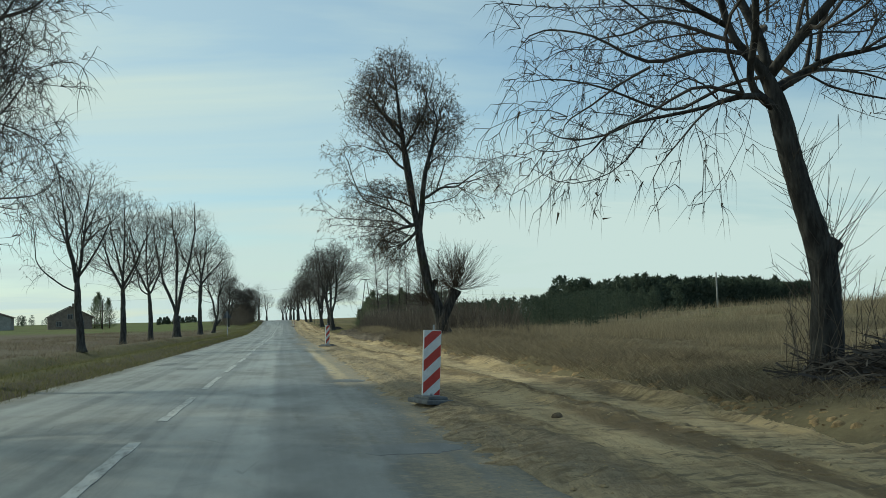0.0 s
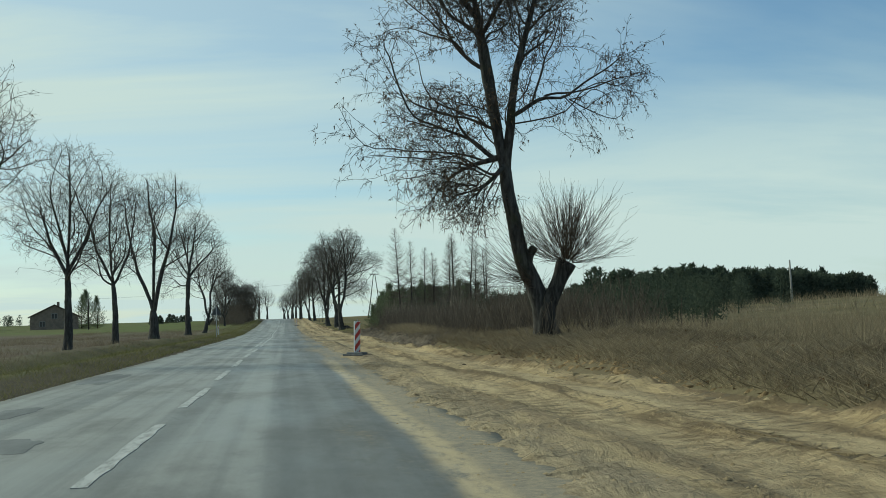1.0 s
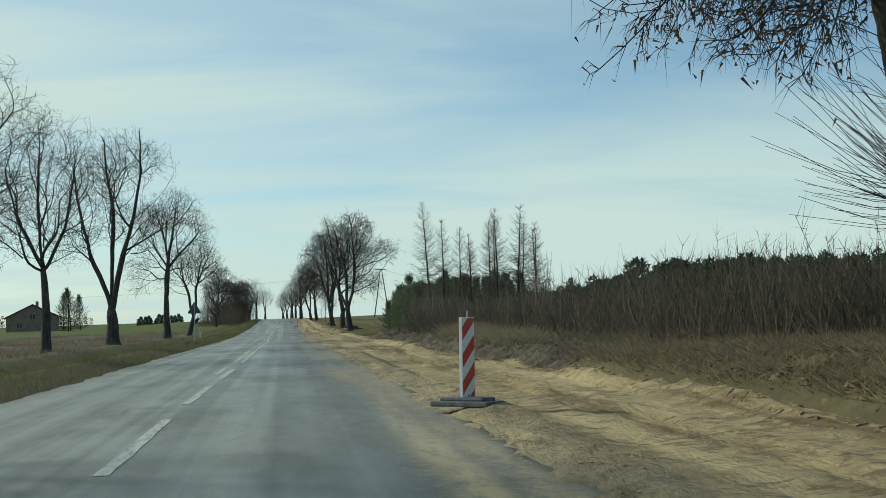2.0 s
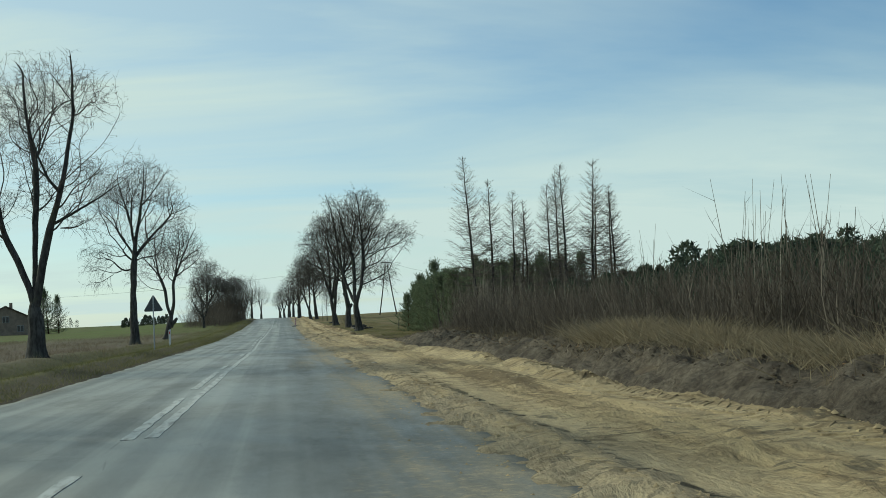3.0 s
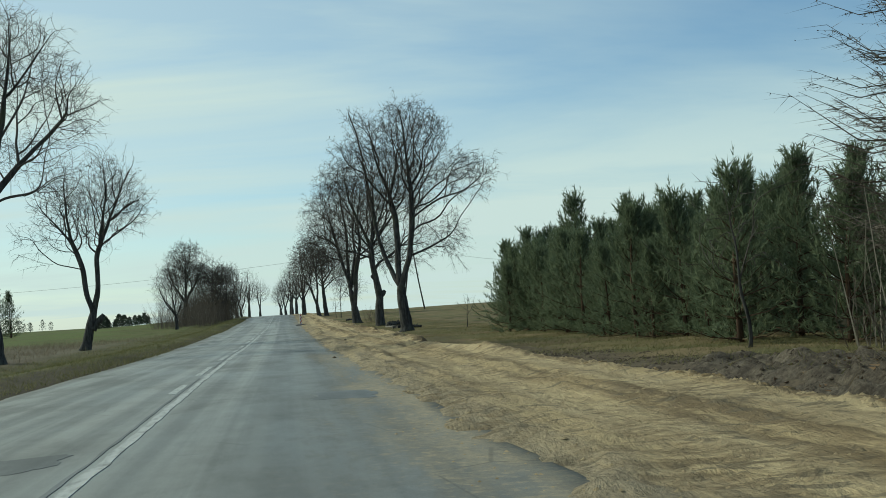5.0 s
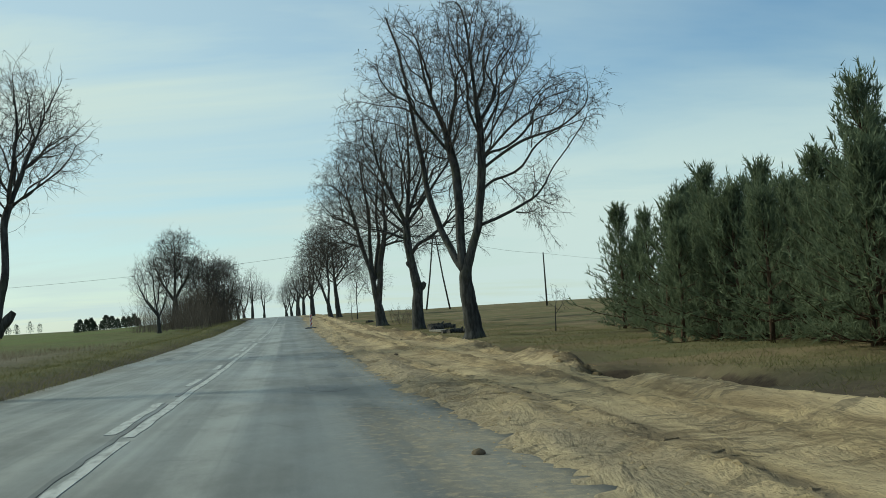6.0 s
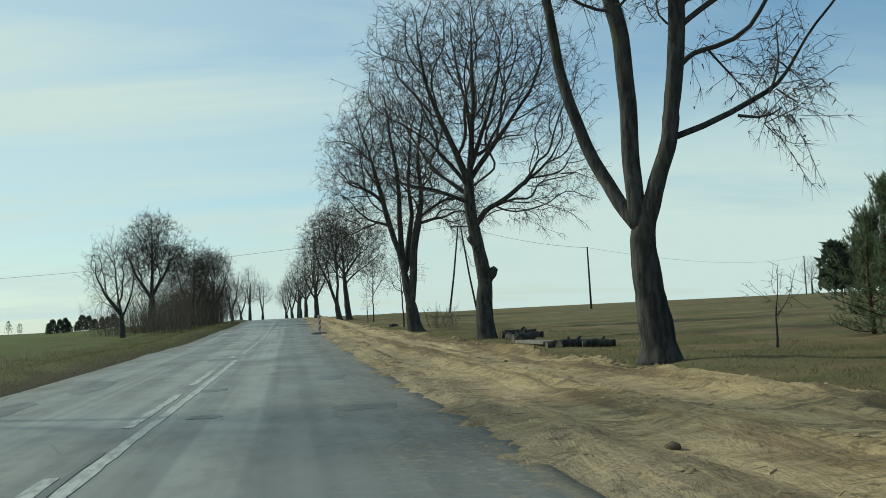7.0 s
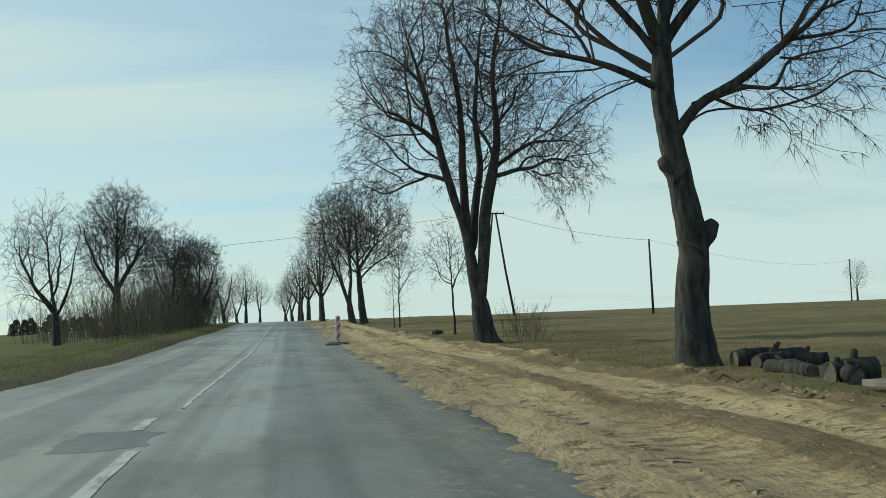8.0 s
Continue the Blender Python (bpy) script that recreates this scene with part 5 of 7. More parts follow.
# far avenue trees near and past the crest, copied from two patterns
def far_avenue():
    base = tree("linden_tree", (2.6, 305, gz(2.6, 305)), "distant leafless avenue linden at the crest", "tree", 41, [line((0, 0), (0, 2.6), (0.2, 5), (0.1, 9.6)), line((0, 2.6), (1.1, 4.6), (1.8, 6.8)), line((0, 2.8), (-1.2, 4.8), (-1.9, 7))],
                [E3(0, 6.4, 2.7, 3.2)], 430, 0.28, "distant avenue trees", twig_len=0.5, bracts=500, limbs=4)
    fork = tree("linden_tree", (-8.6, 318, gz(-8.6, 318)), "distant leafless avenue linden at the crest", "tree", 42, [line((0, 0), (-0.3, 2.4), (-0.9, 4.8), (-1.2, 7.8)), line((-0.2, 1.6), (0.6, 3.6), (1.2, 7.2))],
                [E3(-0.1, 5.6, 2.5, 2.5)], 380, 0.26, "distant avenue trees", twig_len=0.5, limbs=3)
    r = np.random.default_rng(9)
    spots = [(3.6, 283), (2.0, 322), (1.8, 338), (0.8, 352), (3.2, 268), (-0.2, 372), (-0.6, 392), (-12.3, 440), (-9.3, 415), (-6.9, 440)]
    for k, (x, y) in enumerate(spots):
        s = r.uniform(0.85, 1.15) if x > -3 else 1.45
        copy_thing((base, fork)[k % 2], pose(x, y, gz(x, y) - 0.05, 0, 0, r.uniform(0, 360)) @ Matrix.Scale(s, 4))


far_avenue()


def small_tree():
    base = tree("fruit_tree", (-13.5, 372, gz(-13.5, 372) - 0.05), "low spreading leafless tree past the crest", "tree", 45, [line((0, 0), (0, 1.4), (0.2, 3), (0.1, 5.4)), line((0, 1.4), (1.1, 2.8), (1.8, 4.4)), line((0, 1.6), (-1.2, 3.0), (-1.9, 4.2))],
                [E3(0, 3.7, 2.4, 2.3)], 420, 0.16, "low trees past the crest", twig_len=0.5, twig_n=3, r_twig=0.009, limbs=3)
    for x, y, s in ((-15.6, 366, 1.05), (-17.8, 376, 0.95), (-19.6, 368, 1.1), (-12.0, 388, 0.9), (-22.5, 372, 1.0)):
        copy_thing(base, pose(x, y, gz(x, y) - 0.05, 0, 0, 50 * x) @ Matrix.Scale(s, 4))


small_tree()


def sapling(x, y, h, seed, lean=0.0):
    z = gz(x, y) - 0.03
    return tree("sapling", (x, y, z), "thin leafless roadside sapling", "sapling", seed, [line((0, 0), (lean * 0.3, h * 0.4), (lean, h)), line((lean * 0.3, h * 0.4), (lean + h * 0.15, h * 0.65), (lean + h * 0.2, h * 0.9))],
                [E3(lean, h * 0.72, h * 0.24, h * 0.3)], int(6 + 3 * h * h + 2 * max(0, h - 4) ** 2 * 60), 0.008 + h * 0.007, "saplings beside the road", r_tip=0.005, twig_len=0.25, limbs=2, step=0.16)


for x, y, h, s, ln in ((11.15, 167, 1.9, 51, 0.15), (7.3, 212.3, 5.3, 52, -0.2), (7.04, 234.1, 5.6, 53, 0.1), (6.2, 229, 3.0, 54, 0.0), (8.6, 120.5, 3.2, 55, -0.3), (-13.5, 292, 4.4, 56, 0.2), (-15.5, 285, 4.8, 57, 0.0), (-16, 47, 4.6, 58, 0.1)):
    sapling(x, y, h, s, ln)


def pollard(x, y):
    """The pollarded second stem at the leaning linden's foot with its fan of shoots."""
    z = gz(x, y) - 0.05
    ob = thing("pollard_tree", (x, y, z), "pollarded stump with a fan of straight young shoots", "tree", ROW_R)
    r = np.random.default_rng(61)
    pile = Pile()
    q = resample([(-0.2, 0, 0), (-0.12, 0, 0.9), (0.2, 0, 1.55), (0.5, 0, 2.2)], 0.12)
    w = np.linspace(0.27, 0.2, len(q)) + 0.1 * np.exp(-((np.linspace(0, 1, len(q)) - 1) / 0.15) ** 2)
    pile.add(*tube(q, w, 12))
    smooth(part("trunk", pile.data(), BARK_DARK, ob))
    n = 250
    a, el = r.uniform(0, 2 * np.pi, n), np.radians(r.uniform(5, 88, n))
    d = np.stack([np.cos(a) * np.cos(el), np.sin(a) * np.cos(el), np.sin(el)], 1)
    p0 = np.array([0.5, 0, 2.15]) + d * 0.2
    ln = (r.uniform(0.5, 1.0, n) * r.uniform(1.0, 2.0, n))[:, None]
    d += r.normal(0, 0.16, d.shape)
    p1 = p0 + d * ln * 0.5
    d2 = d + np.array([0, 0, 0.3]) + r.normal(0, 0.16, d.shape)
    p2 = p1 + d2 * ln * 0.5
    pile = Pile()
    pile.add_many(*stalks(p0, p1, p2, np.full(n, 0.0075), np.full(n, 0.003), 3))
    k = np.repeat(np.arange(n), 5)
    f = r.uniform(0.0, 1, len(k))[:, None]
    b0 = p1[k] + (p2[k] - p1[k]) * f
    b1 = b0 + (d2[k] + r.normal(0, 0.4, (len(k), 3))) * 0.2
    b2 = b1 + (d2[k] + r.normal(0, 0.3, (len(k), 3))) * 0.2
    pile.add_many(*stalks(b0, b1, b2, np.full(len(k), 0.005), np.full(len(k), 0.003)))
    tagged(part("shoot_fan", pile.data(), TWIG_SHOOT, ob), kind="stuff")
    # shoots low on the leaning trunk's other side
    n = 90
    a, el = r.uniform(2.2, 4.1, n), np.radians(r.uniform(-5, 45, n))
    d = np.stack([np.cos(a) * np.cos(el), np.sin(a) * np.cos(el) * 0.7, np.sin(el)], 1)
    p0 = np.array([-0.7, 0, 1.7]) + r.normal(0, 0.12, (n, 3))
    ln = r.uniform(0.8, 2.0, n)[:, None]
    p1 = p0 + d * ln * 0.5
    p2 = p1 + (d + np.array([0, 0, 0.2])) * ln * 0.5
    pile = Pile()
    pile.add_many(*stalks(p0, p1, p2, np.full(n, 0.0065), np.full(n, 0.003)))
    tagged(part("shoot_fan", pile.data(), TWIG_SHOOT, ob), kind="stuff")


pollard(7.7, 52.3)


# ---- larches ----
def larch(name_label, seed, h, long_limb=False):
    r = np.random.default_rng(seed)
    ob = thing("larch_tree", (0, 0, 0), name_label, "larch", "bare larches at the wood's edge")
    q = resample([(0, 0, 0), (0.1 * r.normal(), 0.1 * r.normal(), h * 0.5), (0.12 * r.normal(), 0.1 * r.normal(), h)], 0.3)
    q[1:-1, :2] += r.normal(0, 0.012, (len(q) - 2, 2))
    w = np.linspace(0.105, 0.01, len(q))
    w[:2] *= 1.25
    pile = Pile()
    pile.add(*tube(q, w, 10))
    smooth(part("trunk", pile.data(), BARK, ob))
    br, tw = Pile(), Pile()
    n = int(h * 36)
    hs = h * (0.16 + 0.82 * r.uniform(0, 1, n) ** 1.15)
    a = r.uniform(0, 2 * np.pi, n)
    up = hs / h
    ln = (0.14 + 0.215 * h * (1 - up) ** 0.85) * r.uniform(0.45, 1.15, n)
    c = np.stack([np.interp(hs, q[:, 2], q[:, k]) for k in range(3)], 1)
    d = np.stack([np.cos(a), np.sin(a), r.uniform(-0.1, 0.28, n) + 0.75 * up ** 2], 1)
    if long_limb:
        # one old limb low on the road side sweeps out and up
        hs[0], ln[0], d[0], c[0] = h * 0.34, 2.3, (-0.98, -0.2, 0.2), (0, 0, h * 0.34)
    p1, p2 = c + d * ln[:, None] * 0.5 - np.array([0, 0, 0.06]) * ln[:, None], c + d * ln[:, None] + np.array([0, 0, 0.16]) * ln[:, None]
    br.add_many(*stalks(c, p1, p2, 0.005 + 0.0075 * ln, np.full(n, 0.0032)))
    k = np.repeat(np.arange(n), np.maximum(4, (ln * 16).astype(int)))
    f = r.uniform(0.12, 1.0, len(k))[:, None]
    b0 = np.where(f < 0.5, c[k] + (p1[k] - c[k]) * f * 2, p1[k] + (p2[k] - p1[k]) * (f * 2 - 1))
    side = r.normal(0, 1, (len(k), 3)) * np.array([0.55, 0.55, 0.2]) + d[k] * 0.6
    tl = (0.1 + 0.2 * ln[k] * r.uniform(0.3, 1, len(k)))[:, None]
    tip = b0 + side * tl + np.array([0, 0, -0.12]) * tl
    tw.add_many(*spikes(b0, tip, np.full(len(k), 0.0048)))
    # short knobbly side shoots and old cones
    j = r.integers(0, len(k), len(k) // 2)
    b1 = b0[j] + (tip[j] - b0[j]) * r.uniform(0.2, 1, (len(j), 1))
    tw.add_many(*spikes(b1, b1 + r.normal(0, 0.035, b1.shape), np.full(len(j), 0.009)))
    tagged(part("branch_work", br.data(), TWIG_LARCH, ob), kind="stuff")
    tagged(part("twig_work", tw.data(), TWIG_LARCH, ob), kind="stuff")
    return ob


def larches():
    a = larch("slender bare larch with fine brown twigs", 71, 9.3, True)
    b = larch("slender bare larch with fine brown twigs", 72, 8.2)
    c = larch("slender bare larch with fine brown twigs", 73, 8.6)
    a.matrix_basis = pose(10.05, 116.7, gz(10.05, 116.7) - 0.05, 0, -3.0, 0)
    b.matrix_basis = pose(11.0, 117.6, gz(11, 117.6) - 0.05, 0, 0.6, 130)
    c.matrix_basis = pose(14.5, 116.2, gz(14.5, 116.2) - 0.05, 0, 0.4, 200)
    r = np.random.default_rng(5)
    for k, (x, y, h) in enumerate(((12.1, 118.2, 7.6), (13.2, 119.0, 7.3), (15.3, 119.5, 8.6), (16.2, 117.2, 9.0), (17.0, 119.3, 7.9), (17.6, 117.9, 7.4), (14.9, 121.5, 8.3), (13.8, 122.6, 6.9), (18.4, 120.6, 8.0))):
        s = h / (8.6, 8.2)[k % 2]
        copy_thing((c, b)[k % 2], pose(x, y, gz(x, y) - 0.05, r.normal(0, 1), r.normal(0, 1.2), r.uniform(0, 360)) @ Matrix.Scale(s, 4))


larches()


# ---- pines ----
def pine(seed, h, dense=1.0):
    r = np.random.default_rng(seed)
    ob = thing("pine_tree", (0, 0, 0), "young green Scots pine with upright shoots", "pine", "young pines at the wood's edge")
    q = resample([(0, 0, 0), (0.05 * r.normal(), 0.05 * r.normal(), h * 0.5), (0.08 * r.normal(), 0.08 * r.normal(), h * 0.97)], 0.3)
    pile = Pile()
    pile.add(*tube(q, np.linspace(0.028 * h ** 0.75, 0.012, len(q)), 8))
    smooth(part("trunk", pile.data(), BARK_PINE, ob))
    starts, ends, rads = [], [], []
    hh = h * 0.03
    while hh < h * 0.97:
        t = hh / h
        spread = 0.43 * h * (1 - t) ** 1.1 * min(1.0, 0.72 + t * 2) + 0.14
        for a in np.arange(6) * np.pi / 3 + r.uniform(0, 2):
            ln = spread * r.uniform(0.45, 1.3)
            up = 0.15 + 0.9 * t
            d = np.array([math.cos(a), math.sin(a), up * r.uniform(0.7, 1.3)])
            d /= np.linalg.norm(d)
            p = np.array([np.interp(hh, q[:, 2], q[:, 0]), np.interp(hh, q[:, 2], q[:, 1]), hh])
            starts.append(p), ends.append(p + d * ln), rads.append(0.008 + 0.008 * ln)
        hh += r.uniform(0.26, 0.42)
    p0, p2 = np.array(starts), np.array(ends)
    p1 = (p0 + p2) / 2 - np.array([0, 0, 0.05])
    pile = Pile()
    pile.add_many(*stalks(p0, p1, p2 + np.array([0, 0, 0.06]), np.array(rads), np.full(len(p0), 0.006)))
    # side shoots, each turning upwards like a candle, carry the needles
    m = int(6 * dense)
    k = np.repeat(np.arange(len(p0)), m)
    f = (np.tile(np.linspace(0.28, 1.0, m), len(p0)) + r.normal(0, 0.05, len(k)))[:, None]
    s0 = p0[k] + (p2[k] - p0[k]) * f
    out = (p2 - p0)[k]
    out = out / (np.linalg.norm(out, axis=1)[:, None] + 1e-9)
    high = np.clip(s0[:, 2:3] / h, 0, 1)
    sd = out * (0.8 - 0.5 * high) + r.normal(0, 0.4, out.shape) + np.array([0, 0, 1.0]) * (0.25 + 1.1 * high)
    sd /= np.linalg.norm(sd, axis=1)[:, None]
    sl = r.uniform(0.2, 0.42, len(k))[:, None] * (1 + 0.5 * high)
    s2 = s0 + sd * sl
    tagged(part("branch_work", pile.data(), BARK_PINE, ob), kind="stuff")
    # the leader and the ring of candles round it
    a = np.arange(7) * 2 * np.pi / 7
    ring = np.stack([np.cos(a) * 0.5, np.sin(a) * 0.5, np.full(7, 1.0)], 1)
    tops = [(np.array([0, 0, h * z]), np.array([0, 0, 1.0])) for z in (0.84, 0.9, 0.96, 1.0)] + [(np.array([0, 0, h * z]) + d * 0.12, d / np.linalg.norm(d)) for z in (0.8, 0.87, 0.93) for d in ring * r.uniform(0.7, 1.2, (7, 1))]
    t0, td = np.array([q[0] for q in tops]), np.array([q[1] for q in tops])
    s0, s2, sd = np.concatenate([s0, t0]), np.concatenate([s2, t0 + td * r.uniform(0.4, 0.75, (len(t0), 1))]), np.concatenate([sd, td])
    nn = 20
    j = np.repeat(np.arange(len(s0)), nn)
    g = r.uniform(0.0, 1.0, len(j))[:, None]
    b = s0[j] + (s2[j] - s0[j]) * g
    nd = r.normal(0, 0.42, (len(j), 3)) + sd[j] * 1.0
    nd /= np.linalg.norm(nd, axis=1)[:, None]
    pile = Pile()
    pile.add_many(*blades(b, b + nd * r.uniform(0.11, 0.2, len(j))[:, None], np.full(len(j), 0.0135)))
    tagged(part("needle_mass", pile.data(), NEEDLE, ob), kind="stuff")
    return ob


def pines():
    kinds = [(pine(81, 4.2), 4.2), (pine(82, 5.4), 5.4), (pine(83, 3.2), 3.2), (pine(84, 4.8), 4.8)]
    homes = [(11.3, 150.0), (15.8, 149.5), (10.7, 145.2), (18.8, 153.0)]
    r = np.random.default_rng(12)
    for (ob, h), (x, y) in zip(kinds, homes):
        ob.matrix_basis = pose(x, y, gz(x, y) - 0.04, 0, 0, r.uniform(0, 360))
    # edge row, then taller ones inside; the far end stands back from the strip
    spots = []
    for y in np.arange(122.5, 153.5, 1.35):
        tall = sstep(y, 128, 140)
        spots.append((10.5 + 0.5 * r.normal() + 0.03 * max(0, y - 138), y + 0.5 * r.normal(), r.uniform(2.4, 3.7) + 0.1 * tall))
    for y in np.arange(122, 160, 1.8):
        spots.append((12.8 + 0.5 * r.normal() + 0.09 * max(0, y - 150), y + 0.5 * r.normal(), r.uniform(3.0, 4.2)))
        spots.append((15.1 + 0.6 * r.normal(), y + 0.6 * r.normal(), r.uniform(3.3, 4.2) + 0.6 * sstep(y, 128, 140)))
    for y in np.arange(126, 172, 2.5):
        spots.append((18.4 + 0.8 * r.normal(), y + 0.8 * r.normal(), r.uniform(3.5, 4.5) + 0.7 * sstep(y, 128, 140)))
    spots += [(13.0, 160.6, 3.0), (13.3, 164.3, 4.5), (15.2, 166.0, 4.6), (14.9, 159.6, 5.0), (16.6, 163.0, 4.5), (15.0, 169.6, 3.0), (16.4, 171.2, 3.9), (16.9, 167.6, 4.4), (11.7, 141.7, 5.0), (-46.0, 290, 8.6), (-44.2, 291, 7.2), (-48.2, 293, 7.6), (-82, 300, 6.4)]
    for x, y, h in spots:
        ob, bh = min(kinds[:3] if x > 30 or x < 0 else kinds, key=lambda k: abs(k[1] - h))
        copy_thing(ob, pose(x, y, gz(x, y) - 0.04, r.normal(0, 2), r.normal(0, 2), r.uniform(0, 360)) @ Matrix.Scale(h / bh, 4))


pines()


def far_wood(name, label, spots, seed, hlo, hhi, tufts=240, grain=1.0):
    """Distant conifers, each a ragged spire of drooping boughs, in one mesh."""
    r = np.random.default_rng(seed)
    pile = Pile()
    for x, y, *k in spots:
        h = r.uniform(hlo, hhi) * (k[0] if k else 1)
        z = gz(x, y) - 0.1
        n = tufts
        t = r.uniform(0.1, 1.0, n) ** 0.85
        a = r.uniform(0, 2 * np.pi, n)
        rad = (1 - t ** 2.4) ** 0.65 * h * 0.26 * np.sqrt(r.uniform(0.05, 1.1, n)) + 0.05
        c = np.stack([x + np.cos(a) * rad, y + np.sin(a) * rad, z + t * h * 0.93], 1)
        d = r.normal(0, 1, (n, 3)) * np.array([0.8, 0.8, 0.5]) + np.array([0, 0, 0.8])
        pile.add_many(*blades(c, c + d * h * 0.055 * grain ** 0.5, np.full(n, h * 0.024 * grain)))
        pile.add(*tube([(x, y, z), (x, y, z + h * 0.98)], [h * 0.015, 0.02], 4))
    ob = part(name, pile.data(), NEEDLE_FAR)
    return tagged(ob, label, "wood", kind="stuff")


def distance():
    r = np.random.default_rng(31)
    spots = []
    for k in range(1040):
        u, v = (r.uniform(0, 1) ** 0.8 if k < 820 else r.uniform(0.55, 1.0)), r.uniform(0, 1) ** 1.8
        x, y = 42 + u * 71 + v * 4, 160 + u * 60 + v * 30
        spots.append((x, y, 0.85 + 0.15 * N1(u * 9, v * 4) - 0.22 * sstep(u, 0.9, 1.0)))
    far_wood("pine_wood", "dark green pine wood behind the meadow", spots, 32, 6.4, 8.6, 200)
    # young plantation behind the brushwood, lower towards the road
    for k, (x0, x1, lo, hi) in enumerate(((11.5, 15, 2.0, 2.4), (15, 20, 2.4, 2.8), (20, 36, 2.8, 3.2))):
        far_wood("young_plantation", "young dark pines behind the brushwood", [(x0 + (x1 - x0) * u, r.uniform(70 + 26 * (k == 2) * (0.35 + 0.65 * u), 121)) for u in r.uniform(0, 1, 85)], 36 + k, lo, hi, 430, 0.55)
    spots = [(x, 430 + 60 * math.sin(x * 0.02) + r.uniform(0, 40)) for x in r.uniform(-420, -60, 420)]
    far_wood("distant_woodland", "distant dark woodland along the fields", spots, 33, 2.2, 4.2, 110, 1.3)
    hedge = far_wood("thuja_hedge", "row of small dark thujas far across the field", [(-23.6 - 0.86 * k + r.normal(0, 0.12), 303 + 0.25 * k + r.normal(0, 0.2)) for k in range(13)], 34, 1.6, 2.7, 420, 1.9)
    far_wood("pine_grove", "dense green pines standing alone in the far field", [(67.5, 272), (69.5, 274), (71, 271), (73, 274), (74.5, 271), (76.5, 275), (78.5, 272), (71.5, 277)], 35, 6.6, 8.4, 700, 1.6)


distance()


# ---- brushwood, grasses, litter ----
def brushwood():
    r = np.random.default_rng(91)
    pile, fine, pale = Pile(), Pile(), Pile()

    def clump(x, y, h, n, spread, lean=0.18, rr=0.012, wild=1.0, twigs=11, into=pile):
        z = land(x, y)
        a = r.uniform(0, 2 * np.pi, n)
        o = r.uniform(0, spread, n)
        p0 = np.stack([x + np.cos(a) * o, y + np.sin(a) * o, np.full(n, z - 0.05)], 1)
        d = np.stack([np.cos(a) * lean + r.normal(0, 0.16 * wild, n), np.sin(a) * lean + r.normal(0, 0.16 * wild, n), np.ones(n)], 1)
        hh = (h * r.uniform(0.55, 1.15, n))[:, None]
        p1 = p0 + d * hh * 0.5 + r.normal(0, 0.09 * wild, (n, 3)) * np.array([1, 1, 0.4])
        p2 = p1 + (d + r.normal(0, 0.24 * wild, (n, 3)) * np.array([1, 1, 0.4])) * hh * 0.5
        into.add_many(*stalks(p0, p1, p2, rr * r.uniform(0.6, 1.3, n), np.full(n, 0.004)))
        k = np.repeat(np.arange(n), twigs)
        f = r.uniform(0.1, 1.0, len(k))[:, None]
        b0 = np.where(f < 0.5, p0[k] + (p1[k] - p0[k]) * f * 2, p1[k] + (p2[k] - p1[k]) * (f * 2 - 1))
        s = r.normal(0, 0.45, (len(k), 3)) + np.array([0, 0, 0.75])
        ln = (h * 0.22 * r.uniform(0.4, 1.2, len(k)))[:, None]
        fine.add_many(*spikes(b0, b0 + s * ln, np.full(len(k), 0.0052)))

    # main thicket between the leaning linden and the pines
    for _ in range(520):
        y = r.uniform(57, 116)
        x = 7.6 + 5.2 * r.uniform(0, 1) ** 1.4 + (0.9 if y > 108 else 0)
        clump(x, y, r.uniform(0.9, 1.7) + 0.1 * (x - 7.6), 10, 0.5)
    # its low front along the bank
    for _ in range(150):
        clump(r.uniform(6.9, 8.3), r.uniform(59, 112), r.uniform(0.35, 0.9), 7, 0.4, 0.3, 0.009)
    # tall pale shoots standing above it
    for y in (78.5, 79.6, 80.8, 82.0, 83.0, 84.4, 88.5, 92.0, 97.0, 103.0, 108.0, 112.0):
        clump(8.5 + 1.6 * r.uniform(), y, r.uniform(2.3, 3.1), 5, 0.3, 0.05, 0.013, 0.3, 2, pale)
    # pale coppice stems at the thicket's end, beside the larches
    for _ in range(34):
        clump(7.9 + 2.6 * r.uniform(), r.uniform(104, 116), r.uniform(1.8, 2.7), 6, 0.35, 0.08, 0.014, 0.5, 4, pale)
    # near and behind the leaning linden
    for _ in range(26):
        clump(r.uniform(8.0, 13), r.uniform(52, 61), r.uniform(0.7, 1.4), 9, 0.6)
    # suckers at the foot of the first linden
    clump(7.6, 15.3, 1.5, 16, 0.45, 0.15, 0.009)
    clump(8.6, 15.7, 1.7, 12, 0.4, 0.35, 0.009)
    clump(7.3, 51.6, 1.2, 26, 0.7, 0.3, 0.008)
    # scrub across the road before the crest
    for _ in range(110):
        y = r.uniform(222, 285)
        clump(r.uniform(-14.5, -8.2) + 0.02 * (y - 217), y, r.uniform(1.4, 3.2), 14, 0.8)
    for _ in range(60):
        y = r.uniform(240, 274)
        clump(-12.4 + 0.12 * (y - 240) + r.normal(0, 1.0), y, r.uniform(3.0, 5.5), 16, 1.0, 0.25, 0.016)
    clump(8.2, 203, 1.3, 30, 0.8, 0.3, 0.008)
    clump(9.0, 204, 1.0, 24, 0.7, 0.3, 0.008)
    tagged(part("brushwood", pile.data(), BRUSH), "leafless brown brushwood stems on the bank", "brushwood", kind="stuff")
    tagged(part("coppice_stems", pale.data(), COPPICE), "pale straight coppice stems above the brushwood", "brushwood", kind="stuff")
    tagged(part("brushwood_twigs", fine.data(), BRUSH_TWIG), "tangle of fine leafless brown twigs", "brushwood", kind="stuff")


brushwood()


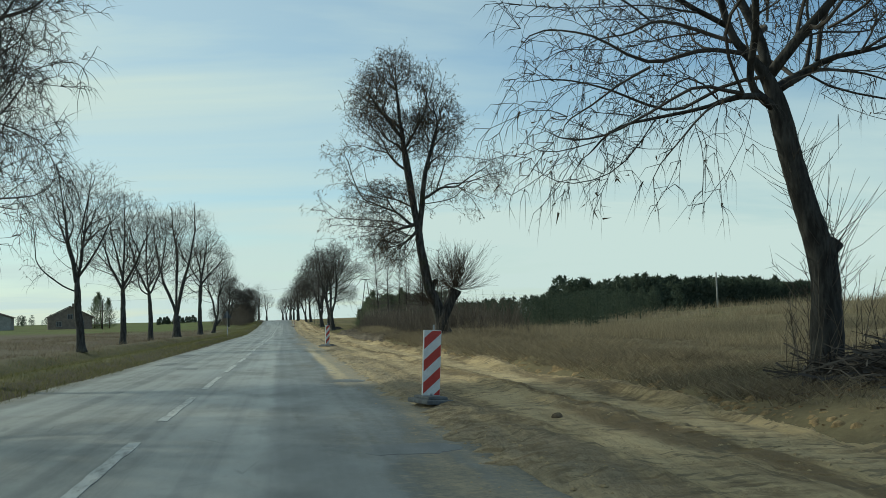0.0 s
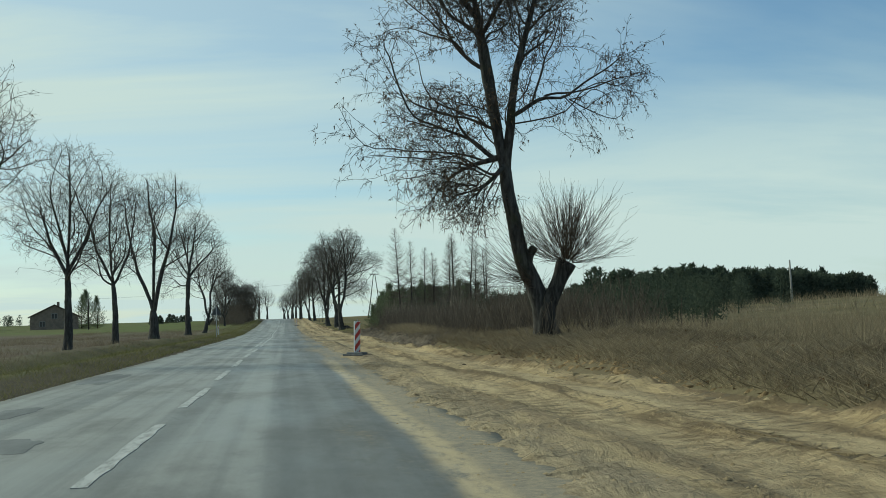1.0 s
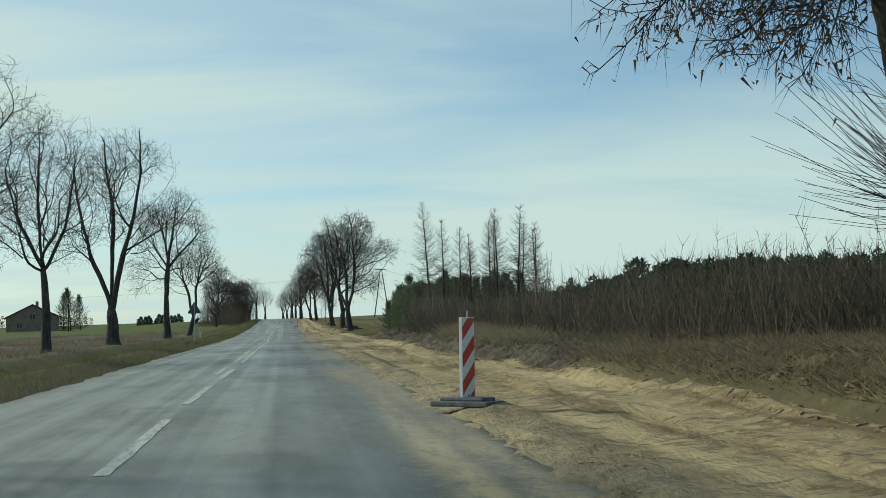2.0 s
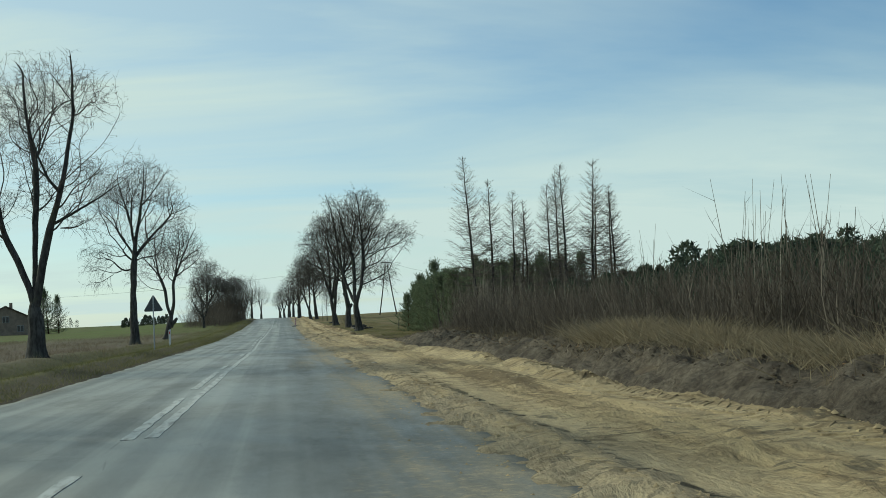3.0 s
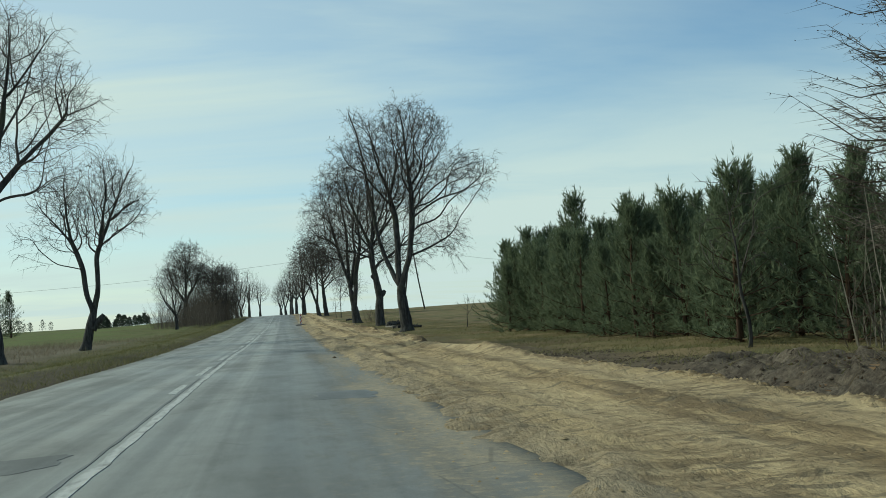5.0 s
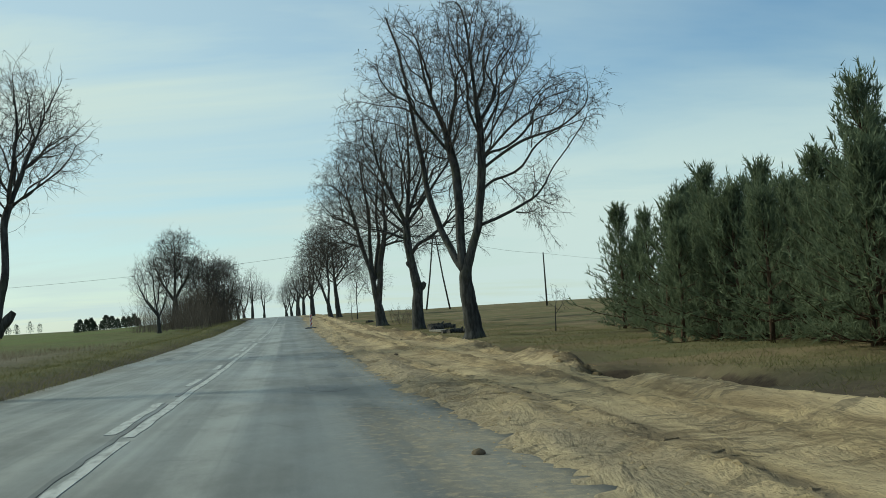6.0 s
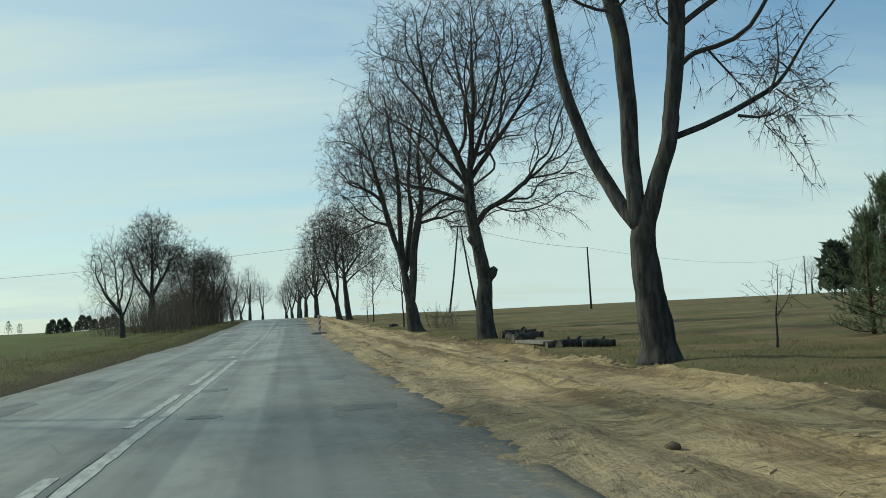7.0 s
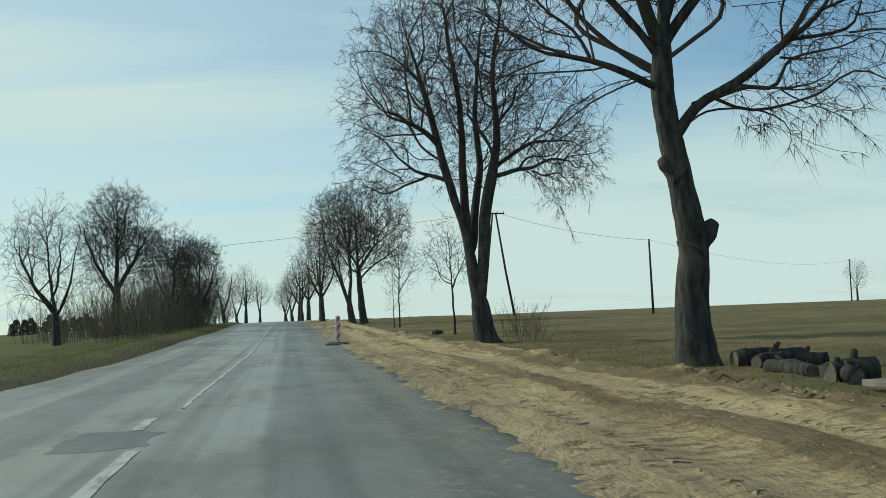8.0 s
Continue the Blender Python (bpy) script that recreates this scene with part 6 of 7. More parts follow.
def brush_pile(x, y, rx, ry, h, n, seed):
    """Cut branches heaped at a tree's foot."""
    r = np.random.default_rng(seed)
    ob = thing("brush_pile", (x, y, gz(x, y)), "heap of cut dark branches at the linden's foot", "brush pile")
    pile = Pile()
    a, q = r.uniform(0, 6.28, n), np.sqrt(r.uniform(0, 1, n))
    c = np.stack([np.cos(a) * q * rx, np.sin(a) * q * ry, 0 * a], 1)
    c[:, 2] = land(x + c[:, 0], y + c[:, 1]) - gz(x, y) + h * (1 - q ** 2) * r.uniform(0.1, 1, n)
    t = r.uniform(0, 6.28, n)
    d = np.stack([np.cos(t), np.sin(t), r.normal(0, 0.22, n)], 1) * r.uniform(0.25, 0.8, n)[:, None]
    pile.add_many(*stalks(c - d, c + r.normal(0, 0.06, c.shape), c + d, r.uniform(0.006, 0.022, n), np.full(n, 0.005)))
    tagged(part("cut_branch", pile.data(), TWIG, ob), kind="stuff")


brush_pile(8.5, 14.2, 1.5, 1.9, 0.6, 620, 5)


def grass():
    r = np.random.default_rng(101)

    def scatter(name, label, mat, n, fx, fy, hlo, hhi, w, lean=0.35, keep=None):
        x, y = fx(n), fy(n)
        if keep is not None:
            k = keep(x, y)
            x, y = x[k], y[k]
        n = len(x)
        base = np.stack([x, y, np.maximum(land(x, y), soil_height(x, y)) - 0.02], 1)
        h = r.uniform(hlo, hhi, n) * (1 + 0.45 * N3(x * 0.5, y * 0.5))
        tip = base + np.stack([r.normal(0, lean, n) * h, r.normal(0, lean, n) * h, h], 1)
        pile = Pile()
        pile.add_many(*blades(base, tip, w * r.uniform(0.6, 1.4, n)))
        tagged(part(name, pile.data(), mat), label, "grass", kind="stuff")

    patch = lambda x, y: N1(x * 0.3, y * 0.2) + 0.7 * N2(x * 0.9, y * 0.7) > r.uniform(-0.35, 0.75, len(x))
    scatter("tall_dry_grass", "tall straw-coloured dry grass on the meadow", STRAW, 250000, lambda n: 7.0 + 32 * r.uniform(0, 1, n) ** 1.5, lambda n: r.uniform(6, 75, n), 0.2, 0.62, 0.0065, 0.42, lambda x, y: patch(x, y) & ((y < 60) | (x > 11)) & (x + y * 0.3 > 16.5 + 6 * r.uniform(0, 1, len(x))) & (x > 8.7 + 2.2 * N3(x * 0.4, y * 0.3) + 1.5 * r.uniform(0, 1, len(x))))
    scatter("low_meadow_grass", "low matted brown meadow grass", DRY_GRASS, 110000, lambda n: 6.2 + 14 * r.uniform(0, 1, n) ** 1.3, lambda n: r.uniform(5, 50, n), 0.05, 0.2, 0.005, 0.8, lambda x, y: N2(x * 0.5, y * 0.4) > r.uniform(-0.8, 0.6, len(x)))
    scatter("far_dry_grass", "straw-coloured grass on the far meadow", STRAW, 30000, lambda n: r.uniform(30, 90, n), lambda n: r.uniform(40, 150, n), 0.4, 1.0, 0.018, 0.4, patch)
    scatter("bank_grass", "matted dry grass tussocks on the bank", DRY_GRASS, 90000, lambda n: 5.4 + 3.2 * r.uniform(0, 1, n) ** 0.8, lambda n: r.uniform(5, 112, n), 0.07, 0.3, 0.007, 1.0, lambda x, y: (N2(x * 0.6, y * 0.35) > r.uniform(-0.5, 0.6, len(x)) + 0.55 * sstep(y, 60, 72) * (1 - sstep(x, 6.4, 7.0))) & (x > SAND_EDGE(y) + 0.35))
    scatter("verge_grass", "short green and yellow verge grass", GREEN_GRASS, 90000, lambda n: -4.55 - 5.0 * r.uniform(0, 1, n) ** 1.3, lambda n: 8 + 250 * r.uniform(0, 1, n) ** 1.2, 0.04, 0.16, 0.006, 0.6)
    scatter("left_meadow_grass", "rough dull meadow grass beyond the verge", DRY_GRASS, 70000, lambda n: r.uniform(-30, -8.5, n), lambda n: r.uniform(30, 190, n), 0.12, 0.4, 0.008, 0.5, patch)
    scatter("pasture_grass", "short winter pasture grass", DULL_GRASS, 60000, lambda n: r.uniform(5.9, 12.5, n), lambda n: r.uniform(112, 215, n), 0.03, 0.1, 0.007, 0.7, lambda x, y: (x > SAND_EDGE(y) + 0.4) & (PIT(x, y) < 0.04))
    scatter("ditch_grass", "matted straw-coloured grass on the low bank", STRAW, 60000, lambda n: 5.7 + 3.6 * r.uniform(0, 1, n), lambda n: r.uniform(14, 64, n), 0.06, 0.24, 0.007, 1.2, lambda x, y: x > SAND_EDGE(y) + 0.3)
    scatter("bank_straw", "dry straw and root ends in the dark cut bank", DRY_GRASS, 12000, lambda n: 5.4 + 2.2 * r.uniform(0, 1, n), lambda n: r.uniform(62, 118, n), 0.05, 0.22, 0.004, 0.9, lambda x, y: N2(x * 1.2, y * 0.8) > r.uniform(-0.2, 0.7, len(x)))
    scatter("straw_tussocks", "pale dry grass tussocks hanging over the bank", STRAW, 15000, lambda n: 6.7 + r.normal(0, 0.35, n), lambda n: np.where(r.uniform(0, 1, n) < 0.55, r.normal(81.8, 1.0, n), r.normal(75, 2.4, n)), 0.15, 0.5, 0.006, 0.85)
    # dead leaves and bark litter on the bank under the lindens
    n = 14000
    x, y = 5.6 + 3.2 * r.uniform(0, 1, n), np.where(r.uniform(0, 1, n) < 0.5, r.normal(51, 5, n), np.where(r.uniform(0, 1, n) < 0.5, r.uniform(80, 114, n), r.uniform(8, 112, n)))
    base = np.stack([x, y, np.maximum(land(x, y), soil_height(x, y)) + 0.01], 1)
    pile = Pile()
    pile.add_many(*blades(base, base + r.normal(0, 0.045, (n, 3)) * np.array([1, 1, 0.15]) + np.array([0, 0, 0.008]), r.uniform(0.01, 0.026, n)))
    tagged(part("leaf_litter", pile.data(), DEAD_LEAF), "brown dead leaves scattered on the bank", "leaf litter", kind="stuff")


grass()


def lumps(name, label, category, mat, n, fx, fy, fz, size, seed):
    """Small irregular lumps, strewn."""
    r = np.random.default_rng(seed)
    x, y = fx(r, n), fy(r, n)
    c = np.stack([x, y, fz(x, y)], 1)
    s = size * r.uniform(0.3, 1.1, n) ** 2.0
    base = np.array([[0, 0, 0.5], [0.55, 0.1, 0.38], [-0.1, 0.55, 0.36], [-0.5, -0.15, 0.4], [0.15, -0.55, 0.34], [0.85, 0.25, -0.1], [0.1, 0.9, -0.1], [-0.85, 0.2, -0.1], [-0.35, -0.8, -0.1], [0.6, -0.7, -0.1]]) - np.array([0, 0, 0.15])
    v = base[None] * (1 + r.normal(0, 0.2, (n, 10, 3)))
    a = r.uniform(0, 6.28, n)
    ca, sa_ = np.cos(a)[:, None], np.sin(a)[:, None]
    v = np.stack([v[..., 0] * ca - v[..., 1] * sa_, v[..., 0] * sa_ + v[..., 1] * ca, v[..., 2]], -1) * s[:, None, None] + c[:, None]
    f = [[0, 1, 2], [0, 2, 3], [0, 3, 4], [0, 4, 1], [1, 5, 6], [1, 6, 2], [2, 6, 7], [2, 7, 3], [3, 7, 8], [3, 8, 4], [4, 8, 9], [4, 9, 1], [1, 9, 5]]
    if size < 0.06:
        v, f = v[:, [0, 5, 6, 7, 8, 9]], [[0, 1, 2], [0, 2, 3], [0, 3, 4], [0, 4, 5], [0, 5, 1]]
    pile = Pile()
    pile.add_many(v, f)
    tagged(smooth(part(name, pile.data(), mat)), label, category, kind="stuff")


lumps("sand_clods", "loose clods on the dug sand strip", "clods", CLOD, 16000, lambda r, n: 2.1 + 3.4 * r.uniform(0, 1, n), lambda r, n: r.uniform(4, 230, n), sand_height, 0.032, 3)
INNER_Y = np.random.default_rng(9).uniform(4, 230, 7000)
lumps("edge_crumbs", "sand crumbs along the asphalt edge", "clods", CLOD, 7000, lambda r, n: 1.85 + r.normal(0, 0.28, n), lambda r, n: INNER_Y, lambda x, y: np.maximum(sand_height(x, y), road_height(x, y) * (x < 1.95) - 9 * (x >= 1.95)), 0.028, 14)
RIM_Y = np.random.default_rng(8).uniform(4, 230, 5000)
lumps("rim_clods", "broken yellow sand lumps along the strip's rim", "clods", CLOD, 5000, lambda r, n: SAND_EDGE(RIM_Y) - 0.12 + r.normal(0, 0.16, n), lambda r, n: RIM_Y, sand_height, 0.055, 4)
lumps("soil_clods", "dark crumbled earth on the cut bank", "clods", SOIL_CLOD, 9000, lambda r, n: 5.5 + 1.9 * r.uniform(0, 1, n), lambda r, n: r.uniform(62, 128, n), lambda x, y: np.maximum(land(x, y), soil_height(x, y)), 0.05, 5)


OCHRE = plain("ochre_sand_lump", (0.22, 0.155, 0.08), (0.42, 0.30, 0.16), 9, 0.95, 0.1, 0.9, 0.05)
OUT_Y = np.random.default_rng(18).uniform(9, 62, 900)
lumps("bank_lumps", "ochre lumps of sand and turf along the cut rim", "clods", OCHRE, 900, lambda r, n: SAND_EDGE(OUT_Y) + 0.22 + r.normal(0, 0.14, n), lambda r, n: OUT_Y, lambda x, y: np.maximum(sand_height(x, y), land(x, y)) - 0.02, 0.12, 19)
FAR_Y = np.concatenate([np.random.default_rng(28).uniform(78, 120, 500), np.random.default_rng(29).uniform(128, 160, 500)])
lumps("bank_lumps", "ochre lumps of sand along the far rim", "clods", OCHRE, 1000, lambda r, n: SAND_EDGE(FAR_Y) + 0.05 + r.normal(0, 0.14, n), lambda r, n: FAR_Y, lambda x, y: np.maximum(sand_height(x, y), land(x, y)) - 0.02, 0.11, 20)


def tyre_track(y0, y1, xf, seed, deep, width=0.5, pitch=0.22):
    """A rolled track: pairs of slanting lug ridges pressed up from the sand."""
    r = np.random.default_rng(seed)
    ys = np.arange(y0, y1, pitch)
    ys = ys[r.uniform(0, 1, len(ys)) > 0.16]
    pile = Pile()
    for side in (-1, 1):
        x = xf(ys) + side * width * 0.27 + r.normal(0, 0.015, len(ys))
        y = ys + (0.5 * pitch if side > 0 else 0) + r.normal(0, 0.02, len(ys))
        ln, wd, hi = width * r.uniform(0.15, 0.26, len(ys)), 0.038, deep * r.uniform(0.3, 1.1, len(ys))
        pts = []
        for u, v, w in ((-1, -1, 0), (1, -1, 0), (1, 1, 0), (-1, 1, 0), (-0.75, -0.4, 1), (0.75, -0.4, 1), (0.75, 0.5, 1), (-0.75, 0.5, 1)):
            skew = u * side * 0.1
            pts.append(np.stack([x + u * ln, y + v * wd + skew, sand_height(x + u * ln, y + v * wd + skew) + (hi if w else -0.02) + r.normal(0, 0.003, len(ys))], 1))
        pile.add_many(np.stack(pts, 1), [[4, 5, 6, 7], [0, 1, 5, 4], [1, 2, 6, 5], [2, 3, 7, 6], [3, 0, 4, 7]])
    tagged(part("tyre_track", pile.data(), SAND), "row of tyre lug marks pressed in the sand", "tyre track", "tyre tracks in the sand", "stuff")


for k, (y0, y1, xf) in enumerate(((36, 66, lambda v: 4.72 + 0.006 * (v - 36)), (66, 82, lambda v: SAND_EDGE(v) - 0.5), (61, 84, lambda v: 2.25 + 0.012 * (v - 61)), (158, 182, lambda v: SAND_EDGE(v) - 0.45),
                                  (150, 178, lambda v: 4.1 + 0.01 * (v - 150)), (166, 186, lambda v: 2.35 + 0.02 * (v - 166)), (126, 150, lambda v: 2.6 + 0.015 * (v - 126)), (8, 30, lambda v: 4.3 - 0.01 * v))):
    tyre_track(y0, y1, xf, 300 + k, 0.013 if k in (0, 1, 3) else 0.006)


# ---- roadside furniture ----
def beacon(x, y, turn, lean, label):
    z = float(road_height(x, y)) if x < ROAD_R else float(sand_height(np.array([x]), np.array([y]))[0])
    ob = thing("traffic_beacon", (x, y, z), label, "traffic beacon", "roadworks beacons")
    ob.matrix_basis = pose(x, y, z, 0, lean, turn)
    bm = bmesh.new()
    box(bm, -0.21, 0.21, -0.4, 0.4, 0.0, 0.065, bevel=0.02)
    box(bm, -0.15, 0.15, -0.3, 0.3, 0.055, 0.11, bevel=0.025)
    part("base", bm, RUBBER, ob, "grey recycled rubber foot")
    w, z0, z1, th = 0.135, 0.11, 1.05, 0.022
    part("panel", boxed(-w, w, -th, th, z0, z1, bevel=0.006), WHITE, ob, "white reflective board")
    # slanted red bars, cut to the board's outline, on both faces
    for face in (-1, 1):
        for k in range(-1, 4):
            lo = z0 + 0.02 + k * 0.32
            pts = []
            for u in (-w + 0.006, w - 0.006):
                for s in (0.0, 0.16):
                    pts.append((u, lo + s + (u + w) * 0.9))
            poly = [pts[0], pts[2], pts[3], pts[1]]
            out = []
            for lim, keep in ((z0 + 0.008, lambda v: v >= z0 + 0.008), (z1 - 0.008, lambda v: v <= z1 - 0.008)):
                out = []
                for i in range(len(poly)):
                    a, b = poly[i], poly[(i + 1) % len(poly)]
                    if keep(a[1]):
                        out.append(a)
                    if keep(a[1]) != keep(b[1]):
                        t = (lim - a[1]) / (b[1] - a[1])
                        out.append((a[0] + (b[0] - a[0]) * t, lim))
                poly = out
                if not poly:
                    break
            if len(poly) < 3:
                continue
            bm = bmesh.new()
            vs = [bm.verts.new((p[0], face * (th + 0.003), p[1])) for p in (poly if face < 0 else poly[::-1])]
            g = bmesh.ops.extrude_face_region(bm, geom=[bm.faces.new(vs)])
            bmesh.ops.translate(bm, verts=[v for v in g["geom"] if isinstance(v, bmesh.types.BMVert)], vec=(0, -face * 0.004, 0))
            bmesh.ops.recalc_face_normals(bm, faces=bm.faces)
            part("red_bar", bm, RED, ob, "slanted red reflective bar")
    pile = Pile()
    pile.add(*tube([(0, 0, 0.05), (0, 0, 0.14)], [0.03, 0.03], 10))
    part("stem", pile.data(), STEEL, ob)
    pile = Pile()
    pile.add(*tube([(0.02, 0, 1.04), (0.02, 0, 1.13)], [0.014, 0.014], 8))
    part("lamp_pin", pile.data(), STEEL, ob)
    return ob


beacon(2.07, 15.82, 14, 3.0, "red and white roadworks beacon at the sand's edge")
beacon(2.08, 54.4, 48, 2.0, "red and white roadworks beacon at the sand's edge")
beacon(1.76, 204.4, 58, 3, "red and white roadworks beacon at the sand's edge")


def delineator(x, y):
    z = gz(x, y) - 0.05
    ob = thing("delineator_post", (x, y, z), "white roadside delineator post in the verge grass", "post")
    bm = boxed(-0.06, 0.06, -0.045, 0.045, 0, 0.98, bevel=0.02)
    for v in bm.verts:
        if v.co.z > 0.9:
            v.co.z += v.co.x * 0.6
    part("shaft", bm, WHITE, ob)
    part("reflector", boxed(-0.025, 0.025, -0.05, -0.04, 0.72, 0.88, bevel=0.004), RED, ob, "small red reflector")


delineator(-6.35, 126.6)


def warning_sign(x, y):
    """A triangular sign, seen from its grey back."""
    z = gz(x, y)
    ob = thing("warning_sign", (x, y, z), "triangular warning sign, grey back, on a steel post", "road sign")
    pile = Pile()
    pile.add(*tube([(0, 0, -0.1), (0, 0, 2.45)], [0.03, 0.03], 10))
    part("post", pile.data(), STEEL, ob)
    bm = bmesh.new()
    bmesh.ops.create_cone(bm, cap_ends=True, segments=3, radius1=0.52, radius2=0.52, depth=0.025)
    bmesh.ops.bevel(bm, geom=[e for e in bm.edges if abs(e.verts[0].co.z - e.verts[1].co.z) > 0.01], offset=0.05, segments=3, affect="EDGES")
    bmesh.ops.transform(bm, matrix=Matrix.Translation((0, 0.045, 2.0)) @ Euler((radians(90), 0, 0)).to_matrix().to_4x4() @ Matrix.Rotation(radians(0), 4, "Z"), verts=bm.verts)
    zs = [v.co.z for v in bm.verts]
    if sum(1 for q in zs if q > 2.0) > len(zs) / 2:
        bmesh.ops.transform(bm, matrix=Matrix.Translation((0, 0, 4.0)) @ Matrix.Diagonal((1, 1, -1, 1)), verts=bm.verts)
    bmesh.ops.recalc_face_normals(bm, faces=bm.faces)
    part("plate", bm, SIGN_BACK, ob, "dark grey triangular plate back")
    for h in (1.85, 2.1):
        part("clamp", boxed(-0.05, 0.05, 0.0, 0.04, h - 0.02, h + 0.02, bevel=0.004), STEEL, ob)


warning_sign(-5.7, 113.0)


def pole(x, y, h, label, r0=0.11, lean=0.0, mat=None, arm=True):
    z = gz(x, y) - 0.1
    ob = thing("utility_pole", (x, y, z), label, "utility pole", "overhead line poles")
    ob.matrix_basis = pose(x, y, z, 0, lean, 0)
    pile = Pile()
    pile.add(*tube([(0, 0, 0), (0, 0, h * 0.5), (0, 0, h)], [r0, r0 * 0.85, r0 * 0.65], 10))
    smooth(part("shaft", pile.data(), mat or POLE_WOOD, ob))
    if arm:
        part("crossarm", boxed(-0.35, 0.35, -0.04, 0.04, h - 0.35, h - 0.27, bevel=0.01), POLE_WOOD, ob)
        for u in (-0.3, 0.3):
            pile = Pile()
            pile.add(*tube([(u, 0, h - 0.28), (u, 0, h - 0.12)], [0.03, 0.04], 8))
            part("insulator", pile.data(), WHITE, ob)


def a_pole(x, y):
    """Two leaning legs that meet under a cross-arm."""
    z = gz(x, y) - 0.1
    ob = thing("a_frame_pole", (x, y, z), "old wooden A-frame utility pole beside the field", "utility pole", "overhead line poles")
    top = 9.9
    for u in (-1.6, 1.6):
        pile = Pile()
        pile.add(*tube([(u, 0, 0), (u * 0.55, 0, top * 0.45), (u * 0.1, 0, top)], [0.12, 0.105, 0.085], 10))
        smooth(part("leg", pile.data(), POLE_WOOD, ob))
    part("crossarm", boxed(-1.0, 1.0, -0.06, 0.06, top - 0.05, top + 0.09, bevel=0.015), POLE_WOOD, ob)
    for u in (-0.9, -0.3, 0.3, 0.9):
        pile = Pile()
        pile.add(*tube([(u, 0, top + 0.08), (u, 0, top + 0.18), (u, 0, top + 0.26)], [0.025, 0.05, 0.035], 8))
        part("insulator", pile.data(), WHITE, ob)


a_pole(19.8, 267)
pole(33.4, 262, 7.0, "lone wooden utility pole in the pasture", 0.12, -0.6, arm=False)
pole(55.6, 136, 5.2, "pale concrete utility pole in the meadow", 0.13, -1.0, CONCRETE, arm=False)
pole(-42, 266, 6.8, "thin wooden utility pole across the field", 0.11)
pole(119, 384, 9.0, "distant wooden utility pole by a field fence", 0.15)


def cable(a, b, sag):
    q = [(a[0] + (b[0] - a[0]) * t, a[1] + (b[1] - a[1]) * t, a[2] + (b[2] - a[2]) * t - sag * 4 * t * (1 - t)) for t in np.linspace(0, 1, 25)]
    pile = Pile()
    pile.add(*tube(q, np.full(25, 0.014), 4))
    tagged(part("overhead_cable", pile.data(), CABLE), "thin sagging overhead cable between poles", "cable", "overhead line cables")


TOP_A = (19.8, 267, gz(19.8, 267) + 10.0)
TOP_B = (33.4, 262, gz(33.4, 262) + 6.8)
TOP_C = (119, 384, gz(119, 384) + 8.8)
TOP_L = (-42, 266, gz(-42, 266) + 6.6)
cable(TOP_A, TOP_B, 0.5)
cable(TOP_B, TOP_C, 1.6)
cable(TOP_A, TOP_L, 0.8)


def far_field_tree():
    x, y = 122, 387
    tree("birch_tree", (x, y, gz(x, y) - 0.1), "distant bare tree at the field's edge", "tree", 44, [line((0, 0), (0, 3), (0.2, 9)), line((0, 3), (1.4, 5.6)), line((0, 3.2), (-1.4, 6))], [E3(0, 6, 2.6, 3.4)], 500, 0.22, twig_len=0.6, limbs=3)
    ob = thing("field_fence", (128, 384, gz(128, 384)), "distant grey timber fence at the field", "fence")
    for k in range(14):
        part("slat", boxed(k * 0.45 - 0.05, k * 0.45 + 0.05, -0.02, 0.02, -0.05, 1.5, bevel=0.004), POLE_WOOD, ob)
    for h in (0.4, 1.2):
        part("rail", boxed(-0.2, 6.1, 0.02, 0.07, h, h + 0.1, bevel=0.01), POLE_WOOD, ob)


far_field_tree()


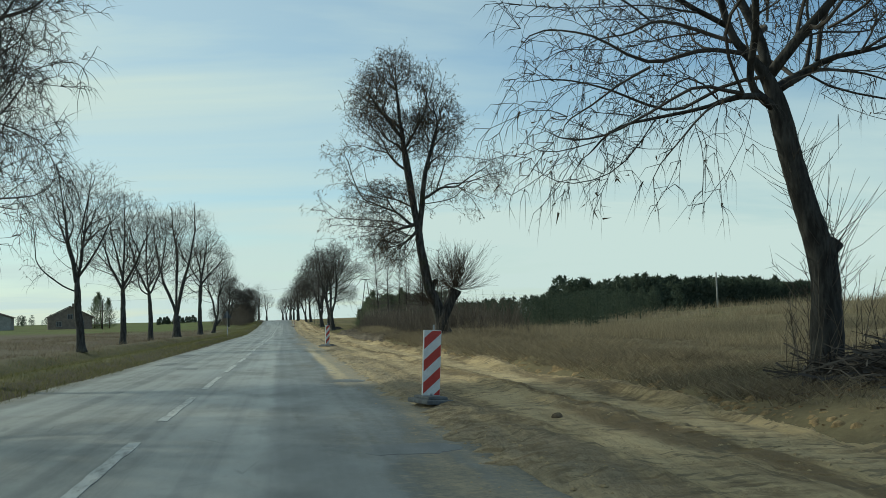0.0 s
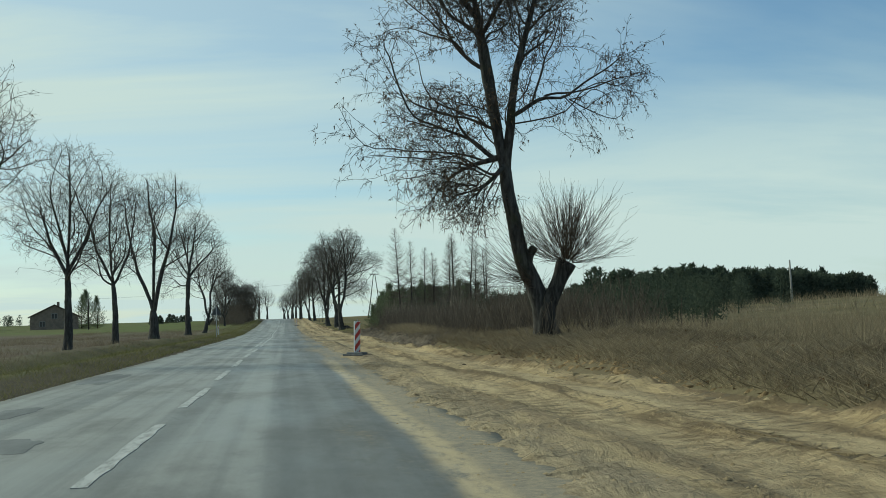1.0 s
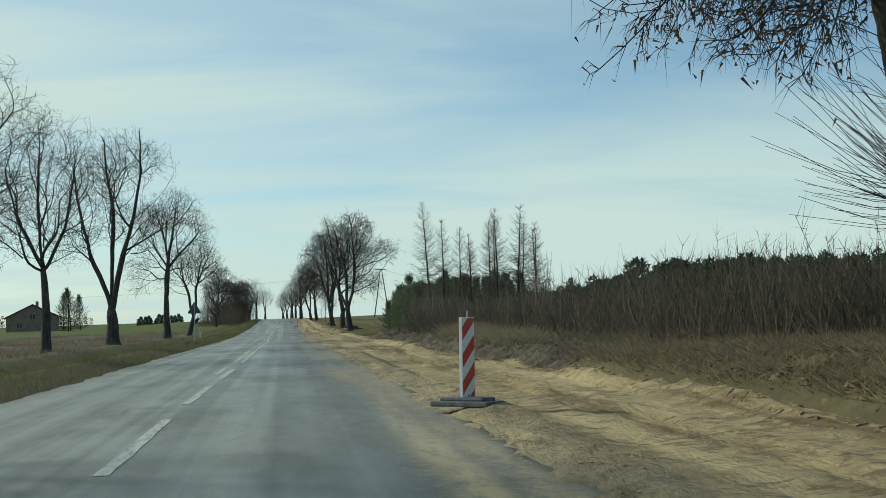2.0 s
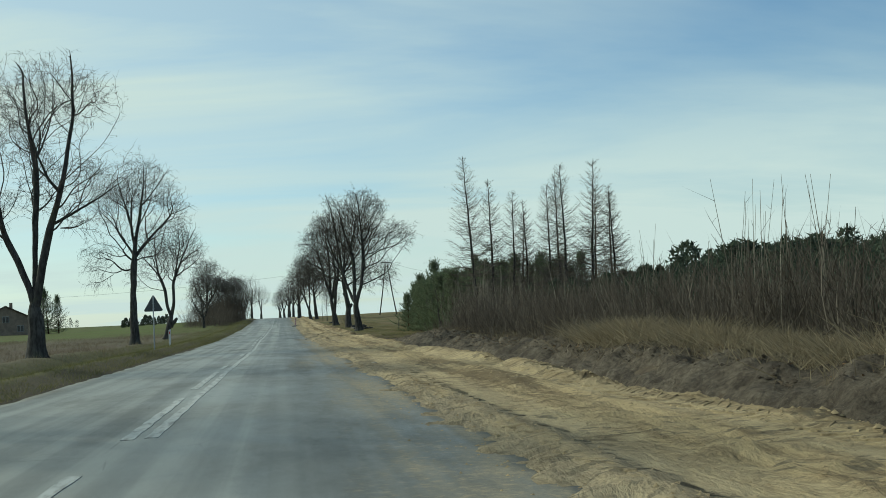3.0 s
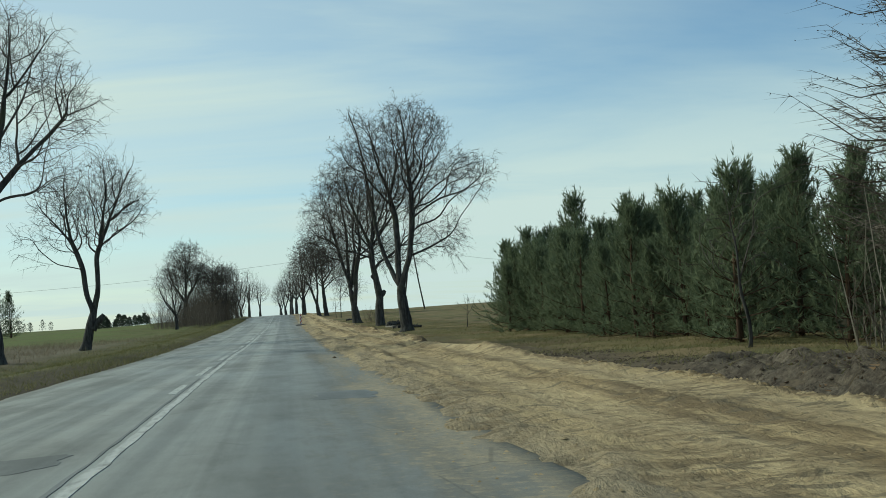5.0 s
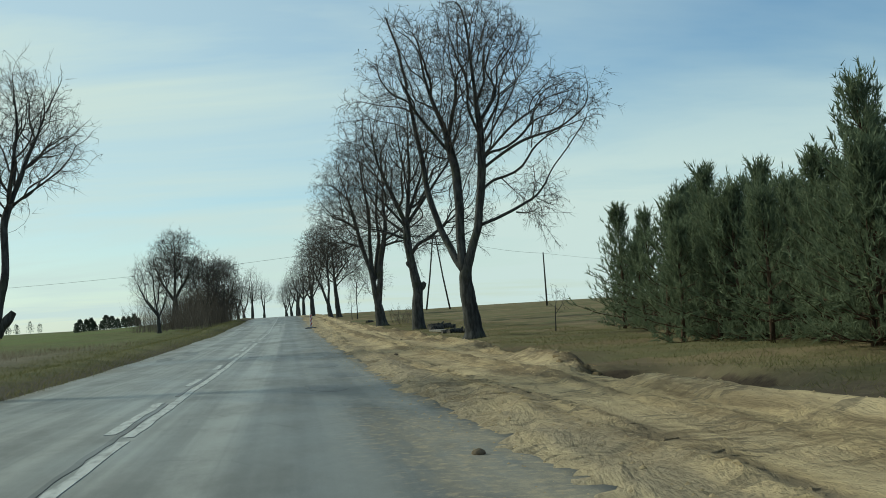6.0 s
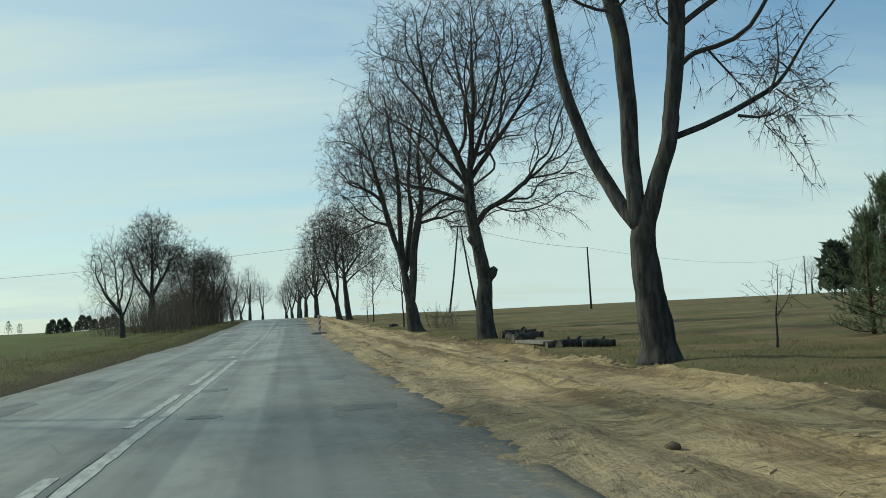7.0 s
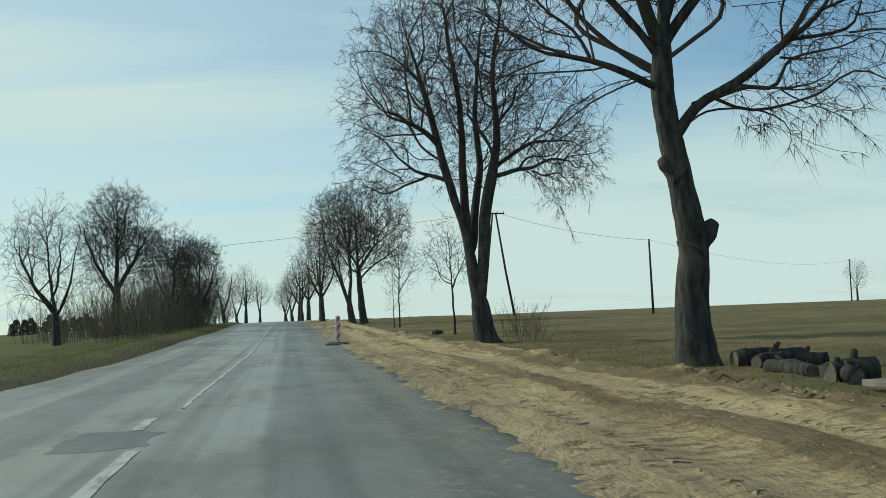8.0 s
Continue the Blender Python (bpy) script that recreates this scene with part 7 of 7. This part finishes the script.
def house(x, y, turn, w, d, eave, ridge, wall, label):
    z = gz(x, y) - 0.15
    ob = thing("house", (x, y, z), label, "house", "houses beyond the field")
    ob.matrix_basis = pose(x, y, z, 0, 0, turn)
    bm = bmesh.new()
    pts = [(-w / 2, 0), (w / 2, 0), (w / 2, eave), (0, ridge), (-w / 2, eave)]
    f0 = [bm.verts.new((a, -d / 2, b)) for a, b in pts]
    f1 = [bm.verts.new((a, d / 2, b)) for a, b in pts]
    bm.faces.new(f0), bm.faces.new(f1[::-1])
    for i in range(5):
        j = (i + 1) % 5
        bm.faces.new((f0[j], f0[i], f1[i], f1[j]))
    part("wall", bm, wall, ob)
    run, rise = w / 2, ridge - eave
    for s in (-1, 1):
        bm = bmesh.new()
        a, b = (0, ridge + 0.08), (s * (run + 0.5), eave + 0.08 - 0.5 * rise / run)
        vs = []
        for yy in (-d / 2 - 0.4, d / 2 + 0.4):
            vs.append([bm.verts.new((a[0], yy, a[1])), bm.verts.new((b[0], yy, b[1])), bm.verts.new((b[0], yy, b[1] + 0.18)), bm.verts.new((a[0], yy, a[1] + 0.18))])
        bm.faces.new(vs[0]), bm.faces.new(vs[1][::-1])
        for i in range(4):
            j = (i + 1) % 4
            bm.faces.new((vs[0][j], vs[0][i], vs[1][i], vs[1][j]))
        bmesh.ops.recalc_face_normals(bm, faces=bm.faces)
        roof = part("roof", bm, ROOF, ob)
    part("chimney", boxed(0.6, 1.2, -0.3, 0.3, ridge - 0.6, ridge + 0.9, bevel=0.02), BRICKWALL, ob)
    for u, v in ((-w * 0.25, eave * 0.45), (w * 0.25, eave * 0.45), (0, eave * 1.05)):
        win = part("window", boxed(u - 0.65, u + 0.65, -d / 2 - 0.05, -d / 2 + 0.02, v - 0.65, v + 0.65, bevel=0.02), CONCRETE, ob, "grey window frame")
        for q in (-0.3, 0.3):
            part("pane", boxed(u + q - 0.24, u + q + 0.24, -d / 2 - 0.07, -d / 2 - 0.045, v - 0.55, v + 0.55), GLASS, win, "dark window pane")


house(-53.5, 288, 12, 10.5, 9, 3.0, 5.6, BRICKWALL, "brown gabled house far across the field")
house(-73, 284, 8, 13, 9, 3.2, 5.4, PLASTER, "pale gabled house far across the field")


LOGS = ((8.4, 182.6, 1.3, 0.17, 4), (8.75, 182.1, 0.9, 0.15, -12), (8.15, 182.0, 0.75, 0.12, 30), (7.7, 180.3, 1.7, 0.12, 86), (7.66, 178.35, 0.7, 0.2, 8), (7.45, 177.9, 0.4, 0.13, 70),
        (8.0, 173.4, 1.5, 0.15, 6), (8.7, 173.1, 0.9, 0.13, -10), (7.75, 172.9, 0.7, 0.14, 35))


def log(x, y, ln, r, turn, label):
    z = gz(x, y) + r * 0.6
    ob = thing("felled_log", (x, y, z), label, "log", "felled logs beside the strip")
    ob.matrix_basis = pose(x, y, z, 0, 0, turn)
    q = resample([(-ln / 2, 0, 0), (0, 0.05, 0.04), (ln / 2, 0, 0)], 0.15)
    w = r * (1 + 0.12 * np.sin(np.arange(len(q)) * 0.9 + x * 3) + 0.06 * np.sin(np.arange(len(q)) * 2.1))
    pile = Pile()
    v, f = tube(q, w, 12)
    pile.add(v, f)
    pile.add(*tube([(ln * 0.1, 0, r * 0.5), (ln * 0.14, 0.05, r * 1.25), (ln * 0.2, 0.08, r * 1.6)], [r * 0.42, r * 0.3, r * 0.22], 8))
    pile.add(*tube([(-ln * 0.3, 0, 0), (-ln * 0.36, -0.06, r * 1.2)], [r * 0.4, r * 0.2], 7))
    smooth(part("bark", pile.data(), BARK_DARK, ob))
    for s in (-1, 1):
        pile = Pile()
        pile.add(*tube([(s * ln / 2, 0, 0), (s * (ln / 2 + 0.012), 0, 0)], [r * 0.93, r * 0.9], 14))
        part("cut_end", pile.data(), SHADED_CUT_WOOD, ob, "sawn end, coloured dark as in shade")


for a in LOGS:
    log(*a, "dark felled tree trunk section on the grass")
part_board = thing("timber_board", (7.42, 175.4, gz(7.42, 175.4)), "weathered grey board lying on the grass", "board")
part_board.matrix_basis = pose(7.42, 175.4, gz(7.42, 175.4) + 0.02, 0, 0, 92)
part("plank", boxed(-1.7, 1.7, -0.24, 0.24, 0.0, 0.09, bevel=0.015), BOARD_WOOD, part_board)
log(6.9, 215, 2.6, 0.1, 75, "pale thin felled trunk on the grass")


# ---- loose stones and clods ----
STONES = ((2.35, 89.23, 0.075, STONE), (1.50, 129.98, 0.05, EARTH), (2.92, 151.01, 0.065, EARTH), (4.13, 46.66, 0.05, EARTH), (2.38, 89.61, 0.08, STONE), (3.25, 13.08, 0.07, EARTH), (4.54, 165.53, 0.05, EARTH))


def stone(x, y, size, mat, seed):
    """A rounded, uneven lump half sunk in the sand."""
    z = max(float(sand_height(np.array([x]), np.array([y]))[0]), float(road_height(x, y)) if x < ROAD_R else -9.0)
    pale = mat is STONE
    ob = thing("stone" if pale else "earth_clod", (x, y, z + 0.2 * size), "pale rounded stone lying on the dug sand" if pale else "dark lump of earth lying on the dug sand", "stone" if pale else "clod", "loose stones and clods")
    bm = bmesh.new()
    bmesh.ops.create_icosphere(bm, subdivisions=2, radius=size)
    noise_at = np.random.default_rng(seed).uniform(0, 50)
    for v in bm.verts:
        v.co *= 1 + 0.22 * noise.noise(v.co * (1.6 / size) + Vector((noise_at, 0, 0)))
        v.co.z *= 0.68
    smooth(part("body", bm, mat, ob))


for k, (x, y, size, mat) in enumerate(STONES):
    stone(x, y, size, mat, k + 70)


# ---- patches and joints in the road ----
for k, (x, y, rx, ry) in enumerate(((-2.7, 31.6, 0.3, 0.7), (1.15, 23.3, 0.42, 0.7), (1.2, 10.6, 0.42, 0.5), (-1.85, 110.5, 0.38, 0.5), (-1.7, 174.6, 0.52, 0.8), (-3.55, 164.6, 0.32, 2.0), (-3.9, 159.6, 0.3, 1.4), (-4.0, 45.5, 0.35, 2.6), (-3.7, 36.0, 0.3, 0.9),
                                   (-0.87, 156.2, 0.2, 0.25), (-1.12, 161.3, 0.22, 0.4), (1.02, 156.5, 0.36, 0.5), (0.85, 163.5, 0.3, 0.7), (0.9, 147.5, 0.4, 0.9), (1.2, 143.0, 0.35, 0.8), (0.7, 139.0, 0.3, 0.8), (1.0, 116, 0.5, 0.7))):
    road_patch(x, y, rx, ry, k + 1)


# worn joint beside the centre line
for y0, y1 in ((96, 104.5), (106, 123), (128.5, 137.5), (139, 147), (149, 153)):
    tagged(part("road_crack", strip_on_road(y0, y1, centre_x, -0.12, 0.035 + 0.03 * (y0 > 120), lift=0.005, seed=y0), PATCH), "dark open joint along the centre line", "road crack", "cracks in the asphalt", "structure")
